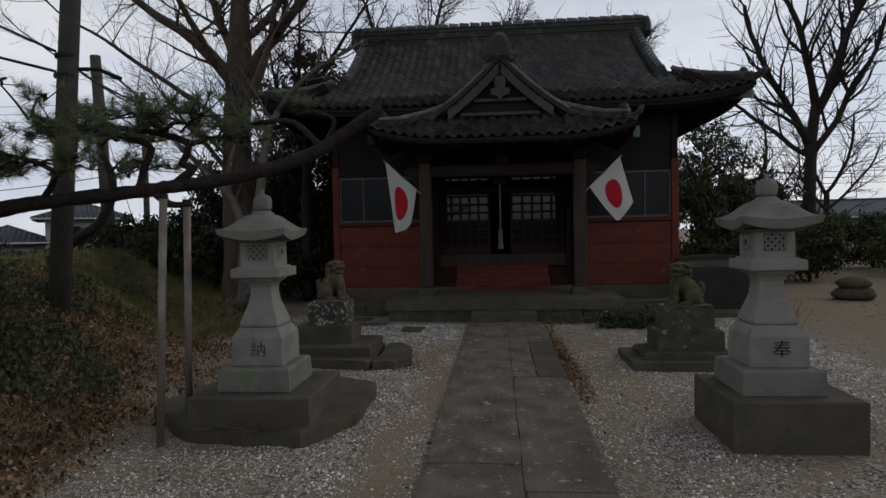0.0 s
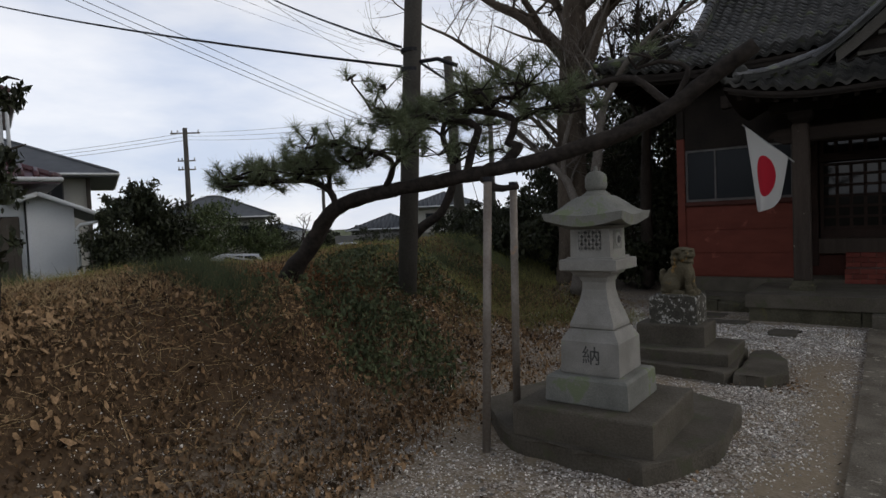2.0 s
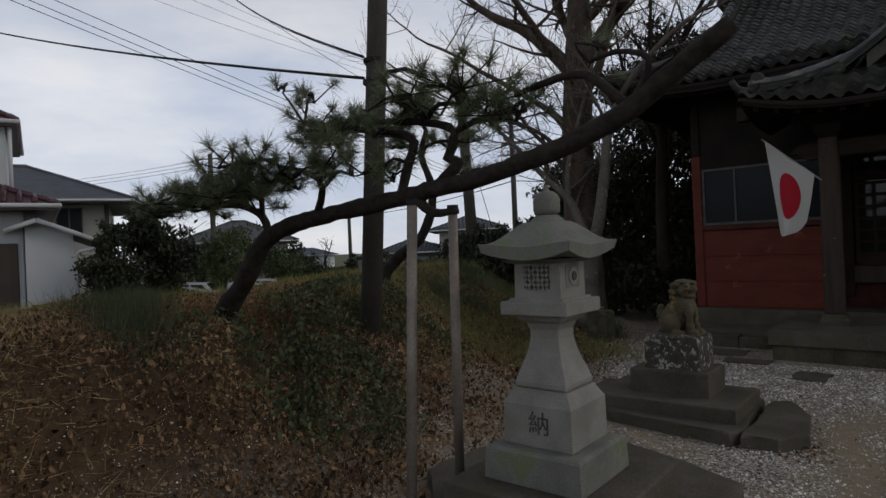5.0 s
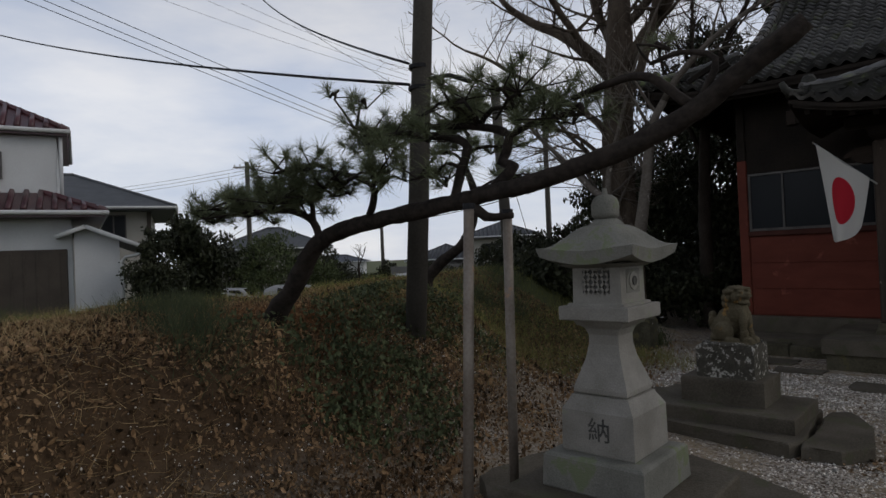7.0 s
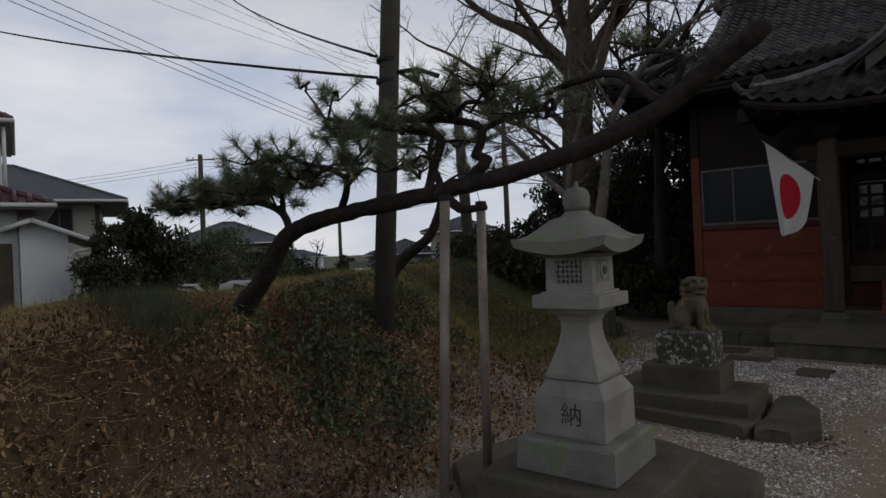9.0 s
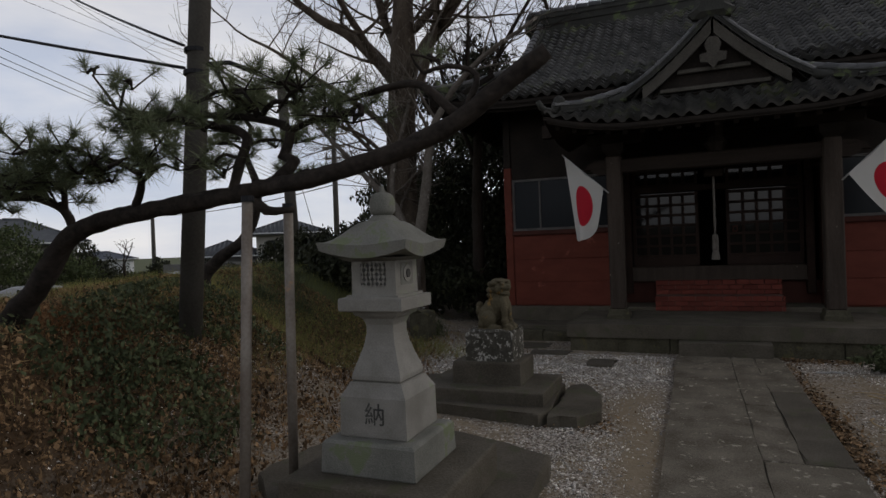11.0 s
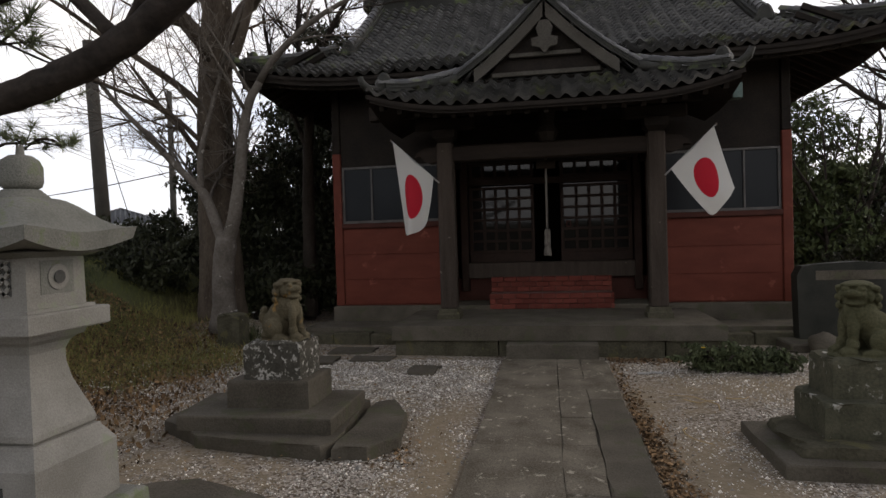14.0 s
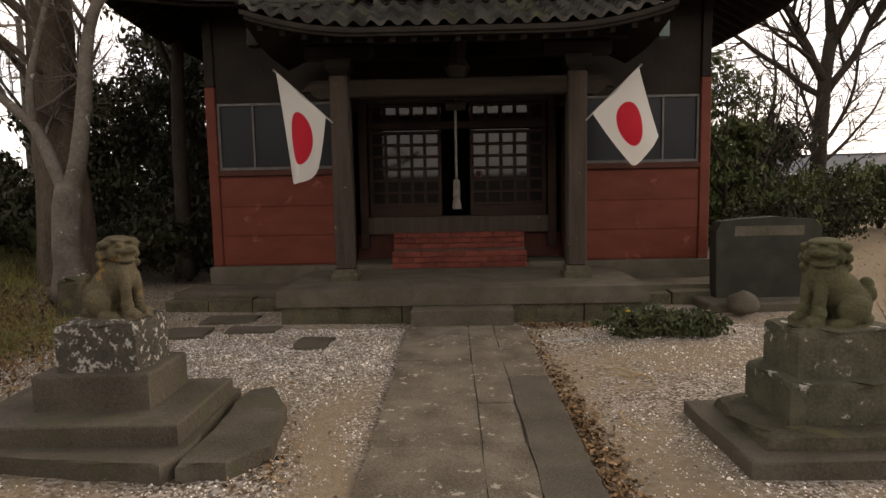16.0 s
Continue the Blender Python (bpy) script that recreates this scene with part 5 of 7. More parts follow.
# ---- trees ----
def grow(tb, p, d, length, r, level, rnd, droop=0.0, wander=0.22, twig=0.0035, dense=1.0):
    """One branch and, along it, its side branches, down to twigs."""
    n = max(3, int(length / (0.34 if level < 2 else 0.2)))
    step = length / n
    pts, radii = [Vector(p)], [r]
    d = Vector(d).normalized()
    end = max(twig, r * (0.45 if level < 2 else 0.3))
    kids = []
    for i in range(n):
        d = (d + Vector((rnd.gauss(0, wander), rnd.gauss(0, wander), rnd.gauss(0, wander) + (0.10 - droop) * (level < 4))) * 0.5).normalized()
        pts.append(pts[-1] + d * step)
        radii.append(r + (end - r) * (i + 1) / n)
        if i >= 1 or level > 1:
            kids.append((pts[-1], d.copy(), radii[-1], (i + 1) / n))
    tb.add(pts, radii, 8 if level < 1 else 6 if level < 2 else 4 if level < 3 else 3, 0.06 if level < 2 else 0, rnd)
    if level >= (4 if dense > 0.7 else 3) or r < twig * 1.3:
        return
    for q, dd, rr, f in kids:
        if rnd.random() > dense:
            continue
        for _ in range(2 if level in (1, 2, 3) and rnd.random() < 0.55 else 1):
            side = dd.cross(Vector((rnd.gauss(0, 1), rnd.gauss(0, 1), rnd.gauss(0, 1)))).normalized()
            nd = (dd * rnd.uniform(0.5, 1.0) + side * rnd.uniform(0.5, 1.0)).normalized()
            ln = length * rnd.uniform(0.32, 0.58) * (1.15 - 0.5 * f)
            grow(tb, q, nd, max(0.25, ln), max(twig, rr * rnd.uniform(0.38, 0.6)), level + 1, rnd, droop, wander, twig, dense)


def bare_tree(label, trunk, radii, limbs, seed, material, twig=0.004, category="tree", dense=1.0, stems=()):
    rnd = random.Random(seed)
    x, y, z = trunk[0]
    t = thing("bare_tree", label, category, (x, y, z), 0, "bare trees")
    off = Vector((x, y, z))
    tb = Tubes()
    pts = [Vector(q) - off for q in curve_points(trunk, 0.25)]
    n = len(pts)
    rr = [float(np.interp(i / (n - 1), np.linspace(0, 1, len(radii)), radii)) for i in range(n)]
    tb.add(pts, rr, 14, 0.05, rnd)
    tb.part("trunk", material, t)
    for spts, r0, r1, kids in stems:
        lb = Tubes()
        cp = curve_points([Vector(q) - off for q in spts], 0.12)
        lb.add(cp, list(np.linspace(r0, r1, len(cp))), 10, 0.05, rnd)
        for k in range(kids):
            q = cp[int(len(cp) * (0.45 + 0.5 * k / kids))]
            grow(lb, q, (rnd.gauss(0, 0.6), rnd.gauss(0, 0.6), 0.7), rnd.uniform(1.0, 1.9), r1 * 0.6, 2, rnd, 0.0, 0.2, twig, dense)
        grow(lb, cp[-1], cp[-1] - cp[-3], 2.2, r1, 1, rnd, 0.0, 0.2, twig, dense)
        lb.part("limb", material, t)
    for start, d, length, r in limbs:
        lb = Tubes()
        grow(lb, Vector(start) - off, d, length, r, 1, rnd, 0.0, 0.2, twig, dense)
        lb.part("limb", material, t)
    return t


def leaf_cloud(blobs, count, size, rng):
    """Small folded leaves in shells of uneven clumps."""
    v = np.array([[-0.5, 0, 0], [0, -0.22, 0.05], [0.5, 0, -0.04], [0, 0.22, 0.05]])
    f = np.array([[0, 1, 2], [0, 2, 3]])
    places = []
    vol = np.array([b[1][0] * b[1][1] * b[1][2] for b in blobs]) ** (2 / 3)
    for (c, r), k in zip(blobs, (count * vol / vol.sum()).astype(int)):
        sub = rng.normal(0, 1, (max(4, k // 40), 3))
        sub /= np.linalg.norm(sub, axis=1)[:, None]
        sub *= rng.uniform(0.35, 1.05, (len(sub), 1))
        pick = sub[rng.integers(0, len(sub), k)] + rng.normal(0, 0.13, (k, 3))
        places.append(np.array(c) + pick * np.array(r))
    places = np.concatenate(places)
    m = random_mats(places, size * rng.uniform(0.6, 1.4, len(places)), rng)
    return spread(v, f, m)


def leafy_tree(name, label, at, trunk_r, blobs, count, size, material, seed, group="", category="tree", bark=None):
    rng, rnd = np.random.default_rng(seed), random.Random(seed)
    t = thing(name, label, category, at, 0, group)
    tb = Tubes()
    top = max(b[0][2] for b in blobs)
    tb.add([(0, 0, min(0.0, float(land(at[0], at[1])) - at[2]) - 0.1), (0.05, 0.03, top * 0.4), (-0.05, 0.05, top * 0.8)], [trunk_r, trunk_r * 0.8, trunk_r * 0.4], 8, 0.05, rnd)
    for c, r in blobs:
        mid = Vector((0, 0, max(0.15, c[2] * 0.5)))
        tb.add([mid, mid.lerp(Vector(c), 0.6) + Vector((0, 0, 0.05)), Vector(c)], [trunk_r * 0.45, trunk_r * 0.3, 0.012], 5, 0.05, rnd)
        for _ in range(5):
            e = Vector(c) + Vector((rnd.uniform(-1, 1) * r[0], rnd.uniform(-1, 1) * r[1], rnd.uniform(-0.8, 1) * r[2]))
            tb.add([Vector(c), Vector(c).lerp(e, 0.6) + Vector((0, 0, 0.04)), e], [0.02, 0.012, 0.005], 4)
    tb.part("trunk", bark or M_bark_dark, t)
    v, f = leaf_cloud(blobs, count, size, rng)
    tagged(tri_part("crown", v, f, material, t), kind="stuff")
    return t


# old tree beside the hall: thick trunk, and a paler forked stem at its foot
bare_tree("tall leafless tree with a thick grey trunk beside the hall",
          [(-5.5, 12.9, 0.15), (-5.47, 12.86, 1.2), (-5.5, 12.84, 2.6), (-5.46, 12.85, 4.0), (-5.35, 12.8, 5.2), (-5.3, 12.8, 6.6)], [0.42, 0.33, 0.29, 0.28, 0.24, 0.17],
          [((-5.3, 12.8, 4.8), (0.5, -0.15, 0.9), 3.6, 0.13),
           ((-5.3, 12.8, 6.4), (-0.35, -0.2, 1.0), 3.6, 0.14), ((-5.3, 12.8, 6.3), (0.55, 0.3, 0.9), 3.6, 0.13), ((-5.4, 12.8, 5.3), (-0.6, 0.5, 0.8), 3.8, 0.12),
           ((-5.5, 12.8, 2.8), (-0.9, 0.1, 0.7), 3.0, 0.06), ((-5.4, 12.7, 4.5), (0.2, -0.8, 0.8), 2.8, 0.09), ((-5.3, 12.8, 5.6), (0.9, 0.2, 0.75), 3.2, 0.09)], 5, M_bark,
          stems=(([(-5.45, 12.75, 4.75), (-5.9, 12.65, 5.3), (-6.37, 12.6, 5.75), (-7.0, 12.6, 6.15), (-7.44, 12.6, 6.5)], 0.15, 0.07, 3),
                 ([(-5.45, 12.7, 3.65), (-5.9, 12.65, 4.1), (-6.41, 12.6, 4.49), (-7.0, 12.6, 4.9), (-7.49, 12.6, 5.23), (-8.2, 12.6, 5.75), (-8.82, 12.6, 6.1)], 0.07, 0.025, 5),
                 ([(-5.4, 12.7, 4.2), (-4.98, 12.65, 4.6), (-4.62, 12.6, 5.5), (-4.5, 12.6, 6.3)], 0.09, 0.05, 2),
                 ([(-5.45, 12.6, 3.1), (-6.0, 12.3, 3.7), (-6.6, 12.0, 4.0), (-7.4, 11.8, 4.4)], 0.045, 0.02, 5)), dense=0.84, twig=0.003)
bare_tree("pale forked leafless tree with two smooth stems",
          [(-5.08, 12.2, 0.15), (-5.06, 12.2, 0.6), (-5.06, 12.2, 1.1), (-5.0, 12.2, 1.5), (-4.99, 12.2, 1.66)], [0.24, 0.18, 0.165, 0.17, 0.13],
          [], 8, M_bark_pale, stems=(([(-4.98, 12.2, 1.52), (-4.85, 12.2, 1.9), (-4.74, 12.2, 2.45), (-4.67, 12.2, 2.9), (-4.63, 12.2, 3.26), (-4.52, 12.2, 3.71), (-4.33, 12.2, 4.02)], 0.115, 0.06, 5),
                                    ([(-5.0, 12.2, 1.5), (-5.27, 12.2, 2.2), (-5.4, 12.2, 2.42), (-5.74, 12.2, 2.75), (-5.98, 12.18, 3.0)], 0.1, 0.05, 5),
                                    ([(-5.38, 12.2, 2.38), (-5.37, 12.2, 2.92), (-5.22, 12.2, 3.45), (-4.96, 12.2, 4.25)], 0.055, 0.03, 4)))
bare_tree("slender leafless tree behind the hall corner", [(-4.6, 14.6, 0.1), (-4.55, 14.5, 2.5), (-4.4, 14.4, 4.6)], [0.14, 0.11, 0.08],
          [((-4.4, 14.4, 4.5), (0.3, 0, 1), 3.0, 0.06), ((-4.5, 14.5, 3.2), (-0.4, -0.3, 0.9), 2.8, 0.06), ((-4.42, 14.4, 4.2), (-0.3, 0.3, 1), 2.8, 0.06)], 12, M_bark_dark)
bare_tree("tall leafless tree on the sandy court", [(10.3, 22.0, -0.05), (10.35, 22.0, 2.0), (10.45, 22.0, 4.4), (10.6, 22.0, 5.6)], [0.3, 0.21, 0.18, 0.16],
          [((10.4, 22.0, 4.3), (-0.75, -0.2, 0.7), 5.2, 0.13), ((10.6, 22.0, 5.5), (-0.25, 0, 1.0), 5.0, 0.13), ((10.55, 22.0, 5.2), (0.55, 0.1, 0.9), 5.4, 0.13),
           ((10.5, 22.0, 4.0), (0.6, -0.2, 0.8), 5.0, 0.11), ((10.4, 22.0, 3.9), (-0.9, 0.2, 0.45), 4.6, 0.09), ((10.55, 22, 5.3), (0.1, -0.6, 0.9), 4.4, 0.1)], 21, M_bark_dark, 0.006, dense=0.62)
bare_tree("leafless tree behind the shrine roof", [(1.5, 24, 0), (1.5, 24, 3), (1.4, 24, 6)], [0.3, 0.25, 0.18],
          [((1.4, 24, 5.6), (-0.5, 0, 1), 4.6, 0.13), ((1.4, 24, 5.8), (0.5, 0, 1), 4.6, 0.13), ((1.4, 24, 5.0), (0.9, 0.2, 0.8), 4.2, 0.1), ((1.4, 24, 5.0), (-0.9, 0.2, 0.8), 4.4, 0.1)], 31, M_bark_dark, 0.006, dense=0.75)
bare_tree("leafless tree behind the shrine roof", [(-3.2, 23, 0), (-3.2, 23, 3), (-3.4, 23, 6)], [0.3, 0.25, 0.18],
          [((-3.4, 23, 5.6), (-0.6, 0, 1), 4.6, 0.13), ((-3.4, 23, 5.8), (0.5, 0, 1), 4.6, 0.13), ((-3.4, 23, 5.0), (0.9, 0.2, 0.8), 4.2, 0.1), ((-3.4, 23, 4.6), (-1.0, 0.2, 0.7), 4.4, 0.1)], 32, M_bark_dark, 0.006, dense=0.75)
bare_tree("leafless tree behind the shrine roof", [(4.6, 25, 0), (4.6, 25, 3), (4.7, 25, 5.5)], [0.26, 0.2, 0.15],
          [((4.7, 25, 5.3), (-0.5, 0, 1), 4.0, 0.12), ((4.7, 25, 5.4), (0.5, 0, 1), 4.0, 0.12), ((4.7, 25, 4.6), (0.9, 0.2, 0.7), 3.6, 0.09)], 33, M_bark_dark, 0.006, dense=0.75)
bare_tree("small leafless tree among the shrubs", [(8.2, 21, 0), (8.2, 21, 1.2), (8.1, 21, 2.4)], [0.12, 0.1, 0.08],
          [((8.1, 21, 2.2), (-0.6, 0, 1), 2.8, 0.06), ((8.1, 21, 2.3), (0.5, 0, 1), 2.8, 0.06), ((8.15, 21, 1.6), (0.9, 0.2, 0.7), 2.6, 0.05), ((8.15, 21, 1.6), (-0.9, -0.2, 0.8), 2.6, 0.05)], 34, M_bark_dark, 0.007)
bare_tree("small leafless tree among the shrubs", [(13.5, 27, 0), (13.5, 27, 1.5), (13.5, 27, 3)], [0.16, 0.13, 0.1],
          [((13.5, 27, 2.8), (-0.6, 0, 1), 3.4, 0.08), ((13.5, 27, 2.9), (0.5, 0, 1), 3.4, 0.08), ((13.5, 27, 2.2), (0.9, 0.2, 0.7), 3.2, 0.07), ((13.5, 27, 2.2), (-0.9, -0.2, 0.8), 3.2, 0.07)], 35, M_bark_dark, 0.009)

# dark evergreens behind the old tree, and shrubs round the court
EV = "dark evergreen broadleaf tree behind the hall"
leafy_tree("evergreen_tree", EV, (-5.0, 16.6, 0.1), 0.14, [((0.2, 0, 1.6), (0.9, 0.8, 1.1)), ((0.4, 0, 3.0), (1.1, 0.9, 1.2)), ((-0.6, 0, 3.6), (0.9, 0.8, 0.9)), ((0.9, 0.2, 2.1), (0.7, 0.7, 0.9))], 10500, 0.125, M_leaf, 41, "evergreens")
leafy_tree("evergreen_tree", EV, (-5.6, 17.4, 0.1), 0.17, [((0.2, 0, 4.3), (1.2, 0.9, 0.9)), ((-0.7, 0, 5.2), (1.0, 0.8, 0.8)), ((0.9, 0, 5.4), (1.0, 0.8, 0.8)), ((0.2, 0, 6.2), (0.9, 0.8, 0.7))], 7000, 0.13, M_leaf, 47, "evergreens")
leafy_tree("evergreen_tree", EV, (-6.6, 15.6, 0.3), 0.14, [((0, 0, 1.3), (1.0, 0.8, 0.9)), ((-0.4, 0, 2.4), (1.0, 0.8, 0.9)), ((0.5, 0, 2.7), (0.8, 0.8, 1.0))], 9000, 0.125, M_leaf, 42, "evergreens")
leafy_tree("evergreen_tree", EV, (-4.4, 18.4, 0.0), 0.16, [((0, 0, 1.5), (1.0, 0.9, 1.2)), ((0.2, 0, 3.2), (1.2, 0.9, 1.2)), ((-1.2, 0, 2.2), (1.0, 0.8, 1.2))], 10500, 0.13, M_leaf, 43, "evergreens")
leafy_tree("evergreen_tree", EV, (-6.4, 18.6, 0.2), 0.16, [((0, 0, 1.2), (1.4, 0.9, 1.1)), ((-0.2, 0, 2.6), (1.1, 0.9, 1.1))], 7000, 0.13, M_leaf, 44, "evergreens")
for k in range(7):
    leafy_tree("evergreen_tree", EV, (-10.2 + 1.25 * k, 20.6 + 0.4 * (k % 2), 0.0), 0.12, [((0, 0, 0.9), (0.95, 0.7, 0.9)), ((0.1, 0, 2.1 + 0.4 * (k % 3 > 0)), (0.9, 0.7, 0.9))], 3000, 0.19, M_leaf, 70 + k, "evergreens")
leafy_tree("evergreen_shrub", "low dark undergrowth beside the hall wall", (-5.6, 14.2, 0.2), 0.05, [((0, 0, 0.45), (0.8, 0.5, 0.5)), ((-1.0, 0.3, 0.5), (0.8, 0.6, 0.5)), ((0.9, 0.4, 0.6), (0.6, 0.5, 0.6))], 4200, 0.12, M_leaf, 46, "undergrowth", "shrub")
leafy_tree("evergreen_shrub", "low dark undergrowth beside the hall wall", (-4.7, 14.9, 0.1), 0.05, [((0, 0, 0.5), (0.7, 0.6, 0.5)), ((-0.9, 0.4, 0.55), (0.7, 0.6, 0.5)), ((0.1, 1.6, 0.7), (0.8, 0.8, 0.7))], 5200, 0.12, M_leaf, 45, "undergrowth", "shrub")
for k, (x, y) in enumerate(((-7.3, 13.6), (-8.4, 14.6), (-9.6, 15.2), (-7.8, 16.4))):
    leafy_tree("evergreen_shrub", "low dark undergrowth behind the old tree", (x, y, float(land(x, y))), 0.05, [((0, 0, 0.4), (0.8, 0.6, 0.45)), ((0.6, 0.3, 0.6), (0.7, 0.6, 0.5)), ((-0.6, 0.2, 0.5), (0.7, 0.6, 0.5))], 4200, 0.11, M_leaf, 140 + k, "undergrowth", "shrub")
SH = "dense green shrub at the edge of the court"
leafy_tree("shrub", SH, (6.0, 19.0, 0), 0.07, [((0, 0, 0.8), (0.9, 0.7, 0.7)), ((0.3, 0, 1.7), (0.9, 0.7, 0.7)), ((-0.5, 0.2, 2.4), (0.8, 0.6, 0.6)), ((0.8, 0, 2.6), (0.7, 0.6, 0.5))], 6800, 0.15, M_leaf_mid, 51, "court shrubs", "shrub")
leafy_tree("shrub", SH, (7.6, 20.4, 0), 0.07, [((0, 0, 0.8), (1.1, 0.8, 0.8)), ((0.2, 0, 1.9), (0.9, 0.7, 0.8)), ((0.9, 0.2, 2.6), (0.8, 0.6, 0.5))], 6400, 0.15, M_leaf, 52, "court shrubs", "shrub")
leafy_tree("shrub", SH, (12.6, 20.6, 0), 0.07, [((0, 0, 0.7), (1.0, 0.8, 0.7)), ((1.2, 0.2, 0.8), (1.0, 0.8, 0.8)), ((0.4, 0.4, 1.5), (0.9, 0.7, 0.6))], 6800, 0.16, M_leaf_mid, 53, "court shrubs", "shrub")
leafy_tree("shrub", SH, (15.2, 21.2, 0), 0.07, [((0, 0, 0.8), (1.3, 0.8, 0.8)), ((0.8, 0.4, 1.7), (1.2, 0.7, 0.8)), ((1.4, 0.4, 2.8), (0.9, 0.7, 0.9))], 7200, 0.16, M_leaf, 54, "court shrubs", "shrub")
for k in range(7):
    leafy_tree("shrub", SH, (11.8 + 1.7 * k, 23.4 + 0.5 * (k % 2), 0), 0.07, [((0, 0, 0.7), (1.0, 0.7, 0.7)), ((0.2, 0, 1.3 + 0.25 * (k % 3)), (0.9, 0.6, 0.6))], 3200, 0.15, M_leaf_mid if k % 2 else M_leaf, 90 + k, "court shrubs", "shrub")
leafy_tree("shrub", SH, (5.6, 23.5, 0), 0.1, [((0, 0, 2.0), (1.1, 0.8, 1.0)), ((-0.3, 0, 3.3), (1.0, 0.8, 0.8)), ((1.2, 0, 3.0), (0.9, 0.8, 0.8))], 6400, 0.17, M_leaf_mid, 55, "court shrubs", "shrub")
leafy_tree("shrub", SH, (8.9, 24.0, 0), 0.08, [((0, 0, 1.0), (1.2, 0.8, 1.0)), ((-0.3, 0, 2.2), (1.1, 0.8, 0.9)), ((0.6, 0, 3.0), (0.9, 0.7, 0.7))], 6400, 0.17, M_leaf_mid, 57, "court shrubs", "shrub")
leafy_tree("shrub", "tall loose-leaved shrub at the edge of the court", (6.6, 20.6, 0), 0.09, [((0, 0, 2.6), (1.0, 0.8, 0.9)), ((-0.6, 0, 3.6), (0.9, 0.7, 0.8)), ((0.7, 0, 3.9), (0.9, 0.7, 0.8)), ((0, 0.2, 4.6), (0.8, 0.7, 0.6))], 5200, 0.12, M_leaf_mid, 58, "court shrubs", "shrub")
for k, (x, y, h) in enumerate(((7.0, 17.6, 1.3), (8.6, 18.4, 1.0), (9.4, 19.6, 1.5), (6.4, 16.8, 0.9), (14.0, 19.2, 1.4), (15.8, 18.6, 1.9), (11.4, 24.5, 1.4))):
    leafy_tree("shrub", SH, (x, y, 0), 0.06, [((0, 0, h * 0.55), (0.85, 0.6, h * 0.5)), ((0.4, 0.1, h), (0.6, 0.5, h * 0.4)), ((-0.5, 0.1, h * 0.8), (0.5, 0.5, h * 0.4))], 2600, 0.12, M_leaf if k % 2 else M_leaf_mid, 160 + k, "court shrubs", "shrub")
for k, (x, y) in enumerate(((6.2, 18.6), (7.4, 19.2), (9.2, 21.4), (12.2, 25.0))):
    bare_tree("thin leafless sapling in the thicket", [(x, y, 0), (x + 0.05, y, 1.0), (x - 0.05, y, 2.0)], [0.06, 0.05, 0.04],
              [((x - 0.05, y, 1.9), (-0.5, 0, 1), 2.2, 0.035), ((x - 0.05, y, 1.8), (0.5, 0.2, 1), 2.2, 0.035), ((x, y, 1.3), (0.8, -0.2, 0.9), 1.9, 0.03), ((x, y, 1.2), (-0.8, 0.2, 0.9), 1.9, 0.03)], 170 + k, M_bark_dark, 0.006, dense=0.72)
leafy_tree("round_shrub", "low clipped shrub with a yellow flower before the terrace", (1.95, 10.5, 0), 0.03, [((-0.3, 0, 0.12), (0.3, 0.24, 0.16)), ((0.05, 0, 0.14), (0.32, 0.26, 0.17)), ((0.4, 0.02, 0.10), (0.32, 0.22, 0.13))], 5200, 0.055, M_weed, 56, "", "shrub")
part("flower", rings([(0, 0.008), (0.012, 0.026), (0.02, 0.008)], 8), M_yellow, bpy.data.objects["round_shrub"], "small yellow bloom").location = (-0.35, -0.16, 0.27)


# ---- crooked pine over the lantern ----
NV, NF = [], []
rng = np.random.default_rng(77)
for k in range(95):
    a, e = rng.uniform(0, 2 * np.pi), rng.uniform(-0.25, 1.35)
    d = np.array([np.cos(a) * np.cos(e), np.sin(a) * np.cos(e), np.sin(e)])
    s = np.cross(d, rng.normal(0, 1, 3))
    s /= np.linalg.norm(s)
    ln = rng.uniform(0.085, 0.14)
    base = d * 0.006 + np.array([0, 0, rng.uniform(-0.05, 0.03)])
    NV += [base - s * 0.0021, base + s * 0.0021, base + d * ln + np.array([0, 0, -0.006])]
    NF.append((3 * k, 3 * k + 1, 3 * k + 2))


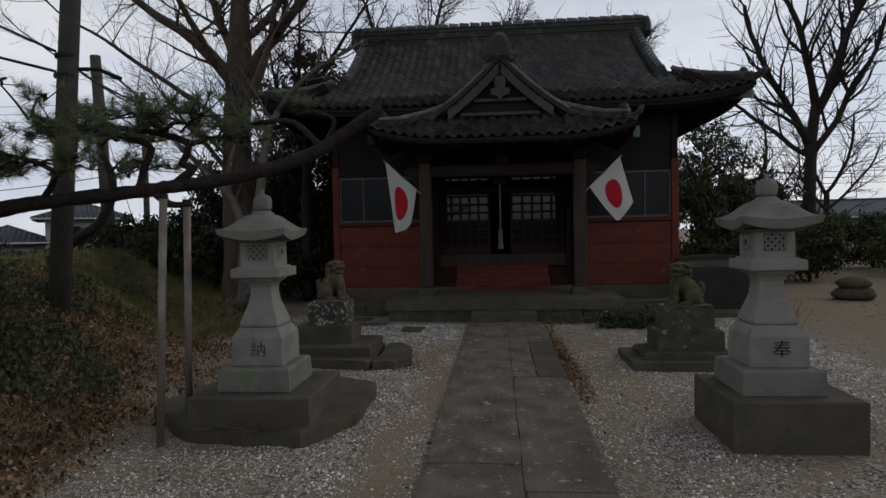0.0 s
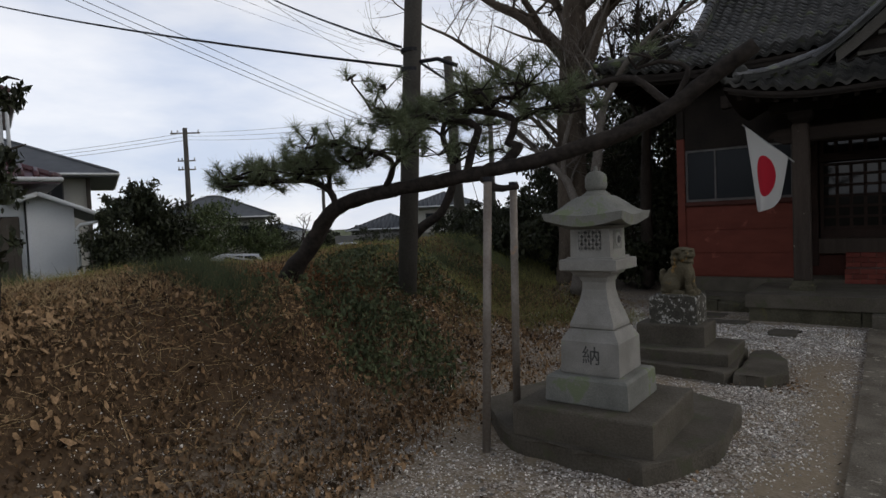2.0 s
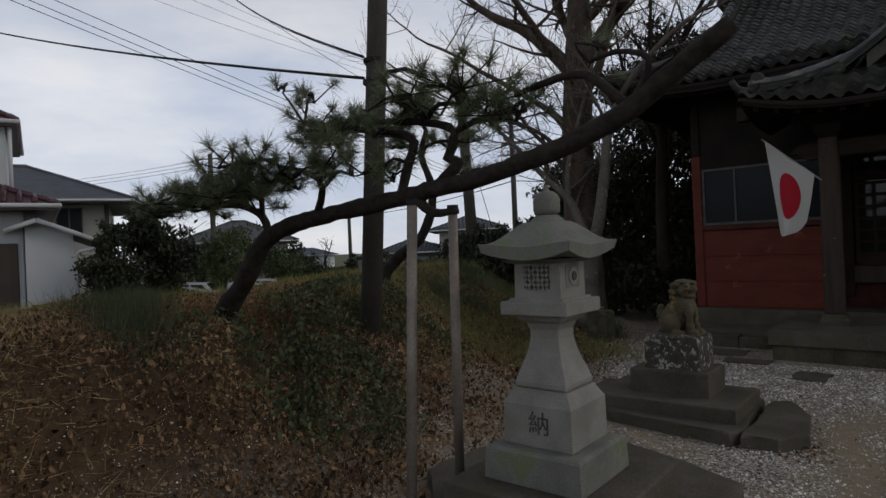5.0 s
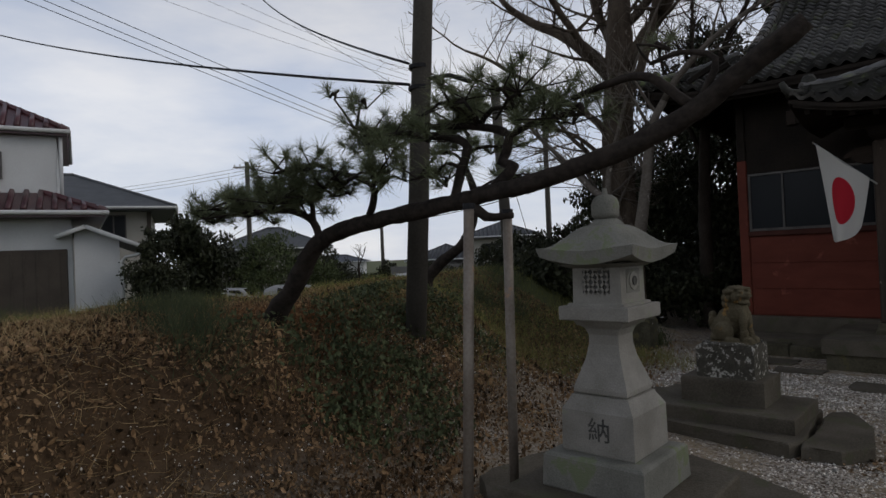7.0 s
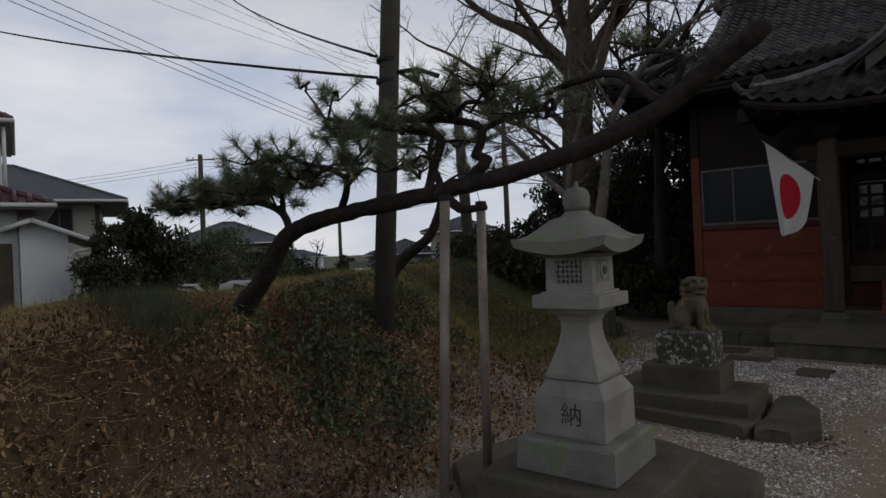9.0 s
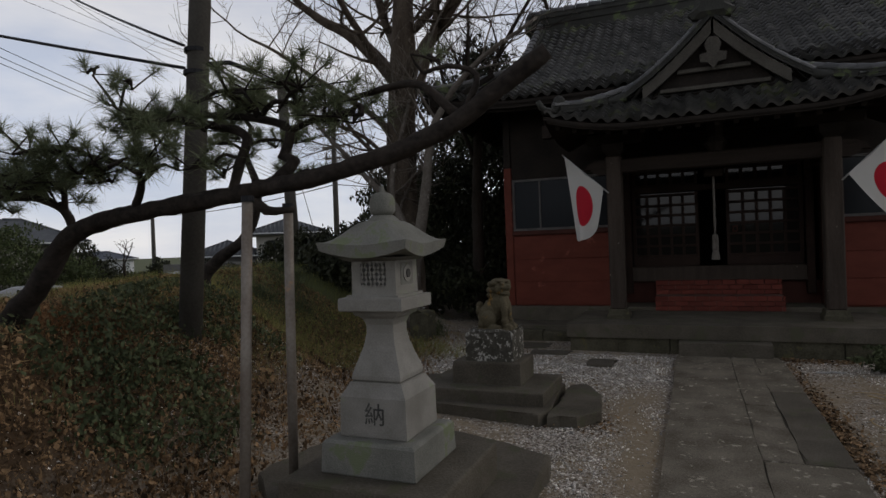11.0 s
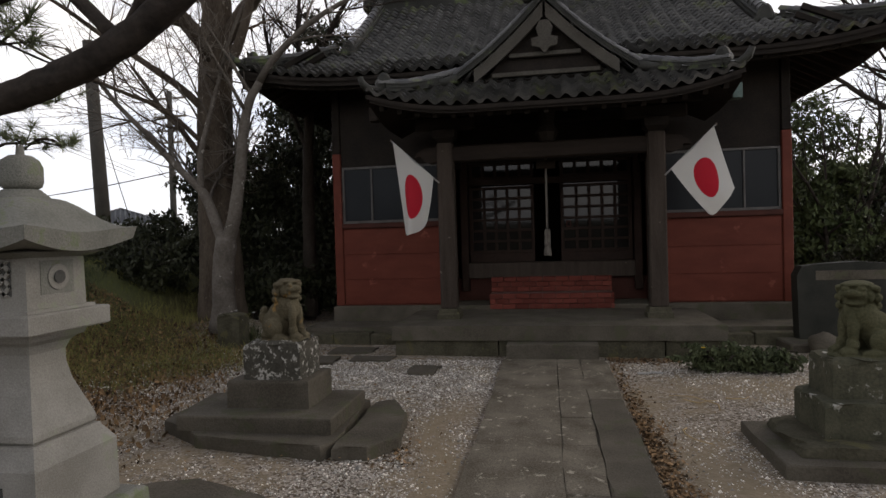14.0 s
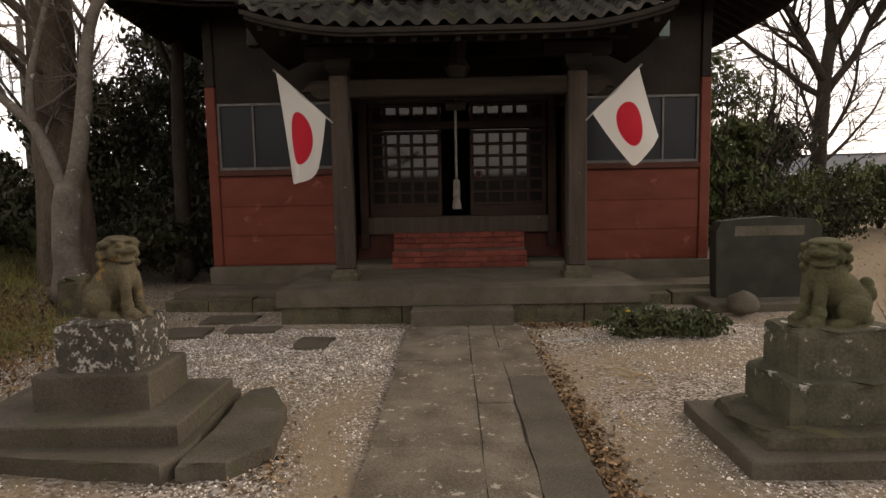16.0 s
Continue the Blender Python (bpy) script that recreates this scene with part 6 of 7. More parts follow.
def pine_pads(pads, seed, tb, trunk_pts):
    """Branchlets over each pad with a tuft of needles at each tip. Returns the tufts' matrices."""
    rnd, r2, mats = random.Random(seed), np.random.default_rng(seed), []
    for root, centre, size, count in pads:
        root, centre = Vector(root), Vector(centre)
        mid = root.lerp(centre, 0.5) + Vector((rnd.uniform(-.08, .08), rnd.uniform(-.08, .08), 0.06))
        tb.add(curve_points([root, mid, centre], 0.07), list(np.linspace(0.008 + 0.0003 * count, 0.006 + 0.00014 * count, len(curve_points([root, mid, centre], 0.07)))), 6, 0.1, rnd)
        hubs = [centre]
        for _ in range(max(3, count // 8)):
            e = centre + Vector((rnd.uniform(-0.8, 0.8) * size[0], rnd.uniform(-0.8, 0.8) * size[1], rnd.uniform(-0.5, 0.3) * size[2]))
            h = hubs[rnd.randrange(len(hubs))]
            tb.add([h, h.lerp(e, 0.5) + Vector((rnd.uniform(-.04, .04), rnd.uniform(-.04, .04), 0.03)), e], [0.013, 0.011, 0.008], 5, 0.1, rnd)
            hubs.append(e)
        for _ in range(int(count * 0.52)):
            h = hubs[rnd.randrange(len(hubs))]
            e = h + Vector((rnd.gauss(0, 0.11), rnd.gauss(0, 0.11), abs(rnd.gauss(0.04, 0.07))))
            tb.add([h, h.lerp(e, 0.6), e], [0.006, 0.005, 0.004], 4)
            d = (e - h).normalized() + Vector((0, 0, 0.7))
            q = d.to_track_quat("Z", "Y").to_matrix().to_4x4() @ Matrix.Rotation(rnd.uniform(0, 6.28), 4, "Z")
            q.translation = e
            mats.append(np.array(q @ Matrix.Scale(rnd.uniform(0.8, 1.25), 4)))
    return mats


pine = thing("pine_tree", "crooked leaning pine held up by steel props", "tree", (-5.2, 5.39, 1.0))
PO = Vector((-5.2, 5.39, 1.0))
LIMB = [(-5.3, 5.39, 0.95), (-5.21, 5.39, 1.15), (-4.86, 5.39, 1.47), (-4.67, 5.39, 1.68), (-4.48, 5.39, 1.80), (-4.15, 5.39, 1.87), (-3.58, 5.39, 1.93), (-3.04, 5.39, 1.97), (-2.82, 5.4, 2.0), (-2.47, 5.4, 2.03), (-2.08, 5.4, 2.095), (-1.74, 5.4, 2.18), (-1.52, 5.4, 2.26), (-1.27, 5.4, 2.41), (-1.0, 5.4, 2.575)]
tb = Tubes()
lp = curve_points([Vector(p) - PO for p in LIMB], 0.07)
tb.add(lp, list(np.interp(np.linspace(0, 1, len(lp)), [0, 0.12, 0.3, 0.6, 0.85, 1], [0.115, 0.08, 0.062, 0.054, 0.052, 0.048])), 14, 0.15, random.Random(4))
tb.part("trunk", M_pine_bark, pine)
br = Tubes()
local = lambda *p: Vector(p) - PO
SUB = [([(-4.5, 5.39, 1.78), (-4.56, 5.36, 1.95), (-4.75, 5.3, 2.05), (-5.1, 5.25, 2.08), (-5.4, 5.2, 2.1)], 0.035), ([(-3.9, 5.39, 1.92), (-3.72, 5.3, 2.1), (-3.78, 5.25, 2.2), (-4.1, 5.2, 2.3)], 0.03),
       ([(-2.75, 5.42, 2.02), (-2.6, 5.45, 2.16), (-2.72, 5.5, 2.2), (-2.66, 5.5, 2.36), (-2.9, 5.5, 2.46), (-3.3, 5.45, 2.52)], 0.04), ([(-3.05, 5.4, 1.98), (-3.02, 5.45, 2.2), (-2.96, 5.45, 2.33), (-3.12, 5.45, 2.42), (-3.5, 5.4, 2.5), (-3.95, 5.35, 2.62)], 0.036),
       ([(-2.66, 5.5, 2.36), (-2.4, 5.5, 2.42), (-2.15, 5.5, 2.40)], 0.022), ([(-1.5, 5.4, 2.3), (-1.72, 5.42, 2.5), (-1.95, 5.45, 2.52), (-2.2, 5.5, 2.50)], 0.03), ([(-1.45, 5.4, 2.33), (-1.38, 5.4, 2.5), (-1.55, 5.42, 2.58), (-1.7, 5.42, 2.56)], 0.022),
       ([(-2.9, 5.4, 1.95), (-2.8, 5.42, 1.86), (-2.62, 5.45, 1.86)], 0.04), ([(-4.0, 5.39, 2.6), (-4.1, 5.37, 2.75), (-4.2, 5.35, 2.88)], 0.014)]
for pts, r in SUB:
    cp = curve_points([local(*p) for p in pts], 0.06)
    br.add(cp, list(np.linspace(r, r * 0.5, len(cp))), 7, 0.12, random.Random(9))
PADS = [((-5.4, 5.2, 2.1), (-5.85, 5.15, 2.08), (0.3, 0.32, 0.14), 36), ((-5.4, 5.2, 2.1), (-5.5, 5.3, 2.06), (0.34, 0.4, 0.18), 50), ((-5.1, 5.25, 2.08), (-5.2, 5.1, 2.14), (0.36, 0.4, 0.2), 58),
        ((-4.75, 5.3, 2.05), (-4.85, 5.3, 2.15), (0.36, 0.4, 0.2), 62), ((-4.56, 5.36, 1.95), (-4.4, 5.2, 2.12), (0.36, 0.35, 0.22), 60), ((-3.78, 5.25, 2.2), (-4.0, 5.2, 2.15), (0.34, 0.35, 0.2), 52),
        ((-3.72, 5.3, 2.1), (-3.5, 5.2, 2.16), (0.3, 0.35, 0.16), 40), ((-4.1, 5.2, 2.3), (-4.3, 4.95, 2.28), (0.36, 0.3, 0.14), 40), ((-3.02, 5.45, 2.2), (-3.15, 5.3, 2.14), (0.2, 0.25, 0.1), 20),
        ((-3.5, 5.4, 2.5), (-3.75, 5.4, 2.48), (0.3, 0.35, 0.16), 48), ((-3.3, 5.45, 2.52), (-3.35, 5.45, 2.46), (0.32, 0.4, 0.2), 56), ((-2.9, 5.5, 2.46), (-2.95, 5.5, 2.52), (0.32, 0.4, 0.18), 58),
        ((-2.9, 5.5, 2.46), (-2.6, 5.5, 2.52), (0.28, 0.35, 0.16), 44), ((-2.15, 5.5, 2.40), (-2.25, 5.5, 2.42), (0.28, 0.3, 0.14), 40), ((-4.2, 5.35, 2.88), (-4.22, 5.34, 2.92), (0.06, 0.06, 0.05), 5),
        ((-3.95, 5.35, 2.62), (-3.78, 5.3, 2.76), (0.1, 0.1, 0.06), 9), ((-1.7, 5.42, 2.56), (-1.62, 5.42, 2.62), (0.06, 0.06, 0.04), 4)]
tufts = pine_pads([(local(*a), local(*b), s, n) for a, b, s, n in PADS], 13, br, None)
br.part("branch_work", M_pine_bark, pine)
v, f = spread(NV, NF, tufts)
tagged(tri_part("needles", v, f, M_needle, pine), kind="stuff")
pine_b = thing("pine_tree", "small crooked pine on the grassy bank", "tree", (-5.9, 8.15, 1.1), 0, "bank pines")
t2 = Tubes()
cp = curve_points([Vector(p) - Vector((-5.9, 8.15, 1.1)) for p in ((-5.9, 8.15, 1.0), (-5.98, 8.15, 1.3), (-5.75, 8.2, 1.55), (-5.4, 8.2, 1.75), (-5.2, 8.2, 2.05), (-5.15, 8.2, 2.4), (-5.3, 8.2, 2.8), (-5.2, 8.2, 3.1))], 0.1)
t2.add(cp, list(np.linspace(0.09, 0.03, len(cp))), 8, 0.1, random.Random(3))
t2.part("trunk", M_pine_bark, pine_b)
b2 = Tubes()
O2 = Vector((-5.9, 8.15, 1.1))
pads2 = [((-5.3, 8.2, 2.8), (-5.7, 8.1, 2.95), (0.5, 0.4, 0.12), 51), ((-5.2, 8.2, 3.1), (-5.1, 8.2, 3.2), (0.5, 0.4, 0.14), 60), ((-5.3, 8.2, 2.8), (-4.7, 8.2, 2.9), (0.45, 0.4, 0.12), 51), ((-5.15, 8.2, 2.4), (-4.6, 8.2, 2.5), (0.35, 0.3, 0.1), 33)]
tf2 = pine_pads([(Vector(a) - O2, Vector(b) - O2, s, n) for a, b, s, n in pads2], 17, b2, None)
b2.part("branch_work", M_pine_bark, pine_b)
v, f = spread(NV, NF, tf2)
tagged(tri_part("needles", v, f, M_needle, pine_b), kind="stuff")

# ---- poles and wires ----
def pole(at, top, r0, r1, label, arms=(), lean=(0, 0)):
    t = thing("utility_pole", label, "utility pole", at, 0, "utility poles")
    tb = Tubes()
    tb.add([(0, 0, -0.3), (lean[0], lean[1], top - at[2])], [r0, r1], 12)
    tb.part("shaft", M_utility, t)
    for z, w in arms:
        part("crossarm", box(-w, w, -0.05, 0.05, z - at[2], z - at[2] + 0.09, 0.01), M_steel, t)
        for x in (-w * 0.9, -w * 0.5, w * 0.9):
            part("insulator", rings([(0, 0.03), (0.06, 0.06), (0.12, 0.05), (0.17, 0.03)], 8), M_white_wall, t).location = (x, 0, z - at[2] + 0.09)
    return t


near_pole = pole((-4.95, 6.85, 0.75), 9.5, 0.112, 0.09, "weathered wooden utility pole on the bank", lean=(0.42, 0.38))
for z in (2.64, 2.86):
    part("clamp", rings([(z - 0.02, 0.116), (z + 0.02, 0.116)], 12), M_wire, near_pole, "dark cable clamp").location = (0.046 * z, 0.042 * z, 0)
arm = Tubes()
arm.add([(0.2, 0.12, 2.72), (0.38, 0.3, 2.76), (0.55, 0.46, 2.68)], [0.022, 0.024, 0.026], 8)
arm.part("cable_sleeve", M_wire, near_pole, "black cable sleeve")
pole((-11.75, 18.0, 0.2), 7.1, 0.2, 0.15, "dark wooden pole beyond the bank", lean=(-0.35, 0))
pole((-39.4, 24.9, -1.0), 8.9, 0.2, 0.15, "distant concrete utility pole with crossarms", ((8.5, 1.0), (6.6, 0.6), (6.0, 0.6))).rotation_euler = (0, 0, radians(40))
pole((-18.5, 31.0, -0.3), 9.2, 0.17, 0.13, "distant concrete utility pole with crossarms", ((8.8, 0.9), (7.9, 0.9), (7.2, 0.7), (6.6, 0.6)))
pole((-45, 42.5, -1.0), 6.0, 0.2, 0.15, "distant concrete utility pole with crossarms", ((5.4, 0.8),))


def wire(a, b, sag, r=0.008):
    a, b = Vector(a), Vector(b)
    tb = Tubes()
    tb.add([a.lerp(b, k / 16) - Vector((0, 0, sag * 4 * (k / 16) * (1 - k / 16))) for k in range(17)], [r] * 17, 4)
    return tagged(tb.part("overhead_wire", M_wire), "black overhead power cable against the sky", "cable", "overhead wires")


wire((-4.86, 6.85, 3.42), (-28.5, 6.24, 11.2), 0.35, 0.021)
wire((-4.86, 6.85, 3.64), (-22.0, 15.5, 12.6), 0.3, 0.019)
wire((-4.84, 6.85, 3.6), (-11.0, 19.0, 5.6), 0.1, 0.018)
for k, (x, y, z) in enumerate(((-20.9, 5.6, 9.9), (-20.6, 6.1, 9.9), (-20.3, 6.9, 9.95))):
    wire((x, y, z), (-22.8, 34.0, 5.4 + 0.2 * k), 0.1, 0.012)
for k, (x, y, z) in enumerate(((-18.4, 10.2, 9.6), (-17.4, 11.1, 9.5), (-16.7, 11.8, 9.4))):
    wire((x, y, z), (-13.6, 15.6, 7.1 + 0.15 * k), 0.08, 0.005)
wire((-15.1, 12.4, 8.6), (-12.4, 14.6, 6.2), 0.03, 0.008)
for k in range(3):
    wire((-39.4, 25.0, 8.6 - 0.25 * k), (-18.5, 31.0, 8.8 - 0.45 * k), 0.5, 0.012)
    wire((-39.4, 25.0, 8.6 - 0.25 * k), (-62, 14, 7.9 - 0.25 * k), 0.4, 0.014)
wire((-18.5, 31.0, 5.2), (-45, 42.5, 5.2), 0.4, 0.03)
wire((-18.5, 31.0, 5.2), (-2, 48, 5.6), 0.5, 0.03)
wire((-11.9, 18.0, 5.0), (-11.0, 18.6, 0.6), 0.0, 0.01)
for k in range(5):
    wire((-2, 48, 8.0 + 0.75 * k), (52, 40, 7.0 + 0.8 * k), 0.6, 0.02)
for k in range(3):
    wire((-2, 48, 4.8 + 0.4 * k), (52, 40, 4.6 + 0.4 * k), 0.3, 0.025)
pole((-2, 48, -0.1), 11.5, 0.2, 0.15, "distant concrete utility pole with crossarms", ((11.0, 0.9),))
pole((52, 40, -0.1), 11.5, 0.2, 0.15, "distant concrete utility pole with crossarms", ((11.0, 0.9),))


# ---- houses ----
def hip_roof(x0, x1, y0, y1, z, rise, over, material, parent, name="roof", ribs=0.0):
    """A hip roof over a rectangle, with a fascia; ribs gives rounded tile rows."""
    bm = bmesh.new()
    x0, x1, y0, y1 = x0 - over, x1 + over, y0 - over, y1 + over
    half = min(x1 - x0, y1 - y0) / 2
    if x1 - x0 >= y1 - y0:
        a, b = (x0 + half, (y0 + y1) / 2), (x1 - half, (y0 + y1) / 2)
    else:
        a, b = ((x0 + x1) / 2, y0 + half), ((x0 + x1) / 2, y1 - half)
    lo = [bm.verts.new((x, y, z)) for x, y in ((x0, y0), (x1, y0), (x1, y1), (x0, y1))]
    un = [bm.verts.new((x, y, z - 0.16)) for x, y in ((x0, y0), (x1, y0), (x1, y1), (x0, y1))]
    ra, rb = bm.verts.new((*a, z + rise)), bm.verts.new((*b, z + rise))
    if x1 - x0 >= y1 - y0:
        fs = [(lo[0], lo[1], rb, ra), (lo[1], lo[2], rb), (lo[2], lo[3], ra, rb), (lo[3], lo[0], ra)]
    else:
        fs = [(lo[0], lo[1], ra), (lo[1], lo[2], rb, ra), (lo[2], lo[3], rb), (lo[3], lo[0], ra, rb)]
    for q in fs:
        bm.faces.new(q)
    bm.faces.new(un[::-1])
    for i in range(4):
        j = (i + 1) % 4
        bm.faces.new((un[i], un[j], lo[j], lo[i]))
    bmesh.ops.recalc_face_normals(bm, faces=bm.faces[:])
    r = part(name, bm, material, parent)
    tb = Tubes()
    corners = [Vector((x, y, z)) for x, y in ((x0, y0), (x1, y0), (x1, y1), (x0, y1))]
    A, B = Vector((*a, z + rise)), Vector((*b, z + rise))
    ends = (A, B, B, A) if x1 - x0 >= y1 - y0 else (A, A, B, B)
    for c, e in zip(corners, ends):
        tb.add([c, e], [0.09, 0.09], 6)
    tb.add([A, B], [0.11, 0.11], 6)
    tb.part("ridge_tiles", material, r)
    if ribs:
        tr = Tubes()
        n = int((x1 - x0) / ribs)
        for i in range(n):
            x = x0 + (i + 0.5) * (x1 - x0) / n
            t = min(1.0, (x - x0) / half, (x1 - x) / half)
            tr.add([(x, y0, z + 0.03), (x, y0 + half * t, z + 0.03 + rise * t)], [0.075, 0.075], 5)
        m = int((y1 - y0) / ribs)
        for i in range(m):
            y = y0 + (i + 0.5) * (y1 - y0) / m
            t = min(1.0, (y - y0) / half, (y1 - y) / half)
            tr.add([(x1, y, z + 0.03), (x1 - half * t, y, z + 0.03 + rise * t)], [0.075, 0.075], 5)
        tagged(tr.part("tile_field", material, r), kind="stuff")
    tb2 = Tubes()
    tb2.add([(x0, y0 - 0.05, z - 0.06), (x1 + 0.05, y0 - 0.05, z - 0.06), (x1 + 0.05, y1, z - 0.06)], [0.06, 0.06, 0.06], 6)
    tb2.part("gutter", M_white_wall, r)
    return r


def house_window(parent, x0, x1, y, z0, z1, material=None, shutters=0):
    w = part("window", box(x0, x1, y - 0.03, y + 0.02, z0, z1, 0), material or M_glass, parent)
    for a, b, c, d in ((x0 - 0.05, x1 + 0.05, z0 - 0.05, z0), (x0 - 0.05, x1 + 0.05, z1, z1 + 0.05), (x0 - 0.05, x0, z0, z1), (x1, x1 + 0.05, z0, z1), ((x0 + x1) / 2 - 0.03, (x0 + x1) / 2 + 0.03, z0, z1)):
        part("window_frame", box(a, b, y - 0.06, y - 0.031, c, d, 0.004), M_shutter if shutters else M_alu, w)
    return w


h1 = thing("house", "white two-storey house with glossy maroon tiled roofs", "house", (-17.73, 7.44, -0.55), 73.7, "houses")
part("wall", box(-9, 0, 0, 6, 0, 3.6, 0.02), M_white_wall, h1, "white rendered ground floor")
part("wall", box(-9, -0.3, 0.6, 5.4, 3.6, 5.8, 0.02), M_white_wall, h1, "white rendered upper floor")
hip_roof(-9, 0, 0, 6, 3.68, 1.55, 0.72, M_roof_red, h1, "lower_roof", 0.3)
hip_roof(-9, -0.3, 0.6, 5.4, 5.86, 1.6, 0.26, M_roof_red, h1, "upper_roof", 0.3)
sh = part("shutter", box(-2.7, -0.12, -0.08, -0.01, 0.6, 2.75, 0.02), M_shutter, h1, "brown sliding shutters")
for k in range(10):
    part("batten", box(-2.62 + 0.26 * k, -2.57 + 0.26 * k, -0.1, -0.081, 0.65, 2.7, 0.004), M_shutter, sh)
house_window(h1, -2.4, -1.5, 0.58, 4.6, 5.2)
for name, mat_a, yf, top in (("annex_wall", M_white_wall, -0.25, -0.1), ("annex_roof", M_roof_grey, -0.5, 0.0)):
    line = [(-0.35, 3.1), (0.27, 3.36), (1.72, 2.74)] if name == "annex_roof" else [(0.03, 3.18), (0.27, 3.26), (1.03, 2.94)]
    under = [(x, z - 0.09) for x, z in line[::-1]] if name == "annex_roof" else [(1.03, 0.0), (0.03, 0.0)]
    an = bmesh.new()
    rows = [[an.verts.new((x, y, z)) for x, z in line + under] for y in (yf, 3.0)]
    for i in range(len(rows[0])):
        j = (i + 1) % len(rows[0])
        an.faces.new((rows[0][i], rows[0][j], rows[1][j], rows[1][i]))
    an.faces.new(rows[0])
    an.faces.new(rows[1][::-1])
    bmesh.ops.recalc_face_normals(an, faces=an.faces[:])
    part(name, an, mat_a, h1, "grey roof over the white side annex" if name == "annex_roof" else "")
for (xa, za), (xb, zb) in (((-0.37, 3.1), (0.27, 3.36)), ((0.27, 3.36), (1.74, 2.74))):
    fb = Tubes()
    fb.add([(xa, -0.52, za - 0.07), (xb, -0.52, zb - 0.07)], [0.075, 0.075], 4)
    fb.part("fascia", M_white_wall, h1, "white fascia board")
dp = Tubes()
dp.add([(1.7, -0.5, 2.6), (1.15, -0.3, 2.5), (1.08, -0.28, 2.4), (1.08, -0.28, 0.1)], [0.045] * 4, 8)
dp.part("downpipe", M_white_wall, h1)
dp = Tubes()
dp.add([(-0.2, 0.54, 5.7), (-0.2, 0.54, 3.9)], [0.045] * 2, 8)
dp.part("downpipe", M_white_wall, h1)

h2 = thing("house", "house with a broad grey slate roof and cream siding", "house", (-28.3, 13.6, -0.6), 66, "houses")
part("wall", box(-7.5, 0, 0.3, 7, -0.5, 5.0, 0.02), M_cream_wall, h2)
hip_roof(-7.5, 0, 0.3, 7, 4.95, 1.9, 1.1, M_roof_grey, h2)
house_window(h2, -1.9, -1.0, 0.28, 3.3, 4.6)
part("corner_post", box(-0.12, 0.05, 0.2, 0.4, 0, 5.0, 0.01), M_shutter, h2)
h3 = thing("house", "distant house with grey roof and pale gable", "house", (-38.6, 26.2, -0.6), 55, "houses")
part("wall", box(-3.5, 3.5, 0, 6, -0.5, 3.3, 0.02), M_cream_wall, h3)
hip_roof(-3.5, 3.5, 0, 6, 3.3, 1.6, 0.7, M_roof_grey, h3)
house_window(h3, 1.0, 2.4, -0.01, 1.2, 2.6)
house_window(h3, -2.4, -1.0, -0.01, 1.2, 2.6)
h4 = thing("house", "cream two-storey house with a grey tiled hip roof", "house", (-27.2, 39.5, -0.3), 36, "houses")
part("wall", box(-3.0, 1.4, 0, 5, -0.8, 3.2, 0.02), M_cream_wall, h4)
hip_roof(-3.0, 1.4, 0, 5, 3.3, 1.1, 0.7, M_roof_grey, h4, "upper_roof", 0.3)
house_window(h4, 0.1, 0.9, -0.01, 1.9, 2.7)
house_window(h4, -2.2, -1.0, -0.01, 1.9, 2.7)
part("low_wing", box(-7.5, -3.0, 0.4, 5, -0.8, 1.7, 0.02), M_grey_wall, h4)
hip_roof(-7.5, -3.0, 0.4, 5, 1.75, 1.1, 0.5, M_roof_grey, h4, "lower_roof", 0.3)
part("low_wing", box(1.4, 5.5, 0.6, 5, -0.8, 1.6, 0.02), M_cream_wall, h4)
hip_roof(1.4, 5.5, 0.6, 5, 1.65, 0.8, 0.5, M_roof_grey, h4, "lower_roof", 0.3)
part("garden_wall", box(-9, 8, -1.6, -1.45, -0.8, 1.3, 0.02), M_grey_wall, h4, "pale block wall")
h7 = thing("house", "long distant building with a blue-grey roof", "house", (30.0, 52, 0), -12, "houses")
part("wall", box(-12, 12, 0, 8, -0.1, 2.2, 0.02), M_grey_wall, h7)
hip_roof(-12, 12, 0, 8, 2.2, 1.5, 0.5, M_roof_blue, h7)
house_window(h7, -6, -3, -0.01, 1.0, 1.9)
# trees between the houses
HT = "rounded garden evergreen between the houses"
leafy_tree("garden_tree", HT, (-16.0, 8.75, -0.55), 0.1, [((0, 0, 0.9), (0.75, 0.75, 0.8)), ((0, 0, 1.9), (0.68, 0.68, 0.7)), ((0, 0, 2.7), (0.4, 0.4, 0.45))], 9000, 0.12, M_leaf, 61, "garden evergreens")
leafy_tree("garden_tree", HT, (-17.4, 10.5, -0.55), 0.12, [((0, 0, 1.2), (0.8, 0.8, 0.9)), ((0.1, 0.2, 2.4), (0.9, 0.85, 0.9)), ((0, -0.3, 3.0), (0.6, 0.6, 0.7))], 9000, 0.15, M_leaf, 62, "garden evergreens")
leafy_tree("garden_tree", HT, (-34.0, 22.4, -0.95), 0.14, [((0, 0, 1.5), (2.2, 2.4, 1.4)), ((0.4, 0.6, 3.2), (1.9, 2.0, 1.3)), ((1.2, 3.0, 1.8), (1.6, 1.6, 1.4))], 9000, 0.2, M_leaf_mid, 63, "garden evergreens")
leafy_tree("garden_tree", HT, (-35.0, 29.0, -0.95), 0.12, [((0, 0, 1.2), (1.8, 2.2, 1.2)), ((0.2, -1.2, 2.4), (1.4, 1.5, 1.1))], 6000, 0.2, M_leaf, 64, "garden evergreens")
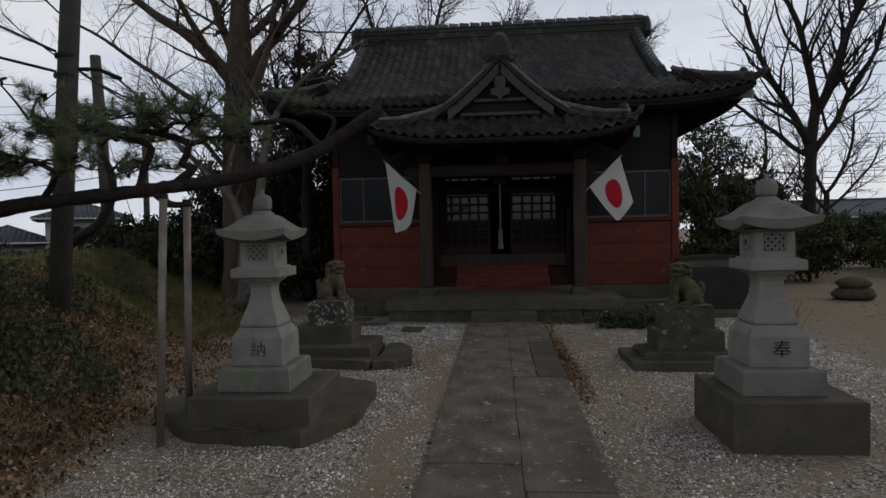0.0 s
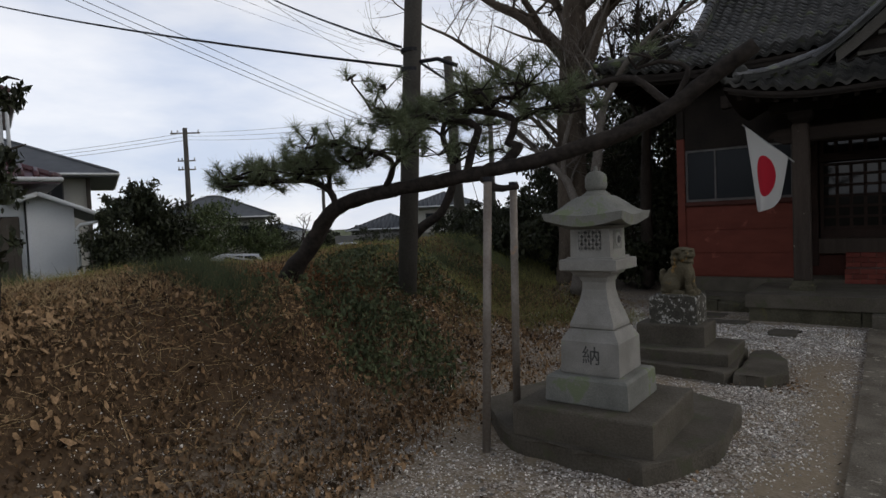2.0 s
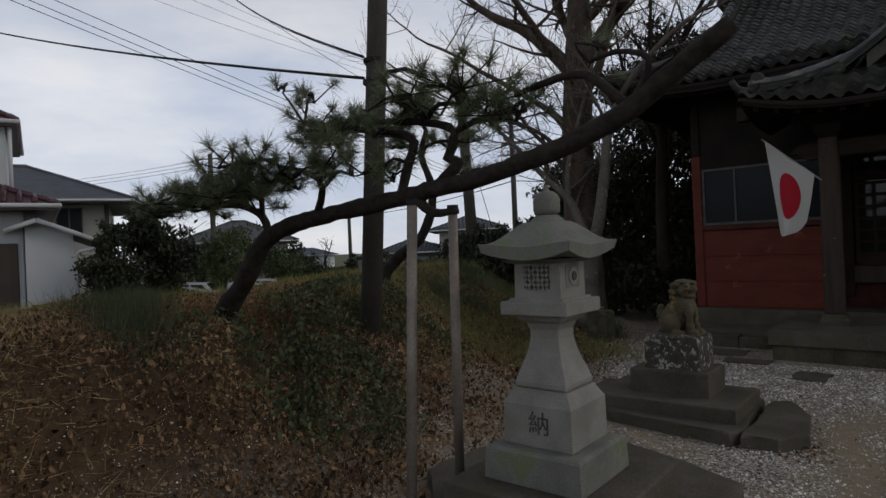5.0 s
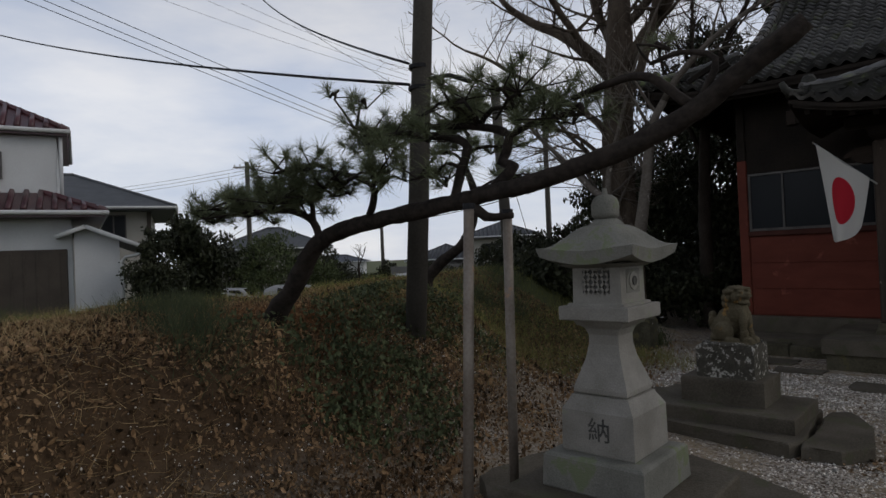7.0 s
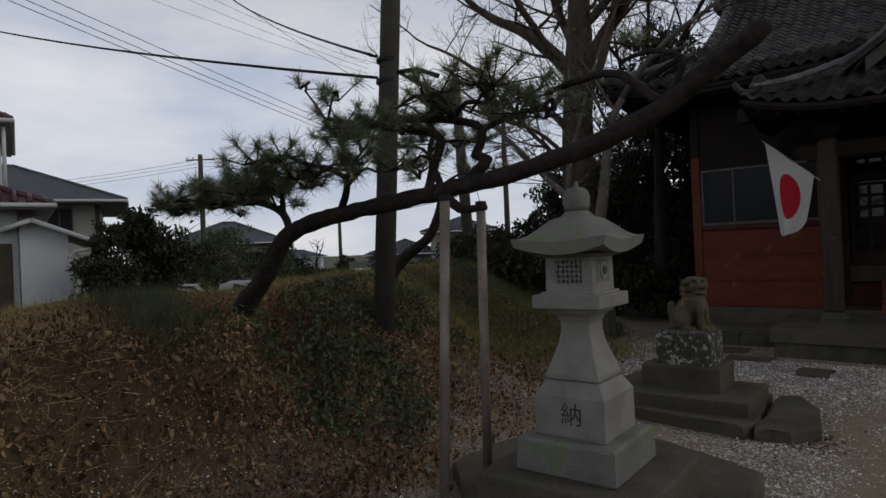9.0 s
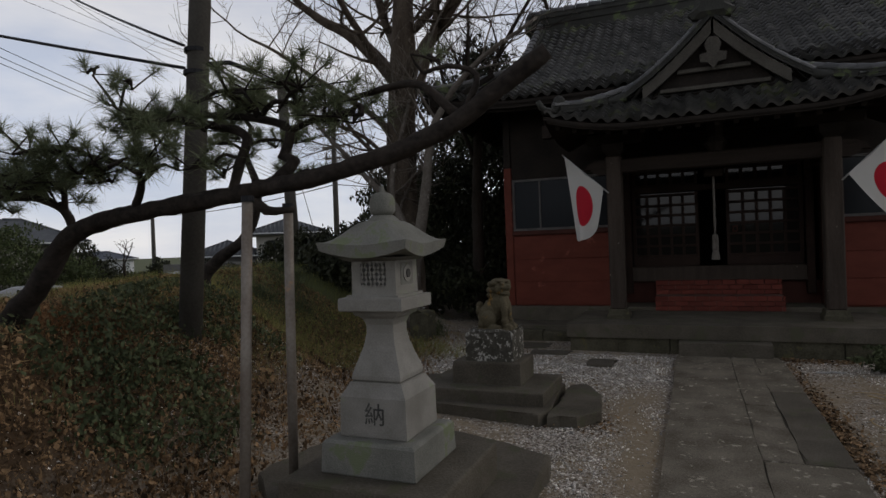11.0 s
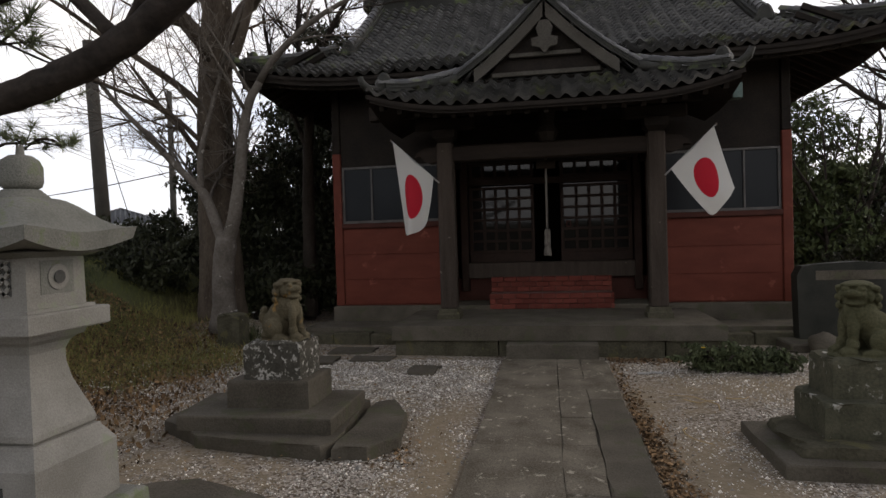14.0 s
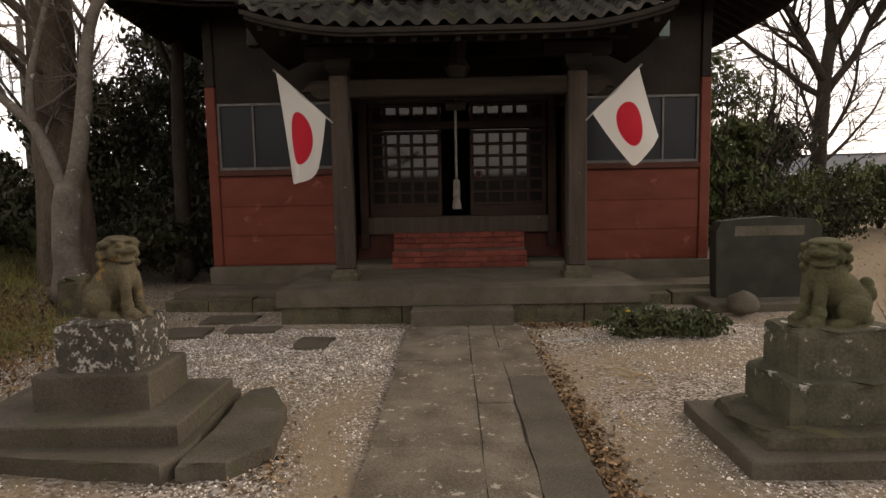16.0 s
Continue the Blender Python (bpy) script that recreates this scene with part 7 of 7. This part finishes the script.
leafy_tree("garden_tree", HT, (-37.5, 33.0, -0.95), 0.12, [((0, 0, 0.9), (1.2, 1.6, 0.8)), ((0.4, 1.4, 0.8), (0.9, 1.2, 0.7))], 4000, 0.2, M_leaf_mid, 68, "garden evergreens")
leafy_tree("garden_tree", HT, (-36.5, 21.0, -0.95), 0.16, [((0, 0, 2.4), (1.4, 1.0, 1.6)), ((1.2, 1, 2.2), (1.2, 1.0, 1.4))], 2600, 0.22, M_leaf, 65, "garden evergreens")
leafy_tree("garden_tree", "broadleaf evergreen at the edge of the bank", (-5.55, 3.0, 1.0), 0.03, [((0.0, -0.1, 0.5), (0.25, 0.25, 0.3)), ((0.0, 0.0, 1.1), (0.28, 0.28, 0.3)), ((0.05, 0.05, 1.7), (0.2, 0.2, 0.22))], 1500, 0.07, M_leaf, 66, "garden evergreens")
leafy_tree("garden_tree", HT, (-27, 30.0, -0.5), 0.12, [((0, 0, 1.2), (1.6, 1.0, 1.0)), ((2.0, 1.4, 1.0), (1.6, 1.0, 0.8))], 2000, 0.2, M_leaf, 67, "garden evergreens")


# ---- parked cars ----
def car(at, rz, label):
    t = thing("parked_car", label, "car", at, rz, "parked cars")
    prof = [(-1.7, 0.28), (1.7, 0.28), (1.74, 0.6), (1.62, 0.82), (0.95, 0.95), (0.55, 1.38), (-1.2, 1.46), (-1.66, 1.3), (-1.74, 0.8)]
    bm = bmesh.new()
    vs = [[bm.verts.new((x, y * (0.86 if z > 1.0 else 1.0), z)) for x, z in prof] for y in (-0.74, 0.74)]
    n = len(prof)
    for i in range(n):
        bm.faces.new((vs[0][i], vs[0][(i + 1) % n], vs[1][(i + 1) % n], vs[1][i]))
    bm.faces.new(vs[0])
    bm.faces.new(vs[1][::-1])
    bmesh.ops.recalc_face_normals(bm, faces=bm.faces[:])
    bmesh.ops.bevel(bm, geom=bm.edges[:], offset=0.06, segments=2, affect="EDGES", profile=0.5)
    part("body", bm, M_car_white, t)
    for s in (-1, 1):
        for xs in (((-1.05, 0.98), (-0.15, 0.98), (-0.15, 1.34), (-1.0, 1.36)), ((-0.08, 0.98), (0.72, 0.98), (0.42, 1.32), (-0.08, 1.34))):
            bm = bmesh.new()
            bm.faces.new([bm.verts.new((x, s * (0.755 - 0.11 * (z - 0.9) / 0.46), z)) for x, z in xs])
            bmesh.ops.solidify(bm, geom=bm.faces[:], thickness=0.012)
            part("side_window", bm, M_car_dark, t)
    bm = bmesh.new()
    bm.faces.new([bm.verts.new(p) for p in ((0.93, -0.58, 0.99), (0.93, 0.58, 0.99), (0.60, 0.52, 1.36), (0.60, -0.52, 1.36))])
    bmesh.ops.solidify(bm, geom=bm.faces[:], thickness=0.012)
    part("windscreen", bm, M_car_dark, t)
    bm = bmesh.new()
    bm.faces.new([bm.verts.new(p) for p in ((-1.69, -0.5, 0.98), (-1.69, 0.5, 0.98), (-1.64, 0.46, 1.3), (-1.64, -0.46, 1.3))])
    bmesh.ops.solidify(bm, geom=bm.faces[:], thickness=-0.03)
    part("rear_window", bm, M_car_dark, t)
    for x in (-1.1, 1.12):
        for s in (-1, 1):
            w = part("wheel", rings([(-0.09, 0.24), (-0.07, 0.28), (0.07, 0.28), (0.09, 0.24)], 18), M_tyre, t)
            w.matrix_basis = pose(x, s * 0.68, 0.28, 90)
            part("rim", rings([(-0.1, 0.16), (0.1, 0.16)], 12), M_alu, w)
    return t


for cx, cy, rz in ((-28.5, 17.6, 50), (-26.6, 20.2, 50), (-33.0, 33.5, 150), (-31.0, 36.5, 140)):
    car((cx, cy, float(land(cx, cy))), rz, "small white car parked beyond the bank")
# far houses and gardens beyond the street
for k, (x, y, w, h, rz, roof) in enumerate(((-52, 60, 10, 2.2, 35, M_roof_grey), (-78, 60, 12, 2.4, 45, M_roof_blue), (-40, 66, 11, 2.4, 25, M_roof_grey))):
    hs = thing("house", "distant low house with a grey roof and pale walls", "house", (x, y, -1.0), rz, "houses")
    part("wall", box(-w / 2, w / 2, 0, 6, 0, h, 0.02), (M_cream_wall, M_white_wall)[k % 2], hs)
    hip_roof(-w / 2, w / 2, 0, 6, h, 1.1, 0.6, roof, hs, "roof")
    for xw in (-w * 0.3, w * 0.15):
        house_window(hs, xw, xw + 1.5, -0.01, h - 1.3, h - 0.3)
for k, (x, y, r) in enumerate(((-38, 36.5, 1.3), (-44, 33, 1.6), (-47, 49, 1.5), (-36, 47, 1.2), (-62, 46, 1.8), (-30, 52, 1.5))):
    leafy_tree("garden_tree", "clipped evergreen in a distant garden", (x, y, float(land(x, y))), 0.12, [((0, 0, r * 0.8), (r, r, r * 0.7)), ((0.3 * r, 0, r * 1.3), (r * 0.7, r * 0.7, r * 0.5))], 1500, 0.24, M_leaf, 240 + k, "garden evergreens")
bare_tree("small leafless tree between the distant houses", [(-33, 29.5, -1.0), (-33, 29.5, 0.2), (-33.1, 29.5, 1.2)], [0.12, 0.1, 0.08],
          [((-33.1, 29.5, 1.0), (-0.5, 0.3, 1), 1.6, 0.05), ((-33.1, 29.5, 1.1), (0.5, 0, 1), 1.6, 0.05), ((-33.1, 29.5, 0.8), (0.1, -0.7, 0.8), 1.4, 0.04)], 61, M_bark_dark, 0.012, dense=0.7)

# unseen box added behind the walker to darken front faces and pane reflections
bm = bmesh.new()
box(-30, 30, -9.5, -8.0, -0.2, 2.2, 0, bm)
tagged(part("hedge_south", bm, M_leaf), "unseen plain dark box added to block low southern sky light", "hedge", kind="structure")

# dry shrub on the sand
dry_shrub = thing("dry_shrub", "small dry reddish shrub on the sandy ground", "shrub", (4.35, 10.4, -0.02))
rs, tb = random.Random(15), Tubes()
for k in range(55):
    a, tilt, ln = rs.uniform(0, 6.28), rs.uniform(0.05, 0.75), rs.uniform(0.25, 0.5)
    d = Vector((math.cos(a) * tilt, math.sin(a) * tilt, 1)).normalized()
    p = Vector((rs.gauss(0, 0.05), rs.gauss(0, 0.05), 0))
    tb.add([p, p + d * ln * 0.5 + Vector((0, 0, 0.02)), p + d * ln], [0.005, 0.004, 0.002], 4)
tagged(tb.part("twig_clump", M_litter, dry_shrub), kind="stuff")

# ---- ground cover ----
rng = np.random.default_rng(5)
OCT_V = [(1, 0, -0.3), (-0.6, 0.75, -0.3), (-0.5, -0.8, -0.3), (0.1, 0.05, 0.55)]
OCT_F = [(0, 1, 3), (1, 2, 3), (2, 0, 3), (0, 2, 1)]


def court_places(n, x0, x1, y0, y1):
    x, y = rng.uniform(x0, x1, n), rng.uniform(y0, y1, n)
    patch = np.sin(1.3 * x + 0.4 * y) + np.sin(1.1 * y - 0.7 * x + 1) + 0.8 * np.sin(2.7 * x + 2.2 * y)
    bare = bare_earth(x, y)
    ok = (np.abs(x + 0.0) > 0.63) & (x > verge_x(y) - 0.4 - 0.9 * smooth01((y - 5.6) / 1.5) + rng.normal(0, 0.35, n)) & (patch + rng.normal(0, 0.8, n) > -0.7) & (rng.uniform(0, 1, n) > 0.9 * bare)
    ok &= ~((y > 11.0) & (np.abs(x) < 3.7)) & ~((np.abs(x - 2.0) < 0.47) & (np.abs(y - 5.43) < 0.45)) & ~((np.abs(x - 2.04) < 0.64) & (np.abs(y - 8.1) < 0.65))
    ok &= ~((np.abs(x + 2.2) < 0.8) & (np.abs(y - 5.85) < 0.8)) & ~((np.abs(x + 2.2) < 0.95) & (np.abs(y - 8.15) < 0.6))
    return x[ok], y[ok]


gx1, gy1 = court_places(260000, -5.4, 4.2, 2.6, 12.2)
sz = rng.gamma(2.0, 0.0023, len(gx1)) + 0.0032
pts = np.c_[gx1, gy1, land(gx1, gy1) + sz * 0.25]
v, f = spread(OCT_V, OCT_F, random_mats(pts, sz, rng, 1.0))
tagged(tri_part("gravel", v, f, M_gravel), "pale grey and white loose gravel on the court", "gravel", kind="stuff")

LEAF_V = [(-0.5, 0, 0.03), (-0.22, -0.2, 0.14), (0.2, -0.24, 0.06), (0.5, 0.05, 0.16), (0.12, 0.2, 0.1), (-0.28, 0.22, 0.02), (0, 0, 0)]
LEAF_F = [(6, 0, 1), (6, 1, 2), (6, 2, 3), (6, 3, 4), (6, 4, 5), (6, 5, 0)]


def scatter(name, label, category, x, y, size, shape_v, shape_f, material, flat=1.0, lift=0.0):
    p = np.c_[x, y, land(x, y) + lift * rng.uniform(0, 1, len(x))]
    v, f = spread(shape_v, shape_f, random_mats(p, size, rng, flat))
    return tagged(tri_part(name, v, f, material), label, category, kind="stuff")


n = 230000
x, y = rng.uniform(-9.0, -2.9, n), rng.uniform(0.5, 12.5, n)
drift = 0.5 + 0.28 * np.sin(2.9 * x + 1.3 * y + 0.6 * np.sin(4 * y)) + 0.28 * np.sin(3.4 * y - 2.2 * x + 1.0)
keep = (x < verge_x(y) + 0.45 + rng.normal(0, 0.3, n)) & (rng.uniform(0, 1, n) < np.clip(0.35 + drift, 0.4, 1.0) * np.where(y < 7.6, 1.0, 0.55)) & (rng.uniform(0, 1, n) < np.clip((x + 11.5) / 4, 0.1, 1))
scatter("leaf_litter", "brown dead leaves over the bank", "leaf litter", x[keep], y[keep], 0.012 + rng.gamma(1.8, 0.011, keep.sum()), LEAF_V, LEAF_F, M_litter, 0.72, 0.06)
n = 6500
x, y = rng.uniform(-5.6, 1.4, n), rng.uniform(3.2, 12.5, n)
keep = (rng.uniform(0, 1, n) < np.where(x < -2.9, 1, 0.1)) & (np.abs(x) > 0.62)
edge = np.r_[rng.normal(7.9, 0.8, 1300), rng.uniform(6.2, 10.9, 500)]
x = np.r_[x[keep], 0.655 + np.abs(rng.normal(0, 0.09, 1800)), rng.uniform(0.66, 1.5, 500), rng.uniform(3, 11, 1600), -1.56 + rng.normal(0, 0.03, 160), rng.normal(-1.12, 0.08, 120)]
y = np.r_[y[keep], edge, 11.15 - np.abs(rng.normal(0, 0.16, 500)), rng.uniform(8, 20, 1600), rng.uniform(7.5, 8.7, 160), rng.normal(7.7, 0.15, 120)]
scatter("fallen_leaves", "scattered dry leaves along the path edge", "leaf litter", x, y, rng.uniform(0.02, 0.05, len(x)), LEAF_V, LEAF_F, M_litter, 0.9, 0.02)

BLADE_V = [(-0.012, 0, 0), (0.012, 0, 0), (0.02, 0.18, 0.55), (0.0, 0.42, 0.92), (0.008, 0.18, 0.55)]
BLADE_F = [(0, 1, 2), (0, 2, 4), (4, 2, 3)]
n = 90000
x, y = rng.uniform(-13, -3.2, n), rng.uniform(1.0, 15.5, n)
clump = np.sin(2.3 * x + 1.1 * y) + np.sin(1.9 * y - 2.6 * x) + 0.6 * np.sin(5.1 * x + 3.3 * y)
green = (x < edge_x(y) - 0.8) & ((y > 7.0) | (clump > 1.5) | (x < -7.5))
scatter("grass", "short green winter grass on the bank", "grass", x[green], y[green], rng.uniform(0.07, 0.2, green.sum()), BLADE_V, BLADE_F, M_grass, 0.93)
dry = (x < verge_x(y) - 0.1) & (y < 8.5) & (clump < 0.7)
scatter("dry_grass", "dry straw-coloured grass on the bank", "grass", x[dry][:60000], y[dry][:60000], rng.uniform(0.06, 0.2, len(x[dry][:60000])), BLADE_V, BLADE_F, M_straw, 0.62)
k = 9000
x2, y2 = rng.normal(-6.6, 1.0, k), rng.normal(3.6, 0.6, k)
scatter("straw_mat", "flattened pale straw on the bank", "grass", x2, y2, rng.uniform(0.1, 0.24, k), BLADE_V, BLADE_F, M_straw, 0.55)
patches = ((-4.22, 5.91, 0.2, 8), (-4.73, 5.85, 0.26, 9), (-4.95, 5.42, 0.2, 4), (-4.54, 6.35, 0.2, 6), (-5.29, 6.5, 0.3, 8), (-4.3, 5.4, 0.12, 3), (-5.0, 7.4, 0.4, 6), (-5.7, 7.6, 0.5, 10))
wx = np.concatenate([rng.normal(a, c, k) for a, b, c, k in patches])
wy = np.concatenate([rng.normal(b, c, k) for a, b, c, k in patches])
keep = wx < edge_x(wy) - 0.05
wx, wy = wx[keep], wy[keep]
k = 120
x = np.repeat(wx, k) + rng.normal(0, 0.12, k * len(wx))
y = np.repeat(wy, k) + rng.normal(0, 0.12, k * len(wx))
scatter("weeds", "low dark green weeds among the dead leaves", "weeds", x, y, rng.uniform(0.03, 0.07, len(x)), LEAF_V, LEAF_F, M_weed, 0.45, 0.17)
k = 3800
x3, y3 = np.r_[rng.normal(-5.25, 0.3, k), rng.normal(-5.8, 0.25, k // 2)], np.r_[rng.normal(5.95, 0.22, k), rng.normal(5.3, 0.2, k // 2)]
scatter("dead_fern", "rust-brown dead fern round the pine foot", "fern", x3, y3, rng.uniform(0.05, 0.14, len(x3)), BLADE_V, BLADE_F, M_fern, 0.8, 0.04)
wx = np.array([-6.5, -6.3, -5.9, -6.9, -5.3, -4.9, -7.6, -8.4, -6.6, -7.4, -7.6, -6.9, -8.1])
wy = np.array([5.1, 4.7, 4.9, 5.4, 4.6, 4.5, 3.4, 3.9, 9.6, 10.9, 12.0, 11.4, 12.7])
k = 420
x = np.repeat(wx, k) + rng.normal(0, 0.2, k * len(wx))
y = np.repeat(wy, k) + rng.normal(0, 0.16, k * len(wx))
scatter("weed_tufts", "thick dark green grass tufts on the bank", "weeds", x, y, rng.uniform(0.16, 0.34, len(x)), BLADE_V, BLADE_F, M_weed, 0.86)
n = 15000
x, y = rng.uniform(-6.8, -3.0, n), rng.uniform(8.8, 13.2, n)
keep = (x < verge_x(y) + 0.7 * np.sin(1.9 * y) + 0.4 + rng.normal(0, 0.25, n))
scatter("grass_verge", "yellow-green grass tufts round the tree foot", "grass", x[keep], y[keep], rng.uniform(0.05, 0.24, keep.sum()), BLADE_V, BLADE_F, M_grass, 0.9)

# fallen sticks
for k in range(26):
    rnd = random.Random(k)
    x0, y0 = (rnd.uniform(-6.5, -3.7), rnd.uniform(2.6, 7.5)) if k < 20 else (rnd.uniform(0.9, 1.6), rnd.uniform(6, 9.5))
    a, ln = rnd.uniform(0, 6.28), rnd.uniform(0.2, 0.6)
    pts = []
    for i in range(5):
        px, py = x0 + math.cos(a + 0.25 * i) * ln * i / 4, y0 + math.sin(a + 0.25 * i) * ln * i / 4
        pts.append((px, py, float(land(px, py)) + 0.012 + 0.02 * rnd.random()))
    tb = Tubes()
    tb.add(pts, [0.006, 0.006, 0.005, 0.004, 0.003], 5)
    tagged(tb.part("fallen_twig", M_straw), "thin dry twig lying on the ground", "twig", "fallen twigs")
for k, (x, y, rz) in enumerate(((0.98, 10.35, 10), (1.12, 10.38, -20), (-6.1, 4.72, 40))):
    o = part("paper_scrap", box(-0.07, 0.07, -0.04, 0.04, 0, 0.006, 0.002), M_paper)
    o.matrix_basis = pose(x, y, float(land(x, y)) + 0.004, 0, 0, rz)
    tagged(o, "white paper scrap on the gravel", "paper", "paper scraps")

# white narcissus beside the tree
nar = thing("narcissus_clump", "narcissus clump with white blooms beside the tree", "flowers", (-4.55, 11.9, 0.05))
r5 = np.random.default_rng(8)
m = random_mats(r5.normal(0, 0.1, (260, 3)) * np.array([1, 1, 0]), r5.uniform(0.25, 0.45, 260), r5, 0.97)
v, f = spread(BLADE_V, BLADE_F, m)
tagged(tri_part("leaves", v, f, M_weed, nar), kind="stuff")
for k in range(6):
    part("bloom", rings([(0, 0.008), (0.012, 0.03), (0.02, 0.012)], 7), M_white_petal, nar).location = (r5.normal(0, 0.13), r5.normal(0, 0.1), r5.uniform(0.35, 0.48))
